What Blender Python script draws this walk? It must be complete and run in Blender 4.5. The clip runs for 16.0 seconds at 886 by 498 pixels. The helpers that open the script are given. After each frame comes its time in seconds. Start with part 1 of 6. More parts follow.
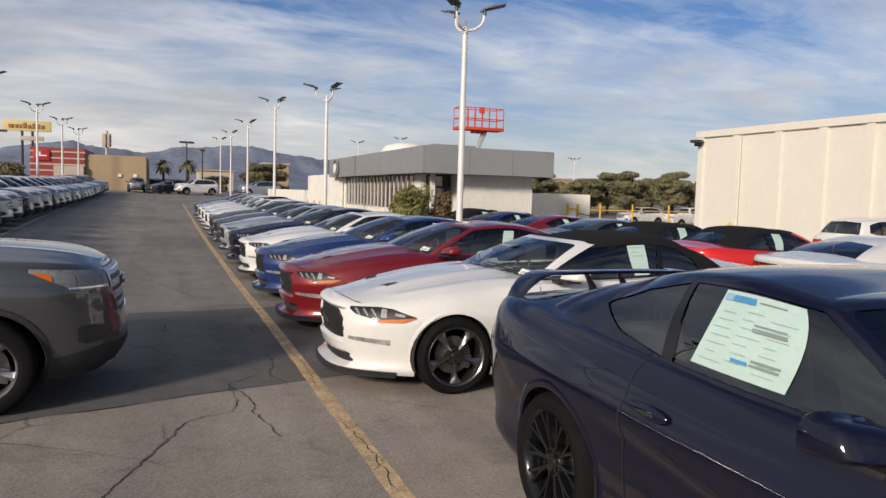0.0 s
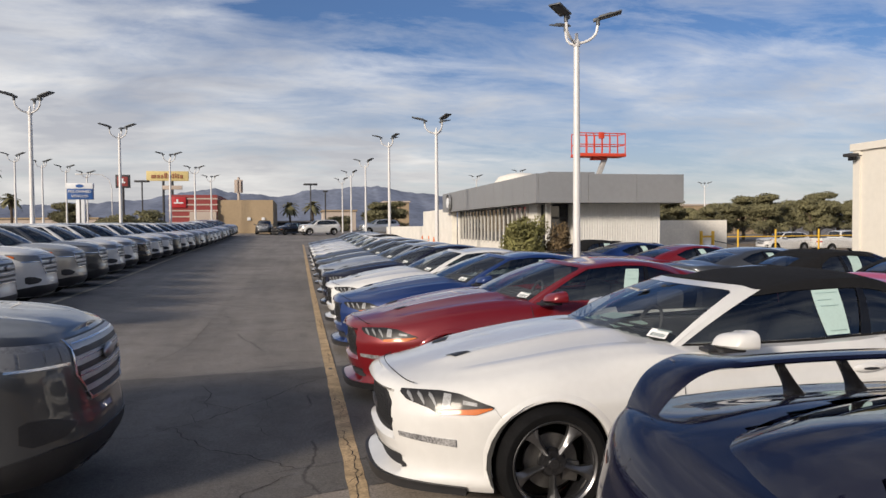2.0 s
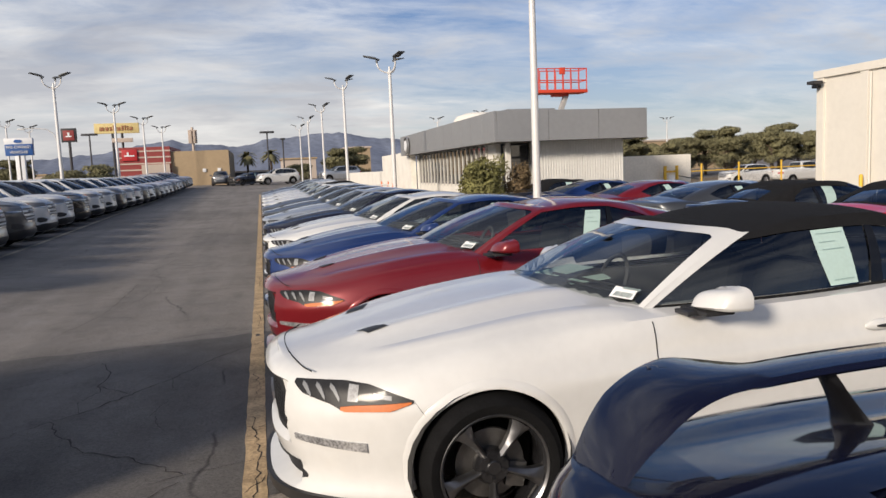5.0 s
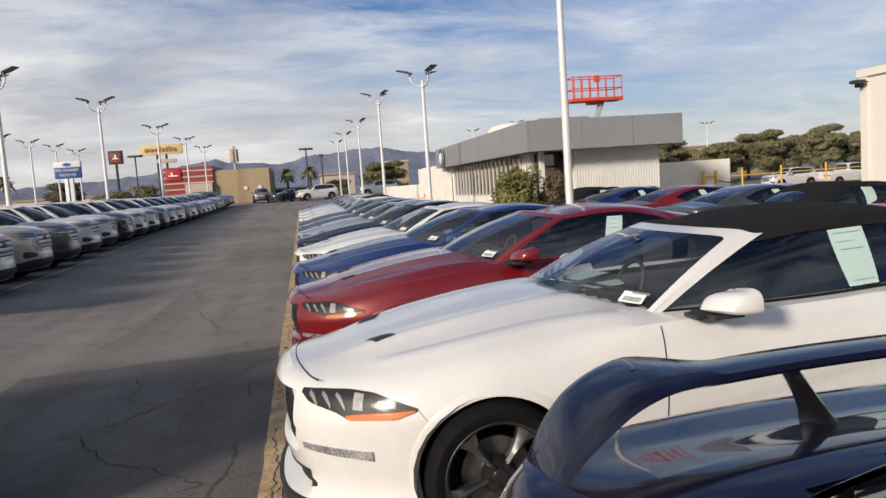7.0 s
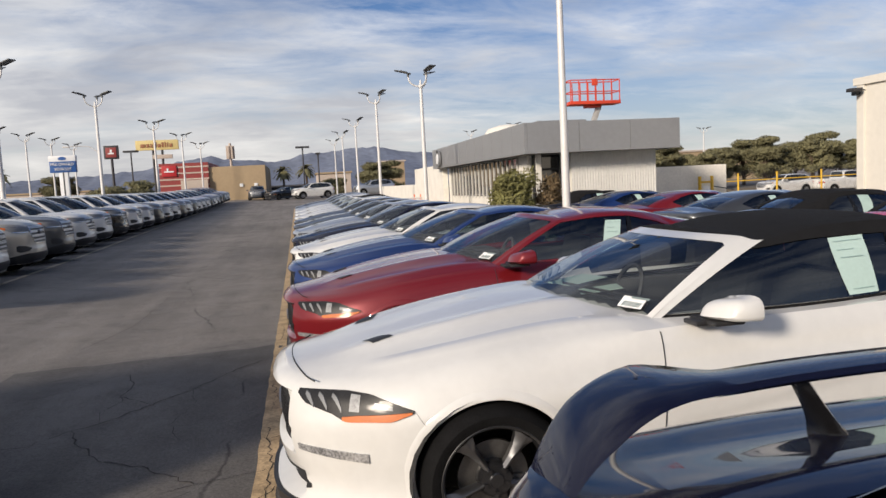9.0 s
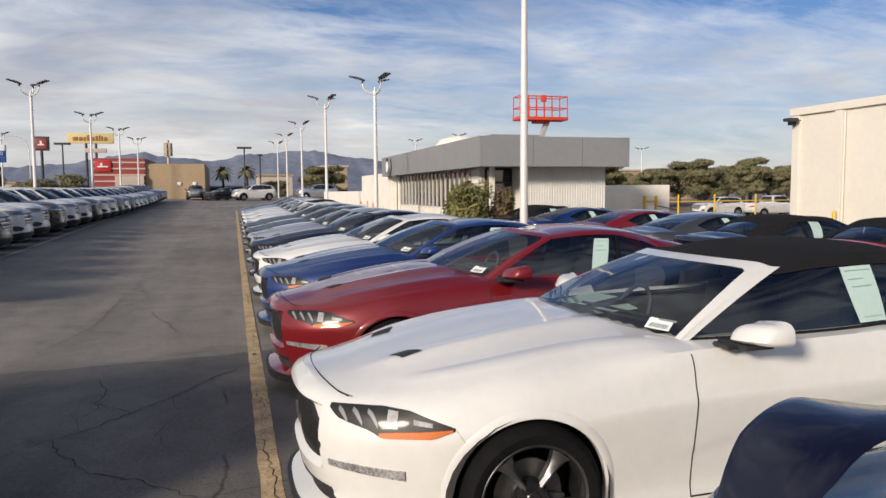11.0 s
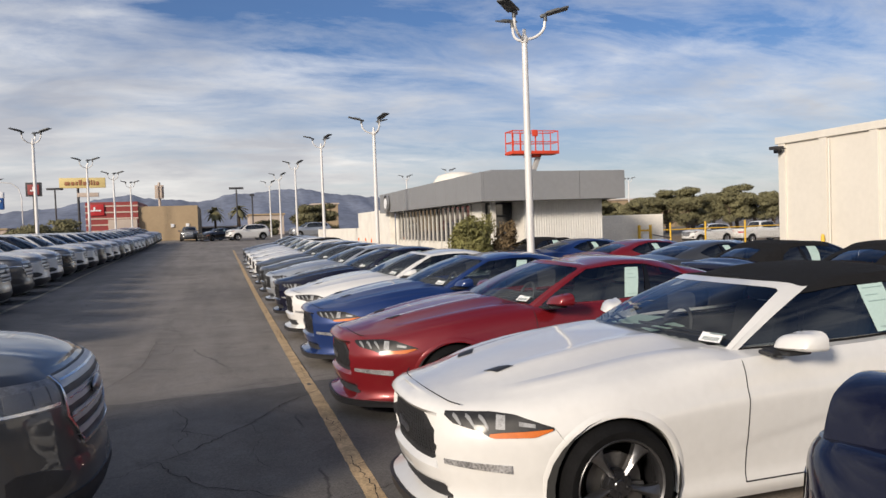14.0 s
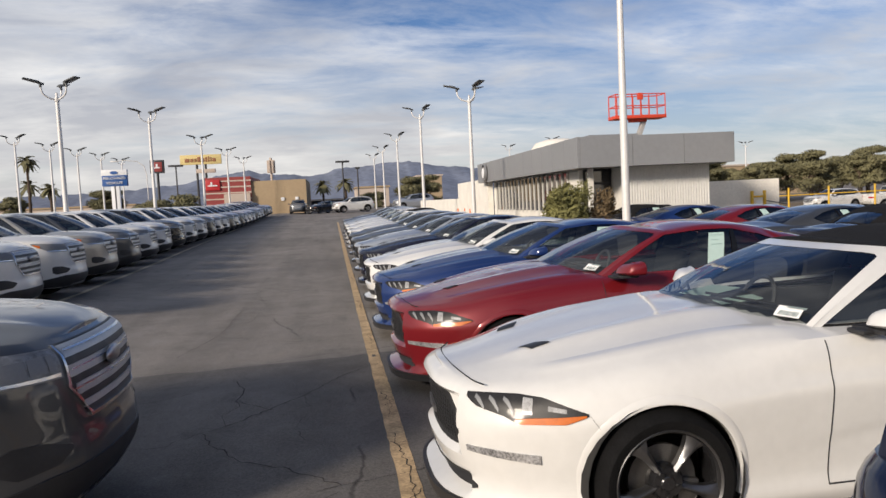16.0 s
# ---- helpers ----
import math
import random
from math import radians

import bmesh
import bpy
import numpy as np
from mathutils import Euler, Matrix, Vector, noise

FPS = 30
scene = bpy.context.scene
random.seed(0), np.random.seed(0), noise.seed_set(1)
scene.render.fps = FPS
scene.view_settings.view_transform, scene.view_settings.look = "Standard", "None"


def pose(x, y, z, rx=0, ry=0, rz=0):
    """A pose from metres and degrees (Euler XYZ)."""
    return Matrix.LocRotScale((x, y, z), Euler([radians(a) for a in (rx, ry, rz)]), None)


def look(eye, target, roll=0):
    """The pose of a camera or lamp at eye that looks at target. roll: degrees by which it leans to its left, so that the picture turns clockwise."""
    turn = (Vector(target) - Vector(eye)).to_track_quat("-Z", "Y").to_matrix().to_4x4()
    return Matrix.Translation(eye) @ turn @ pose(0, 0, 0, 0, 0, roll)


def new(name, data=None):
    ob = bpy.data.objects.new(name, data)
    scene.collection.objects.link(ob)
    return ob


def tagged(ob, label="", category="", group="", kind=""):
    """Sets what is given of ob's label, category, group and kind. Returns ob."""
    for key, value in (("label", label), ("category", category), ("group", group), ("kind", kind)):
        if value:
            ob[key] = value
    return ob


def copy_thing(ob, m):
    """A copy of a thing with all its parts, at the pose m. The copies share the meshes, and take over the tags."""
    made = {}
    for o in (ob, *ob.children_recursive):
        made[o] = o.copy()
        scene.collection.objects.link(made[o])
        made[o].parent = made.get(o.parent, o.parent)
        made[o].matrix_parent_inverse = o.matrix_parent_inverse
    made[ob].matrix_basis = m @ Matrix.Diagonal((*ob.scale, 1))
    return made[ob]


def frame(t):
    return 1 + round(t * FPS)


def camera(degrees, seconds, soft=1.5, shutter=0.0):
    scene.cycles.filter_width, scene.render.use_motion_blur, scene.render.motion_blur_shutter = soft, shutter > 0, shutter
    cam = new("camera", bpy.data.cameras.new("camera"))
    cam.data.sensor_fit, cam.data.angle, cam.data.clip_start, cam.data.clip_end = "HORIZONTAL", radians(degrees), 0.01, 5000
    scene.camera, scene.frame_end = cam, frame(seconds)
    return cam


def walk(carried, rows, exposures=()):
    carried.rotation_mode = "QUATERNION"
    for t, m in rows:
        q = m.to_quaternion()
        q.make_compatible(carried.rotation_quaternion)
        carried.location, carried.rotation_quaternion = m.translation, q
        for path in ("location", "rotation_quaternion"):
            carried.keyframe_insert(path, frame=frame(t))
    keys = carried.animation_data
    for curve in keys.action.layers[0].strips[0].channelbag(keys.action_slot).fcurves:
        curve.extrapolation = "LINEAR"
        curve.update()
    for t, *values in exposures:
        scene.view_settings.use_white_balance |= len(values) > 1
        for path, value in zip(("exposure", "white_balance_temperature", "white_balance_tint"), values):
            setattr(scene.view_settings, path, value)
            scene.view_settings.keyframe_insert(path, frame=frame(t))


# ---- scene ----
cam = camera(62.5, 16.0)
PATH = [
    (0, (-1.269, 0.222, 1.744), (-0.558, 2.085, 1.594), 1.7),
    (0.5, (-1.02, 0.7, 1.747), (-0.343, 2.58, 1.65), 1.4),
    (1, (-0.754, 1.096, 1.725), (-0.169, 3.008, 1.678), 0.1),
    (1.5, (-0.536, 1.569, 1.735), (-0.161, 3.533, 1.698), 1.0),
    (2, (-0.359, 2.004, 1.733), (0.029, 3.965, 1.671), -0.4),
    (2.5, (-0.168, 2.367, 1.718), (0.113, 4.344, 1.609), -0.2),
    (3, (-0.016, 2.75, 1.702), (0.457, 4.691, 1.615), -0.4),
    (3.5, (0.068, 2.942, 1.704), (0.651, 4.849, 1.556), -1.7),
    (4, (0.107, 2.979, 1.696), (0.692, 4.884, 1.524), -1.3),
    (4.5, (0.138, 2.987, 1.688), (0.666, 4.905, 1.478), -2.5),
    (5, (0.148, 2.972, 1.696), (0.619, 4.903, 1.48), -2.4),
    (5.2, (0.156, 2.977, 1.696), (0.56, 4.923, 1.482), -2.4),
    (7.3, (0.328, 2.928, 1.661), (0.697, 4.886, 1.487), -4.0),
    (7.5, (0.329, 2.954, 1.66), (0.719, 4.908, 1.489), -3.7),
    (8, (0.312, 2.958, 1.671), (0.712, 4.912, 1.517), -3.1),
    (8.2, (0.309, 2.953, 1.665), (0.694, 4.909, 1.505), -3.3),
    (10.3, (0.194, 3.059, 1.686), (0.627, 5.004, 1.508), -1.2),
    (10.5, (0.102, 3.11, 1.69), (0.626, 5.033, 1.529), -2.1),
    (11, (-0.16, 3.09, 1.716), (0.387, 5.007, 1.558), -0.4),
    (11.5, (-0.405, 2.959, 1.722), (0.077, 4.889, 1.514), -3.4),
    (12, (-0.645, 2.947, 1.729), (-0.04, 4.848, 1.585), -1.1),
    (12.5, (-0.83, 2.913, 1.743), (-0.123, 4.779, 1.605), -2.0),
    (13, (-0.884, 2.849, 1.755), (-0.19, 4.721, 1.64), -2.0),
    (13.5, (-0.918, 2.713, 1.773), (-0.324, 4.622, 1.717), -2.4),
    (14, (-0.892, 2.596, 1.767), (-0.311, 4.509, 1.701), -2.0),
    (14.5, (-0.845, 2.587, 1.767), (-0.255, 4.497, 1.695), -1.6),
    (15, (-0.757, 2.664, 1.751), (-0.193, 4.579, 1.639), -2.2),
    (15.5, (-0.615, 2.834, 1.726), (-0.125, 4.771, 1.634), -0.9),
    (16, (-0.357, 2.939, 1.685), (-0.064, 4.913, 1.552), -2.8),
]
walk(cam, [(t, look(eye, target, roll)) for t, eye, target, roll in PATH], ((0.0, -0.10), (0.5, -0.12), (1.0, -0.10), (2.5, -0.05), (4.0, 0.0), (16.0, 0.0)))


# ---------- ground height: level lot that climbs gently beyond the first rows ----------
def ramp01(a, b, t):
    t = min(1.0, max(0.0, (t - a) / (b - a)))
    return t * t * (3 - 2 * t)


def gz(y, x=0.0):
    """Height of the lot: it dips past the first cars, climbs beyond, falls to the east and rises under the suv row."""
    d = max(0.0, y - 22.0)
    g = 0.012 * d * d / (d + 6.0) - 0.05 * ramp01(9, 15, y) - 0.013 * min(15.0, max(0.0, x - 3.0))
    g -= 0.035 * min(25.0, max(0.0, x - 18.0))
    g += 0.21 * ramp01(-2.6, -5.6, x) * ramp01(8, 13, y) * (1 - 0.6 * ramp01(30, 60, y))
    g += 0.22 * ramp01(60, 86, y)
    g += 0.10 * ramp01(5.4, 3.6, y) * ramp01(-0.1, 1.0, x)
    return g


# ---------- world, sun, exposure ----------
SUN_AZ, SUN_EL = radians(231), radians(20)      # compass-style azimuth from +y clockwise
world = bpy.data.worlds.new("sky")
scene.world = world
world.use_nodes = True
wn, wl = world.node_tree.nodes, world.node_tree.links
bg = wn["Background"]
sky = wn.new("ShaderNodeTexSky")
sky.sky_type = 'NISHITA'
sky.sun_disc = False
sky.sun_elevation, sky.sun_rotation = SUN_EL, SUN_AZ
sky.air_density, sky.dust_density, sky.ozone_density = 1.0, 0.6, 2.5
tc = wn.new("ShaderNodeTexCoord")
sep = wn.new("ShaderNodeSeparateXYZ")
wl.new(tc.outputs["Generated"], sep.inputs[0])


def wmath(op, a, b=None, clamp=False):
    n = wn.new("ShaderNodeMath")
    n.operation, n.use_clamp = op, clamp
    for k, v in ((0, a), (1, b)):
        if v is None:
            continue
        if isinstance(v, (int, float)):
            n.inputs[k].default_value = v
        else:
            wl.new(v, n.inputs[k])
    return n.outputs[0]


up = wmath('MAXIMUM', sep.outputs[2], 0.0)
den = wmath('ADD', up, 0.16)
comb = wn.new("ShaderNodeCombineXYZ")
wl.new(wmath('DIVIDE', sep.outputs[0], den), comb.inputs[0])
wl.new(wmath('DIVIDE', sep.outputs[1], den), comb.inputs[1])


def cloud_noise(scale, detail, rough, stretch, turn, seed):
    mp = wn.new("ShaderNodeMapping")
    mp.inputs["Scale"].default_value = (stretch[0], stretch[1], 1)
    mp.inputs["Rotation"].default_value = (0, 0, turn)
    mp.inputs["Location"].default_value = (seed, seed * 0.7, seed)
    wl.new(comb.outputs[0], mp.inputs[0])
    nz = wn.new("ShaderNodeTexNoise")
    nz.inputs["Scale"].default_value, nz.inputs["Detail"].default_value = scale, detail
    nz.inputs["Roughness"].default_value, nz.inputs["Distortion"].default_value = rough, 0.35
    wl.new(mp.outputs[0], nz.inputs["Vector"])
    return nz.outputs["Fac"]


def wramp(fac, stops):
    r = wn.new("ShaderNodeValToRGB")
    el = r.color_ramp.elements
    while len(el) < len(stops):
        el.new(0.5)
    for e, (p, c) in zip(el, stops):
        e.position, e.color = p, (*c, 1)
    wl.new(fac, r.inputs[0])
    return r.outputs[0]


def wmix(fac, a, b):
    n = wn.new("ShaderNodeMixRGB")
    for k, v in ((0, fac), (1, a), (2, b)):
        if isinstance(v, tuple):
            n.inputs[k].default_value = (*v, 1)
        elif isinstance(v, (int, float)):
            n.inputs[k].default_value = v
        else:
            wl.new(v, n.inputs[k])
    return n.outputs[0]


big = cloud_noise(0.62, 9, 0.58, (0.7, 1.2), -0.25, 3.7)
fine = cloud_noise(2.4, 10, 0.64, (0.8, 1.5), -0.3, 9.1)
puff = cloud_noise(1.5, 8, 0.52, (1.0, 1.2), 0.1, 5.3)
west = wmath('MAXIMUM', wmath('MULTIPLY', sep.outputs[0], -0.26), -0.085)          # thicker cloud towards the west
mass = wmath('ADD', wmath('ADD', wmath('MULTIPLY', big, 0.66), wmath('MULTIPLY', fine, 0.40)), west)
low = wmath('MULTIPLY', wmath('SUBTRACT', 0.30, up, True), 0.30)
mass = wmath('ADD', mass, low)
cover = wramp(mass, ((0.43, (0.02,) * 3), (0.525, (0.38,) * 3), (0.64, (0.94,) * 3)))
shade = wramp(wmath('ADD', wmath('ADD', wmath('MULTIPLY', big, 0.35), wmath('MULTIPLY', fine, 0.25)), wmath('ADD', wmath('MULTIPLY', puff, 0.45), wmath('MULTIPLY', west, 0.5))), ((0.44, (10.6, 10.5, 10.4)), (0.52, (7.6, 7.7, 8.0)), (0.61, (4.7, 5.0, 5.8))))
haze = wramp(up, ((0.0, (1, 1, 1)), (0.06, (0.75,) * 3), (0.22, (0, 0, 0))))
blue = wmix(1.0, sky.outputs[0], (0.52, 0.68, 0.95))
wn[blue.node.name].blend_type = 'MULTIPLY'
col = wmix(cover, blue, shade)
warm = wmix(wmath('MULTIPLY', haze, 0.6), col, (7.4, 7.0, 6.5))
wl.new(warm, bg.inputs["Color"])
bg.inputs["Strength"].default_value = 0.096

sun_data = bpy.data.lights.new("sun", 'SUN')
sun_data.energy, sun_data.angle, sun_data.color = 4.5, radians(9.0), (1.0, 0.87, 0.72)
sun = new("sun", sun_data)
sun_dir = Vector((math.sin(SUN_AZ) * math.cos(SUN_EL), math.cos(SUN_AZ) * math.cos(SUN_EL), math.sin(SUN_EL)))
sun.matrix_world = look((0, 0, 60), Vector((0, 0, 60)) - sun_dir)


# ---------- materials ----------
def material(name, colour, rough=0.6, metal=0.0, coat=0.0, var=0.12, scale=6.0, bump=0.0, bscale=60.0, stain=0.0, spec=0.5, alpha_rand=0.0):
    m = bpy.data.materials.new(name)
    m.use_nodes = True
    n, l = m.node_tree.nodes, m.node_tree.links
    p = n["Principled BSDF"]
    p.inputs["Roughness"].default_value, p.inputs["Metallic"].default_value = rough, metal
    p.inputs["Coat Weight"].default_value, p.inputs["Coat Roughness"].default_value = coat, 0.04
    p.inputs["Specular IOR Level"].default_value = spec
    co = n.new("ShaderNodeTexCoord")
    out = None
    a = n.new("ShaderNodeTexNoise")
    a.inputs["Scale"].default_value, a.inputs["Detail"].default_value = scale, 6
    b = n.new("ShaderNodeTexNoise")
    b.inputs["Scale"].default_value, b.inputs["Detail"].default_value = scale * 9, 4
    l.new(co.outputs["Object"], a.inputs["Vector"])
    l.new(co.outputs["Object"], b.inputs["Vector"])
    add = n.new("ShaderNodeMath")
    add.operation = 'ADD'
    l.new(a.outputs["Fac"], add.inputs[0])
    l.new(b.outputs["Fac"], add.inputs[1])
    r = n.new("ShaderNodeMapRange")
    r.inputs["From Min"].default_value, r.inputs["From Max"].default_value = 0.7, 1.3
    r.inputs["To Min"].default_value, r.inputs["To Max"].default_value = 1 - var, 1 + var
    l.new(add.outputs[0], r.inputs["Value"])
    mul = n.new("ShaderNodeMixRGB")
    mul.blend_type, mul.inputs[0].default_value = 'MULTIPLY', 1.0
    mul.inputs[1].default_value = (*colour, 1)
    l.new(r.outputs[0], mul.inputs[2])
    out = mul.outputs[0]
    if alpha_rand:
        oi = n.new("ShaderNodeObjectInfo")
        rr = n.new("ShaderNodeMapRange")
        rr.inputs["To Min"].default_value, rr.inputs["To Max"].default_value = 1 - alpha_rand, 1 + alpha_rand
        l.new(oi.outputs["Random"], rr.inputs["Value"])
        m2 = n.new("ShaderNodeMixRGB")
        m2.blend_type, m2.inputs[0].default_value = 'MULTIPLY', 1.0
        l.new(out, m2.inputs[1])
        l.new(rr.outputs[0], m2.inputs[2])
        out = m2.outputs[0]
    l.new(out, p.inputs["Base Color"])
    if bump:
        c = n.new("ShaderNodeTexNoise")
        c.inputs["Scale"].default_value, c.inputs["Detail"].default_value = bscale, 5
        l.new(co.outputs["Object"], c.inputs["Vector"])
        bp = n.new("ShaderNodeBump")
        bp.inputs["Strength"].default_value, bp.inputs["Distance"].default_value = bump, 0.01
        l.new(c.outputs["Fac"], bp.inputs["Height"])
        l.new(bp.outputs[0], p.inputs["Normal"])
    return m


def glass_material(name, tint, ior=1.6):
    m = bpy.data.materials.new(name)
    m.use_nodes = True
    n, l = m.node_tree.nodes, m.node_tree.links
    n.remove(n["Principled BSDF"])
    t, g, mx, f = (n.new("ShaderNodeBsdfTransparent"), n.new("ShaderNodeBsdfGlossy"), n.new("ShaderNodeMixShader"), n.new("ShaderNodeFresnel"))
    t.inputs[0].default_value = (*tint, 1)
    g.inputs["Roughness"].default_value = 0.015
    g.inputs[0].default_value = (0.95, 0.97, 1, 1)
    f.inputs[0].default_value = ior
    l.new(f.outputs[0], mx.inputs[0])
    l.new(t.outputs[0], mx.inputs[1])
    l.new(g.outputs[0], mx.inputs[2])
    l.new(mx.outputs[0], n["Material Output"].inputs[0])
    return m


def paint(name, colour, metal=0.0, rough=0.35, spec=0.3, coat=1.0):
    return material("paint_" + name, colour, rough, metal, coat=coat, var=0.03, scale=2.0, spec=spec)


PAINT = {
    "white": paint("white", (0.65, 0.645, 0.63), 0.0, 0.3),
    "red": paint("red", (0.17, 0.009, 0.013), 0.2, 0.35),
    "blue": paint("blue", (0.009, 0.030, 0.130), 0.2, 0.35),
    "navy": paint("navy", (0.0052, 0.0056, 0.0175), 0.0, 0.4, 0.03, 0.9),
    "silver": paint("silver", (0.50, 0.52, 0.55), 0.7, 0.35),
    "grey": paint("grey", (0.075, 0.079, 0.085), 0.5, 0.35),
    "black": paint("black", (0.012, 0.012, 0.014), 0.1, 0.25),
    "champagne": paint("champagne", (0.42, 0.40, 0.36), 0.6, 0.35),
    "race_red": paint("race_red", (0.62, 0.02, 0.015), 0.0, 0.3),
}
M_TYRE = material("tyre_rubber", (0.007, 0.007, 0.0075), 0.85, var=0.3, scale=12, bump=0.15, bscale=120, spec=0.12)
M_TRIM = material("black_plastic", (0.02, 0.02, 0.022), 0.5, var=0.15)
M_GLOSSBLACK = material("gloss_black", (0.006, 0.006, 0.007), 0.22, coat=0.25, var=0.1, spec=0.3)
M_CHROME = material("chrome", (0.66, 0.67, 0.69), 0.24, 1.0, var=0.04)
M_ALLOY = material("machined_alloy", (0.35, 0.35, 0.37), 0.28, 0.9, var=0.08)
M_DISC = material("brake_disc", (0.16, 0.155, 0.15), 0.45, 0.9, var=0.15, scale=20)
M_FABRIC = material("soft_top_fabric", (0.010, 0.010, 0.011), 0.95, var=0.2, scale=20, bump=0.3, bscale=300, spec=0.2)
M_CABIN = material("cabin_plastic", (0.045, 0.045, 0.047), 0.7, var=0.2, bump=0.1, bscale=200)
M_SEAT = material("seat_cloth", (0.040, 0.040, 0.042), 0.85, var=0.2, bump=0.2, bscale=150)
M_LAMPIN = material("lamp_bowl", (0.018, 0.018, 0.020), 0.4, 0.0, coat=0.1, var=0.4, scale=30, spec=0.2)
M_LAMPCLEAR = material("clear_lamp", (0.20, 0.205, 0.215), 0.45, 0.2, coat=0.2, var=0.5, scale=25, spec=0.3)
M_BAR = material("grille_bar_grey", (0.46, 0.465, 0.475), 0.4, 0.4, var=0.1)
M_FOG = material("fog_lens", (0.40, 0.40, 0.41), 0.3, 0.4, coat=0.2, var=0.7, scale=9)
M_RIM = material("dark_alloy", (0.020, 0.020, 0.022), 0.24, 0.3, coat=0.5, var=0.15)
M_SPOKE = material("machined_dark_alloy", (0.16, 0.16, 0.165), 0.3, 0.9, var=0.1)
M_LAMPBAR = material("lamp_bar", (0.19, 0.195, 0.205), 0.5, 0.2, var=0.05)
M_AMBER = material("amber_lens", (0.50, 0.115, 0.008), 0.4, coat=0.15, var=0.12, spec=0.2)
M_REDLENS = material("red_lens", (0.45, 0.012, 0.012), 0.15, coat=0.8, var=0.08)
M_GLASS = glass_material("tinted_glass", (0.32, 0.37, 0.37), 1.9)
M_SHIELD = glass_material("windscreen_glass", (0.70, 0.76, 0.76), 1.95)
M_PAPER = material("sticker_paper", (0.44, 0.58, 0.54), 0.6, var=0.05)
M_WHITEPAPER = material("white_label", (0.80, 0.80, 0.79), 0.6, var=0.03)
M_INK = material("printed_ink", (0.20, 0.25, 0.25), 0.6, var=0.1)
M_FAINT = material("faint_print", (0.29, 0.41, 0.39), 0.6, var=0.1)
M_PALEINK = material("pale_blue_print", (0.24, 0.44, 0.58), 0.6, var=0.1)
M_BLUEINK = material("blue_ink", (0.07, 0.26, 0.52), 0.6, var=0.1)
M_LINER = material("wheel_well", (0.012, 0.012, 0.012), 0.9, var=0.2)


# ---------- mesh helpers ----------
def mesh_of(name, bm, mat, smooth=True):
    bmesh.ops.remove_doubles(bm, verts=bm.verts, dist=0.0002)
    bmesh.ops.recalc_face_normals(bm, faces=bm.faces)
    me = bpy.data.meshes.new(name)
    bm.to_mesh(me)
    bm.free()
    if smooth:
        me.polygons.foreach_set("use_smooth", [True] * len(me.polygons))
        me.set_sharp_from_angle(angle=radians(38))
    me.materials.append(mat)
    return me


def part(name, bm, mat, parent, label="", smooth=True):
    ob = new(name, bm if isinstance(bm, bpy.types.Mesh) else mesh_of(name, bm, mat, smooth))
    ob.parent = parent
    if label:
        tagged(ob, label)
    return ob


def thing(name, m, label, category, group="", kind=""):
    ob = new(name)
    ob.empty_display_size = 0.2
    ob.matrix_world = m
    return tagged(ob, label, category, group, kind)


def solid(name, bm, mat, label, category="", group="", kind="", smooth=False):
    ob = new(name, mesh_of(name, bm, mat, smooth))
    return tagged(ob, label, category, group, kind)


def box(bm, x0, y0, z0, x1, y1, z1, bev=0.0, m=None):
    vs = bmesh.ops.create_cube(bm, size=1)["verts"]
    for v in vs:
        v.co = Vector(((x0 + x1) / 2 + v.co.x * (x1 - x0), (y0 + y1) / 2 + v.co.y * (y1 - y0), (z0 + z1) / 2 + v.co.z * (z1 - z0)))
    if bev:
        es = list({e for v in vs for e in v.link_edges})
        r = bmesh.ops.bevel(bm, geom=es, offset=bev, segments=2, profile=0.6, affect='EDGES')
        vs = list(set(r["verts"]) | {v for v in vs if v.is_valid})
    if m is not None:
        bmesh.ops.transform(bm, matrix=m, verts=[v for v in vs if v.is_valid])
    return bm


def rod(bm, a, b, r, n=8, r2=None):
    a, b = Vector(a), Vector(b)
    q = (b - a).to_track_quat('Z', 'Y')
    rings = []
    for p, rad in ((a, r), (b, r if r2 is None else r2)):
        rings.append([bm.verts.new(p + q @ Vector((rad * math.cos(k * math.tau / n), rad * math.sin(k * math.tau / n), 0))) for k in range(n)])
    for k in range(n):
        bm.faces.new((rings[0][k], rings[0][(k + 1) % n], rings[1][(k + 1) % n], rings[1][k]))
    bm.faces.new(rings[0][::-1])
    bm.faces.new(rings[1])
    return bm


def tube(bm, pts, r, n=8):
    rings = []
    for i, p in enumerate(pts):
        p = Vector(p)
        d = Vector(pts[min(i + 1, len(pts) - 1)]) - Vector(pts[max(i - 1, 0)])
        q = d.to_track_quat('Z', 'Y')
        rings.append([bm.verts.new(p + q @ Vector((r * math.cos(k * math.tau / n), r * math.sin(k * math.tau / n), 0))) for k in range(n)])
    for a, b in zip(rings, rings[1:]):
        off = min(range(n), key=lambda o: sum((a[k].co - b[(k + o) % n].co).length for k in range(n)))
        for k in range(n):
            bm.faces.new((a[k], a[(k + 1) % n], b[(k + 1 + off) % n], b[(k + off) % n]))
    bm.faces.new(rings[0][::-1])
    bm.faces.new(rings[-1])
    return bm


def lathe(bm, prof, n=40, axis='Y', closed=False):
    rings = []
    for r, h in prof:
        ring = []
        for k in range(n):
            a = k * math.tau / n
            ring.append(bm.verts.new((r * math.cos(a), h, r * math.sin(a)) if axis == 'Y' else (r * math.cos(a), r * math.sin(a), h)))
        rings.append(ring)
    pairs = list(zip(rings, rings[1:])) + ([(rings[-1], rings[0])] if closed else [])
    for a, b in pairs:
        for k in range(n):
            bm.faces.new((a[k], a[(k + 1) % n], b[(k + 1) % n], b[k]))
    return bm


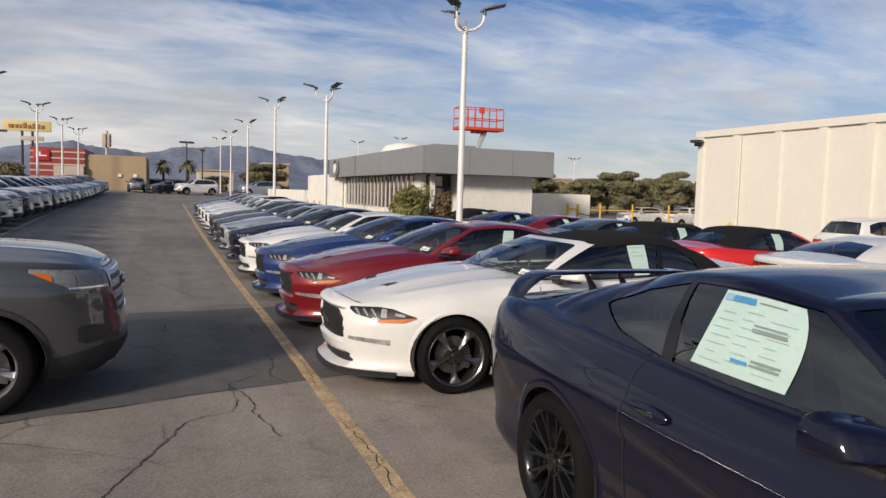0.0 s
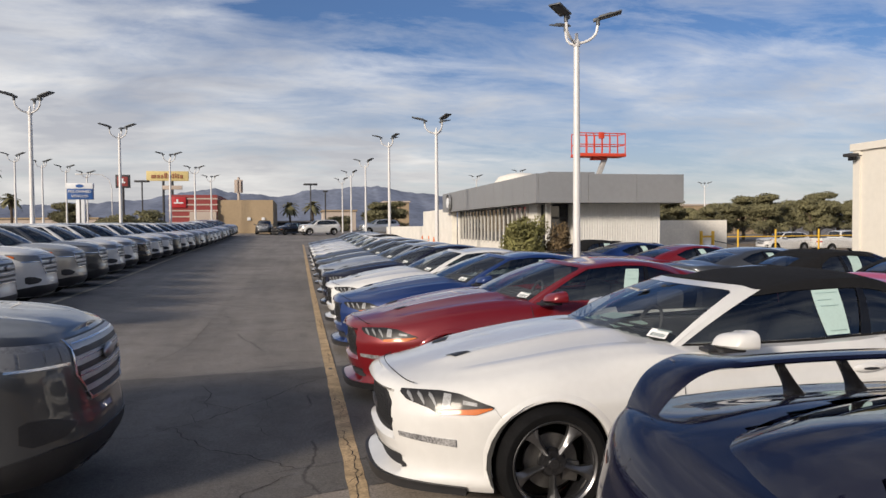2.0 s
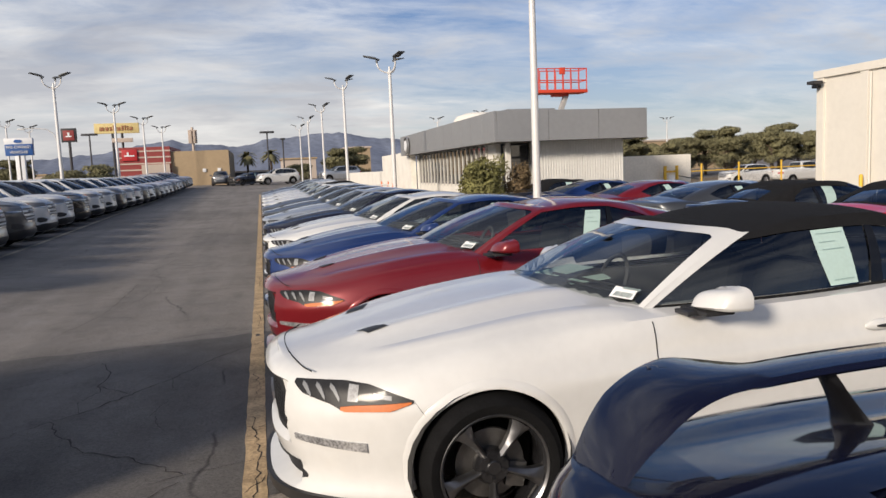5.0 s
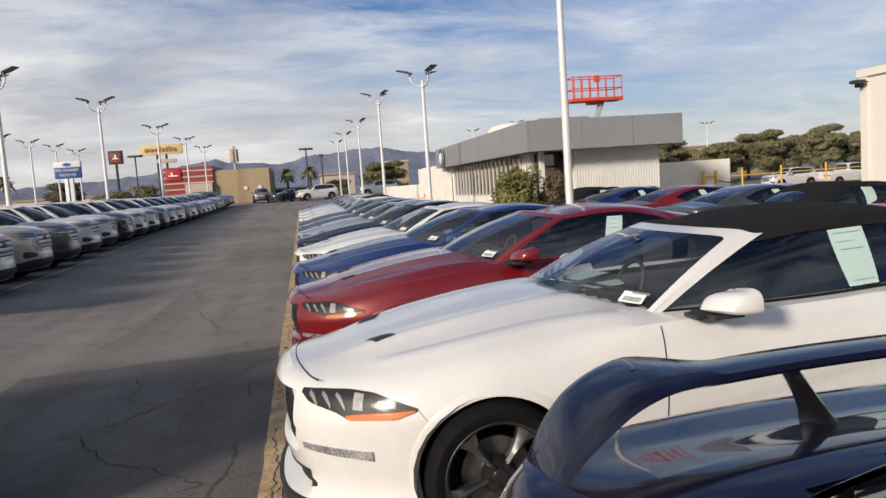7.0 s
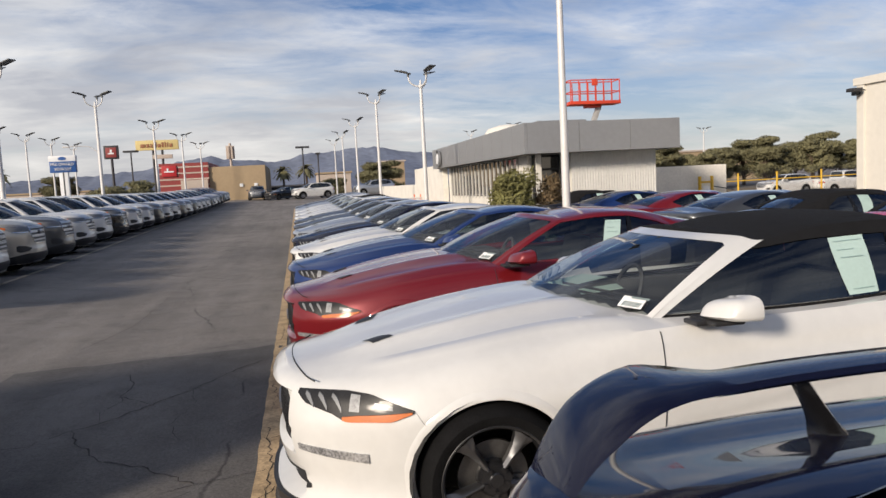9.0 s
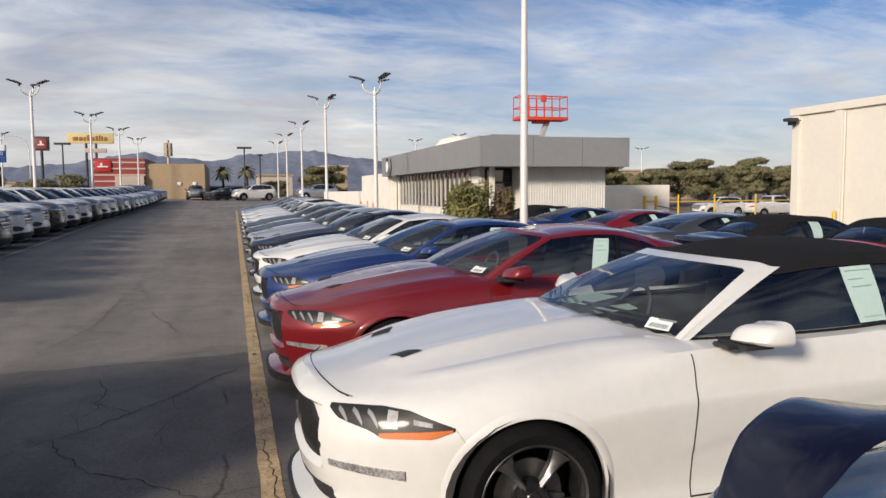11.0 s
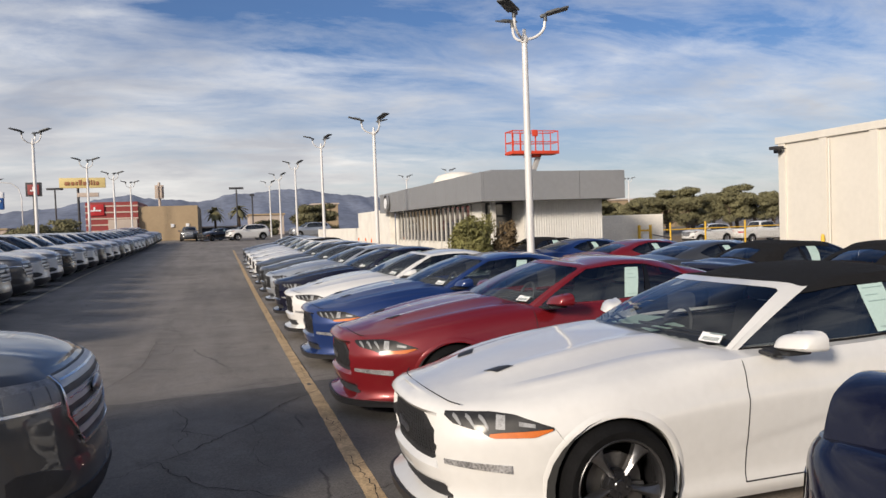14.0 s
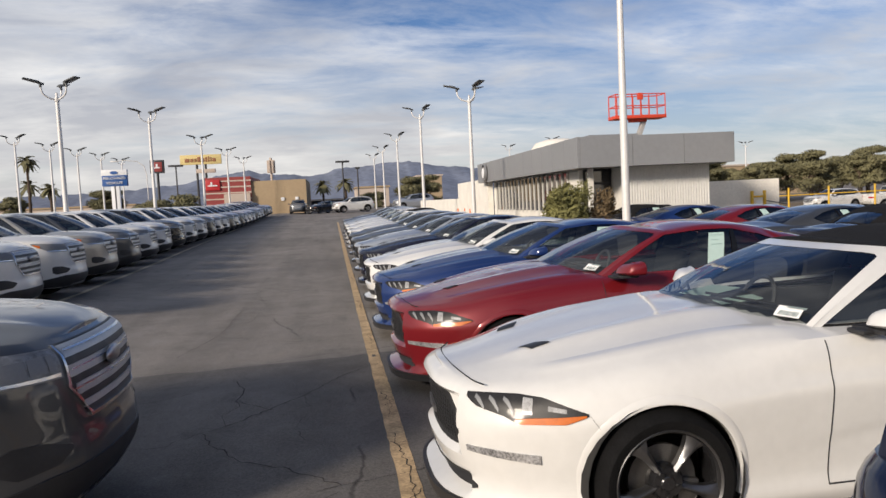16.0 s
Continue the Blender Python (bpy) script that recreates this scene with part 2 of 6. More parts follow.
def grid_faces(bm, rows, skip=None):
    for i in range(len(rows) - 1):
        for j in range(len(rows[0]) - 1):
            if skip and skip(i, j):
                continue
            q = (rows[i][j], rows[i + 1][j], rows[i + 1][j + 1], rows[i][j + 1])
            u = []
            for v in q:
                if v not in u:
                    u.append(v)
            if len(u) > 2:
                bm.faces.new(u)


def smooth_line(pts, t):
    """Catmull-Rom through control tuples whose first value is the parameter; t is that parameter."""
    k = 0
    while k < len(pts) - 2 and t > pts[k + 1][0]:
        k += 1
    p1, p2 = pts[k], pts[k + 1]
    h = p2[0] - p1[0]
    u = min(1.0, max(0.0, (t - p1[0]) / h))
    p0 = pts[k - 1] if k > 0 else None
    p3 = pts[k + 2] if k + 2 < len(pts) else None
    out = []
    for c in range(1, len(p1)):
        s = (p2[c] - p1[c]) / h
        m1 = s if p0 is None else (p2[c] - p0[c]) / (p2[0] - p0[0])
        m2 = s if p3 is None else (p3[c] - p1[c]) / (p3[0] - p1[0])
        u2, u3 = u * u, u * u * u
        out.append((2 * u3 - 3 * u2 + 1) * p1[c] + (u3 - 2 * u2 + u) * h * m1 + (3 * u2 - 2 * u3) * p2[c] + (u3 - u2) * h * m2)
    return out[0] if len(out) == 1 else out


# ---------- car builder: nose at x = 0, tail at x = L, symmetric about y = 0 ----------
def lin(pts, t):
    for a, b in zip(pts, pts[1:]):
        if t <= b[0]:
            u = 0 if b[0] == a[0] else max(0.0, (t - a[0]) / (b[0] - a[0]))
            return a[1] + (b[1] - a[1]) * u
    return pts[-1][1]


def sstep(a, b, t):
    t = min(1.0, max(0.0, (t - a) / (b - a)))
    return t * t * (3 - 2 * t)


class Shell:
    """The lower body of a car: a skirt swept round the plan outline, closed by a crowned lid."""

    def __init__(self, sp, ds=0.042, rows=32):
        self.sp, self.rows = sp, rows
        ctl = [(i, *p) for i, p in enumerate(sp["plan"])]
        dense = [smooth_line(ctl, k / 40) for k in range(40 * (len(ctl) - 1) + 1)]
        acc = [0.0]
        for a, b in zip(dense, dense[1:]):
            acc.append(acc[-1] + math.dist(a, b))
        self.dense, self.acc, self.S = np.array(dense), np.array(acc), acc[-1]
        self.n = int(self.S / ds)
        self.stations = [self.S * k / self.n for k in range(self.n + 1)]

    def plan(self, s):
        x, y = np.interp(s, self.acc, self.dense[:, 0]), np.interp(s, self.acc, self.dense[:, 1])
        e = 0.03
        s0, s1 = max(0, s - e), min(self.S, s + e)
        dx = np.interp(s1, self.acc, self.dense[:, 0]) - np.interp(s0, self.acc, self.dense[:, 0])
        dy = np.interp(s1, self.acc, self.dense[:, 1]) - np.interp(s0, self.acc, self.dense[:, 1])
        q = math.hypot(dx, dy)
        nx, ny = -dy / q, dx / q
        if s < e:
            nx, ny = -1.0, 0.0
        if s > self.S - e:
            nx, ny = 1.0, 0.0
        return float(x), float(y), nx, ny

    def zb(self, x):
        return smooth_line(self.sp["zb"], x)

    def zt(self, x):
        return smooth_line(self.sp["zt"], x)

    def at(self, s, z=None, v=None, off=0.0):
        sg = -1 if s < 0 else 1
        s = abs(s)
        x, y, nx, ny = self.plan(s)
        zb, zt = self.zb(x), self.zt(x)
        if v is None:
            v = min(1.0, max(0.0, (z - zb) / (zt - zb)))
        else:
            z = zb + v * (zt - zb)
        wf, wr = max(0, -nx) ** 2, max(0, nx) ** 2
        ws = max(0.0, 1 - wf - wr)
        ins = wf * smooth_line(self.sp["front"], v) + ws * smooth_line(self.sp["side"], v) + wr * smooth_line(self.sp["rear"], v)
        for smin, smax, z0, z1, depth, soft in self.sp.get("recess", ()):
            ins += depth * sstep(smin - soft, smin, s) * sstep(smax + soft, smax, s) * sstep(z0 - soft, z0, z) * sstep(z1 + soft, z1, z)
        if "crease" in self.sp:
            x0, x1, vc, hh = self.sp["crease"]
            ins -= ws * hh * max(0.0, 1 - abs(v - vc) / 0.07) * sstep(x0, x0 + 0.5, x) * sstep(x1, x1 - 0.5, x)
            under = 0.40 + 0.25 * sstep(1.4, 3.3, x) - v
            if under > 0:
                ins += ws * self.sp["scoop"] * min(1.0, under / 0.05) * math.exp(-under / 0.13) * sstep(1.35, 2.1, x) * sstep(3.50, 3.05, x)
            ins -= ws * self.sp["upright"] * max(0.0, smooth_line(self.sp["side"], v)) * sstep(0.60, 1.0, v) * sstep(1.25, 1.75, x) * sstep(3.45, 3.0, x)
        d = off - ins
        return Vector((x + nx * d, sg * max(0.0, y + ny * d), z))

    def s_y(self, y):
        return float(np.interp(y, self.dense[:40 * self.sp["nfront"], 1], self.acc[:40 * self.sp["nfront"]]))

    def s_x(self, x):
        return float(np.interp(x, self.dense[:, 0], self.acc))

    def lid(self, x, y):
        """The height of the hood, belt and deck at a place of the plan."""
        s = self.s_x(x)
        e = self.at(s, v=1.0)
        for _ in range(3):
            s = s + (x - e.x)
            s = min(self.S, max(0.0, s))
            e = self.at(s, v=1.0)
        yy = max(e.y, 0.05)
        f = min(1.0, abs(y) / yy)
        return e.z + self.crown(x, f)

    def crown(self, x, f):
        c = smooth_line(self.sp["crown"], x)
        ridge = 0.0
        for fx, w, h, x0, x1 in self.sp.get("ridge", ()):
            ridge += h * math.exp(-((f - fx) / w) ** 2) * sstep(x0, x0 + 0.3, x) * sstep(x1, x1 - 0.3, x)
        return c * (1 - f ** 2.3) + ridge * (1 - f ** 10)

    def build(self):
        sp = self.sp
        bm = bmesh.new()
        halves = []
        for sg in (1, -1):
            rows = []
            for s in self.stations:
                rows.append([bm.verts.new(Vector((1, sg, 1)) * self.at(s, v=k / self.rows)) for k in range(self.rows + 1)])
            halves.append(rows)
        # wheel arches
        def cut(rows):
            dead = set()
            for i in range(len(rows) - 1):
                for j in range(self.rows):
                    c = (rows[i][j].co + rows[i + 1][j + 1].co + rows[i][j + 1].co + rows[i + 1][j].co) / 4
                    for ax in sp["axles"]:
                        if math.hypot(c.x - ax, c.z - sp["rw"]) < sp["ra"] and abs(c.y) > 0.5:
                            dead.add((i, j))
            keep, gone = set(), set()
            for i in range(len(rows) - 1):
                for j in range(self.rows):
                    tgt = gone if (i, j) in dead else keep
                    tgt.update(((i, j), (i + 1, j), (i, j + 1), (i + 1, j + 1)))
            for i, j in keep & gone:
                v = rows[i][j]
                ax = min(sp["axles"], key=lambda a: abs(a - v.co.x))
                d = Vector((v.co.x - ax, 0, v.co.z - sp["rw"]))
                if d.z > -0.12:
                    d = d.normalized() * sp["ra"]
                    v.co.x, v.co.z = ax + d.x, sp["rw"] + d.z
            return dead
        for rows in halves:
            dead = cut(rows)
            grid_faces(bm, rows, lambda i, j: (i, j) in dead)
        # underside skirt return
        hood, deck, tail = bmesh.new(), bm, bmesh.new()
        fs = [1, 0.95, 0.90, 0.86, 0.81, 0.75, 0.65, 0.56, 0.51, 0.46, 0.41, 0.36, 0.28, 0.15, 0.0]
        fs = fs + [-f for f in fs[-2::-1]]
        for target, x0, x1, fm in ((hood, sp["hood"][0], sp["hood"][1], 0.88), (tail, sp["tail"][0], sp["tail"][1], 0.88), (deck, None, None, 2)):
            grid = []
            for s in self.stations:
                e = self.at(s, v=1.0)
                grid.append([target.verts.new((e.x, e.y * f, e.z + self.crown(e.x, abs(f)))) for f in fs])
            for i in range(len(grid) - 1):
                xm = (grid[i][0].co.x + grid[i + 1][0].co.x) / 2
                for j in range(len(fs) - 1):
                    fc = abs(fs[j] + fs[j + 1]) / 2
                    inh = sp["hood"][0] < xm < sp["hood"][1] and fc < 0.78
                    intl = sp["tail"][0] < xm < sp["tail"][1] and fc < 0.78
                    ymid = abs((grid[i][j].co.y + grid[i][j + 1].co.y) / 2)
                    inc = self.in_cabin(xm, ymid)
                    want = inh if target is hood else intl if target is tail else not (inh or intl)
                    if want and not inc:
                        q = []
                        for v in (grid[i][j], grid[i][j + 1], grid[i + 1][j + 1], grid[i + 1][j]):
                            if v not in q:
                                q.append(v)
                        target.faces.new(q)
            for v in [v for v in target.verts if not v.link_faces]:
                target.verts.remove(v)
        return bm, hood, tail

    def in_cabin(self, x, y):
        cb = self.sp["cab_b"]
        yy = -1
        for a, b in zip(cb, cb[1:]):
            if min(a[0], b[0]) <= x <= max(a[0], b[0]):
                u = (x - a[0]) / (b[0] - a[0]) if b[0] != a[0] else 1
                yy = max(yy, a[1] + (b[1] - a[1]) * u)
        if x < cb[0][0] + 0.05 or x > cb[-1][0] - 0.05:
            return False
        # inside the belt outline, a hand's breadth in from the glass
        front = np.interp(y, [p[1] for p in cb[:4]], [p[0] for p in cb[:4]])
        return y < yy - 0.06 and x > front + 0.06

    def patch(self, bm, s0, s1, lo, hi, off=0.004, n=14, m=4, thick=0.02):
        """A panel that hugs the skirt from s0 to s1 between the heights lo and hi (lists of (0..1, z))."""
        front, back = [], []
        for i in range(n + 1):
            t = i / n
            s = s0 + (s1 - s0) * t
            a, b = lin(lo, t), lin(hi, t)
            front.append([bm.verts.new(self.at(s, a + (b - a) * k / m, off=off)) for k in range(m + 1)])
            back.append([bm.verts.new(self.at(s, a + (b - a) * k / m, off=off - thick)) for k in range(m + 1)])
        grid_faces(bm, front)
        ring_f = [r[0] for r in front] + front[-1][1:] + [r[-1] for r in front[-2::-1]] + front[0][-2:0:-1]
        ring_b = [r[0] for r in back] + back[-1][1:] + [r[-1] for r in back[-2::-1]] + back[0][-2:0:-1]
        for k in range(len(ring_f)):
            try:
                bm.faces.new((ring_f[k], ring_b[k], ring_b[(k + 1) % len(ring_f)], ring_f[(k + 1) % len(ring_f)]))
            except ValueError:
                pass
        for v in [v for v in bm.verts if not v.link_faces]:
            bm.verts.remove(v)
        return bm

    def stripe(self, bm, s, z0, z1, w=0.0035, off=0.004):
        return self.patch(bm, s - w / 2, s + w / 2, [(0, z0), (1, z0)], [(0, z1), (1, z1)], off, 1, 40, 0.012)


def cabin(sh, sp):
    """The greenhouse: frame, roof and the separate panes. Returns name -> bmesh."""
    cb = [(i, p[0], p[1]) for i, p in enumerate(sp["cab_b"])]
    ct = [(i, *p) for i, p in enumerate(sp["cab_t"])]
    N = len(cb) - 1
    sub, m = 8, 9
    out = {"frame": bmesh.new(), "roof": bmesh.new(), "top": bmesh.new()}
    us = [k / sub for k in range(-N * sub, N * sub + 1)]

    def ends(u):
        x, y = smooth_line(cb, abs(u))
        y = max(0.0, y)
        b = Vector((x, y, sh.lid(x, y) - 0.012))
        t = Vector(smooth_line(ct, abs(u)))
        if u < 0:
            b.y, t.y = -b.y, -t.y
        return b, t

    def pane(u):
        for g in sp["glass"]:
            if g[1] - 1e-6 <= u <= g[2] + 1e-6:
                return g
        return None

    cols = []
    for u in us:
        b, t = ends(u)
        g = pane(u) or pane(-u)
        if g:
            k = (abs(u) - min(abs(g[1]), abs(g[2]))) / max(1e-6, abs(abs(g[2]) - abs(g[1]))) if g[1] * g[2] > 0 else abs(u) / g[2]
            lo, hi = lin(g[3], k), lin(g[4], k)
        else:
            lo, hi = 0.08, 0.92
        vs = [0.0] + [lo + (hi - lo) * k / (m - 2) for k in range(m - 1)] + [1.0]
        nb = Vector((b.x - sp["cx"], b.y * 2.2, 0)).normalized()
        col = []
        for v in vs:
            p = b.lerp(t, v) + (nb * 0.8 + Vector((0, 0, 0.6))) * sp["bulge"] * 4 * v * (1 - v)
            col.append(p)
        cols.append(col)
    for i in range(len(us) - 1):
        um = (us[i] + us[i + 1]) / 2
        g = None
        for c in sp["glass"]:
            if c[1] < um < c[2] or (c[1] * c[2] > 0 and c[1] < -um < c[2]):
                g = c
        for j in range(m):
            q = [cols[i][j], cols[i + 1][j], cols[i + 1][j + 1], cols[i][j + 1]]
            if g and 0 < j < m - 1:
                key = g[0] + ("" if g[1] * g[2] < 0 else "_l" if um < 0 else "_r")
                bm = out.setdefault(key, bmesh.new())
                q = [p + (Vector((sp["cx"], 0, p.z)) - p) * 0.010 for p in q]
            else:
                bpil = 0 < j < m - 1 and any(g1[2] < abs(um) < g2[1] for g1, g2 in zip(sp["glass"][1:], sp["glass"][2:-1]))
                bm = out["top"] if sp.get("soft") and abs(um) > sp["soft"] and not bpil else out.setdefault("pillar_l" if um < 0 else "pillar_r", bmesh.new()) if bpil else out["frame"]
            uq = []
            for p in q:
                if not any((p - w).length < 1e-5 for w in uq):
                    uq.append(p)
            if len(uq) > 2:
                bm.faces.new([bm.verts.new(p) for p in uq])
    fs = [1 - k / 8 for k in range(17)]
    grid = []
    tgt = out["top"] if sp.get("soft") else out["frame"]
    for k in range(0, N * sub + 1):
        u = k / sub
        _, t = ends(u)
        c = 1.3 * sp["roofcrown"] * math.sin(math.pi * min(1, max(0, u / N))) ** 0.6
        grid.append([tgt.verts.new((t.x + (0.0), t.y * f, t.z + c * (1 - abs(f) ** 2.8))) for f in fs])
    grid_faces(tgt, grid)
    return {k: v for k, v in out.items() if len(v.verts)}


COUPE = dict(
    L=4.85, nfront=8, rw=0.345, ra=0.378, axles=(0.995, 3.715), track=0.955, tyre_w=0.25, rim=0.252,
    plan=[(0, 0), (0.008, 0.20), (0.045, 0.38), (0.13, 0.54), (0.26, 0.665), (0.42, 0.765), (0.62, 0.86), (0.84, 0.92), (1.08, 0.945), (1.7, 0.935), (2.5, 0.93), (3.2, 0.945), (3.7, 0.958), (4.2, 0.945), (4.52, 0.90), (4.69, 0.80), (4.78, 0.62), (4.83, 0.32), (4.85, 0)],
    zb=[(0, 0.165), (0.4, 0.16), (1.4, 0.15), (3.3, 0.16), (4.2, 0.20), (4.85, 0.27)],
    zt=[(0, 0.800), (0.10, 0.785), (0.25, 0.785), (0.5, 0.815), (0.95, 0.88), (1.45, 0.93), (2.0, 0.955), (2.8, 0.975), (3.5, 1.01), (4.0, 1.03), (4.35, 1.045), (4.6, 1.045), (4.85, 1.02)],
    crown=[(0, 0.0), (0.10, 0.018), (0.25, 0.055), (0.5, 0.085), (0.95, 0.105), (1.5, 0.115), (2.1, 0.07), (3.1, 0.04), (4.0, 0.07), (4.3, 0.08), (4.55, 0.025), (4.72, 0.03), (4.85, 0.0)],
    ridge=[(0.46, 0.085, 0.017, 0.30, 1.8), (0.86, 0.075, 0.022, 0.40, 1.9)],
    front=[(0, 0.02), (0.03, 0.012), (0.075, 0.014), (0.115, 0.045), (0.25, 0.055), (0.42, 0.025), (0.58, 0.004), (0.74, 0.002), (0.90, 0.018), (0.96, 0.04), (1, 0.085)],
    side=[(0, 0.075), (0.08, 0.04), (0.2, 0.05), (0.42, 0.026), (0.60, 0.006), (0.70, 0.000), (0.76, 0.012), (0.88, 0.045), (0.95, 0.085), (1, 0.135)],
    rear=[(0, 0.18), (0.15, 0.06), (0.3, 0.01), (0.5, 0.0), (0.58, 0.03), (0.8, 0.035), (0.94, 0.01), (1, 0.03)],
    recess=[(0, 0.46, 0.46, 0.69, 0.06, 0.045), (0, 0.52, 0.235, 0.30, 0.06, 0.03)],
    hood=(0.13, 1.58), tail=(4.38, 4.80),
    cab_b=[(1.47, 0), (1.54, 0.38), (1.79, 0.700), (1.87, 0.758), (2.5, 0.80), (3.08, 0.80), (3.6, 0.79), (4.0, 0.745), (4.2, 0.62), (4.34, 0)],
    cab_t=[(2.30, 0, 1.345), (2.34, 0.34, 1.338), (2.49, 0.535, 1.316), (2.56, 0.565, 1.312), (2.85, 0.588, 1.343), (3.14, 0.582, 1.335), (3.38, 0.55, 1.305), (3.52, 0.51, 1.275), (3.58, 0.44, 1.262), (3.52, 0, 1.30)],
    glass=[("windscreen", -2.0, 2.0, [(0, 0.03), (1, 0.03)], [(0, 0.93), (0.8, 0.93), (0.94, 0.915), (1, 0.87)]),
           ("door_glass", 3.0, 4.875, [(0, 0.06), (1, 0.06)], [(0, 0.90), (0.25, 0.90), (1, 0.90)]),
           ("quarter_glass", 5.0, 6.25, [(0, 0.06), (0.5, 0.14), (1, 0.40)], [(0, 0.89), (0.6, 0.74), (1, 0.46)]),
           ("rear_glass", 8.0, 9.0, [(0, 0.06), (1, 0.06)], [(0, 0.94), (1, 0.94)])],
    crease=(1.25, 4.3, 0.74, 0.014), scoop=0.034, upright=0.0, cx=2.8, bulge=0.032, roofcrown=0.03, seams=(1.80, 3.14), handle=2.98, mirror=(1.99, 0.90, 0.980), dash=1.72, seats=2.9)

CONVERTIBLE = dict(COUPE)
CONVERTIBLE.update(
    crease=(1.25, 4.3, 0.74, 0.005), scoop=0.010, upright=0.5, soft=3.0, tail=(4.32, 4.80), mirror=(2.10, 0.90, 0.985), seams=(1.82, 3.28), handle=3.10,
    cab_b=[(1.47, 0), (1.54, 0.38), (1.815, 0.722), (1.87, 0.758), (2.5, 0.80), (3.22, 0.80), (3.70, 0.79), (3.93, 0.75), (4.10, 0.62), (4.20, 0)],
    cab_t=[(2.30, 0, 1.34), (2.34, 0.34, 1.336), (2.45, 0.530, 1.324), (2.56, 0.588, 1.300), (2.88, 0.60, 1.352), (3.28, 0.60, 1.365), (3.50, 0.575, 1.335), (3.60, 0.53, 1.30), (3.66, 0.46, 1.28), (3.58, 0, 1.33)],
    glass=[("windscreen", -2.0, 2.0, [(0, 0.03), (1, 0.03)], [(0, 0.895), (0.80, 0.895), (0.94, 0.885), (1, 0.85)]),
           ("door_glass", 3.0, 4.875, [(0, 0.06), (1, 0.06)], [(0, 0.86), (0.3, 0.84), (1, 0.80)]),
           ("quarter_glass", 5.0, 6.0, [(0, 0.06), (1, 0.10)], [(0, 0.79), (0.5, 0.74), (1, 0.40)]),
           ("rear_glass", 8.375, 9.0, [(0, 0.10), (1, 0.10)], [(0, 0.75), (1, 0.75)])])

SUV = dict(
    L=4.78, nfront=6, rw=0.365, ra=0.425, axles=(0.93, 3.78), track=0.955, tyre_w=0.245, rim=0.235,
    plan=[(0, 0), (0.02, 0.32), (0.08, 0.56), (0.19, 0.73), (0.36, 0.855), (0.60, 0.925), (0.95, 0.955), (1.6, 0.945), (2.6, 0.945), (3.5, 0.955), (4.1, 0.95), (4.5, 0.90), (4.67, 0.78), (4.74, 0.5), (4.78, 0)],
    zb=[(0, 0.24), (0.5, 0.25), (1.4, 0.25), (3.3, 0.26), (4.2, 0.32), (4.78, 0.40)],
    zt=[(0, 1.085), (0.3, 1.115), (0.7, 1.14), (1.2, 1.15), (2.0, 1.115), (3.2, 1.14), (4.0, 1.16), (4.78, 1.16)],
    crown=[(0, 0.0), (0.12, 0.022), (0.4, 0.07), (0.9, 0.10), (1.25, 0.10), (2.0, 0.05), (3.5, 0.02), (4.78, 0.0)],
    ridge=[(0.55, 0.08, 0.012, 0.15, 1.5)],
    front=[(0, 0.13), (0.10, 0.04), (0.20, 0.0), (0.36, 0.0), (0.46, 0.018), (0.6, 0.026), (0.8, 0.045), (0.92, 0.075), (1, 0.16)],
    side=[(0, 0.09), (0.1, 0.05), (0.3, 0.03), (0.55, 0.008), (0.72, 0.0), (0.85, 0.02), (0.94, 0.055), (1, 0.105)],
    rear=[(0, 0.12), (0.2, 0.02), (0.45, 0.0), (0.6, 0.03), (0.9, 0.06), (1, 0.09)],
    recess=[(0, 0.40, 0.74, 1.00, 0.010, 0.05)],
    hood=(0.12, 1.28), tail=(4.9, 5.0),
    cab_b=[(1.12, 0), (1.19, 0.40), (1.44, 0.73), (1.58, 0.805), (2.4, 0.835), (3.2, 0.835), (3.95, 0.82), (4.35, 0.78), (4.55, 0.66), (4.66, 0)],
    cab_t=[(1.98, 0, 1.665), (2.01, 0.36, 1.655), (2.13, 0.56, 1.64), (2.22, 0.60, 1.645), (2.75, 0.635, 1.685), (3.3, 0.63, 1.68), (3.85, 0.60, 1.64), (4.15, 0.56, 1.60), (4.26, 0.48, 1.59), (4.30, 0, 1.62)],
    glass=[("windscreen", -2.0, 2.0, [(0, 0.03), (1, 0.03)], [(0, 0.94), (1, 0.94)]),
           ("front_door_glass", 3.0, 4.5, [(0, 0.06), (1, 0.06)], [(0, 0.90), (1, 0.92)]),
           ("rear_door_glass", 4.625, 5.75, [(0, 0.06), (1, 0.08)], [(0, 0.92), (1, 0.88)]),
           ("quarter_glass", 5.875, 6.75, [(0, 0.09), (1, 0.25)], [(0, 0.87), (1, 0.72)]),
           ("rear_glass", 8.0, 9.0, [(0, 0.15), (1, 0.15)], [(0, 0.92), (1, 0.92)])],
    cx=2.8, bulge=0.035, roofcrown=0.03, mirror=(1.70, 0.93, 1.16), dash=1.5, seats=2.6)

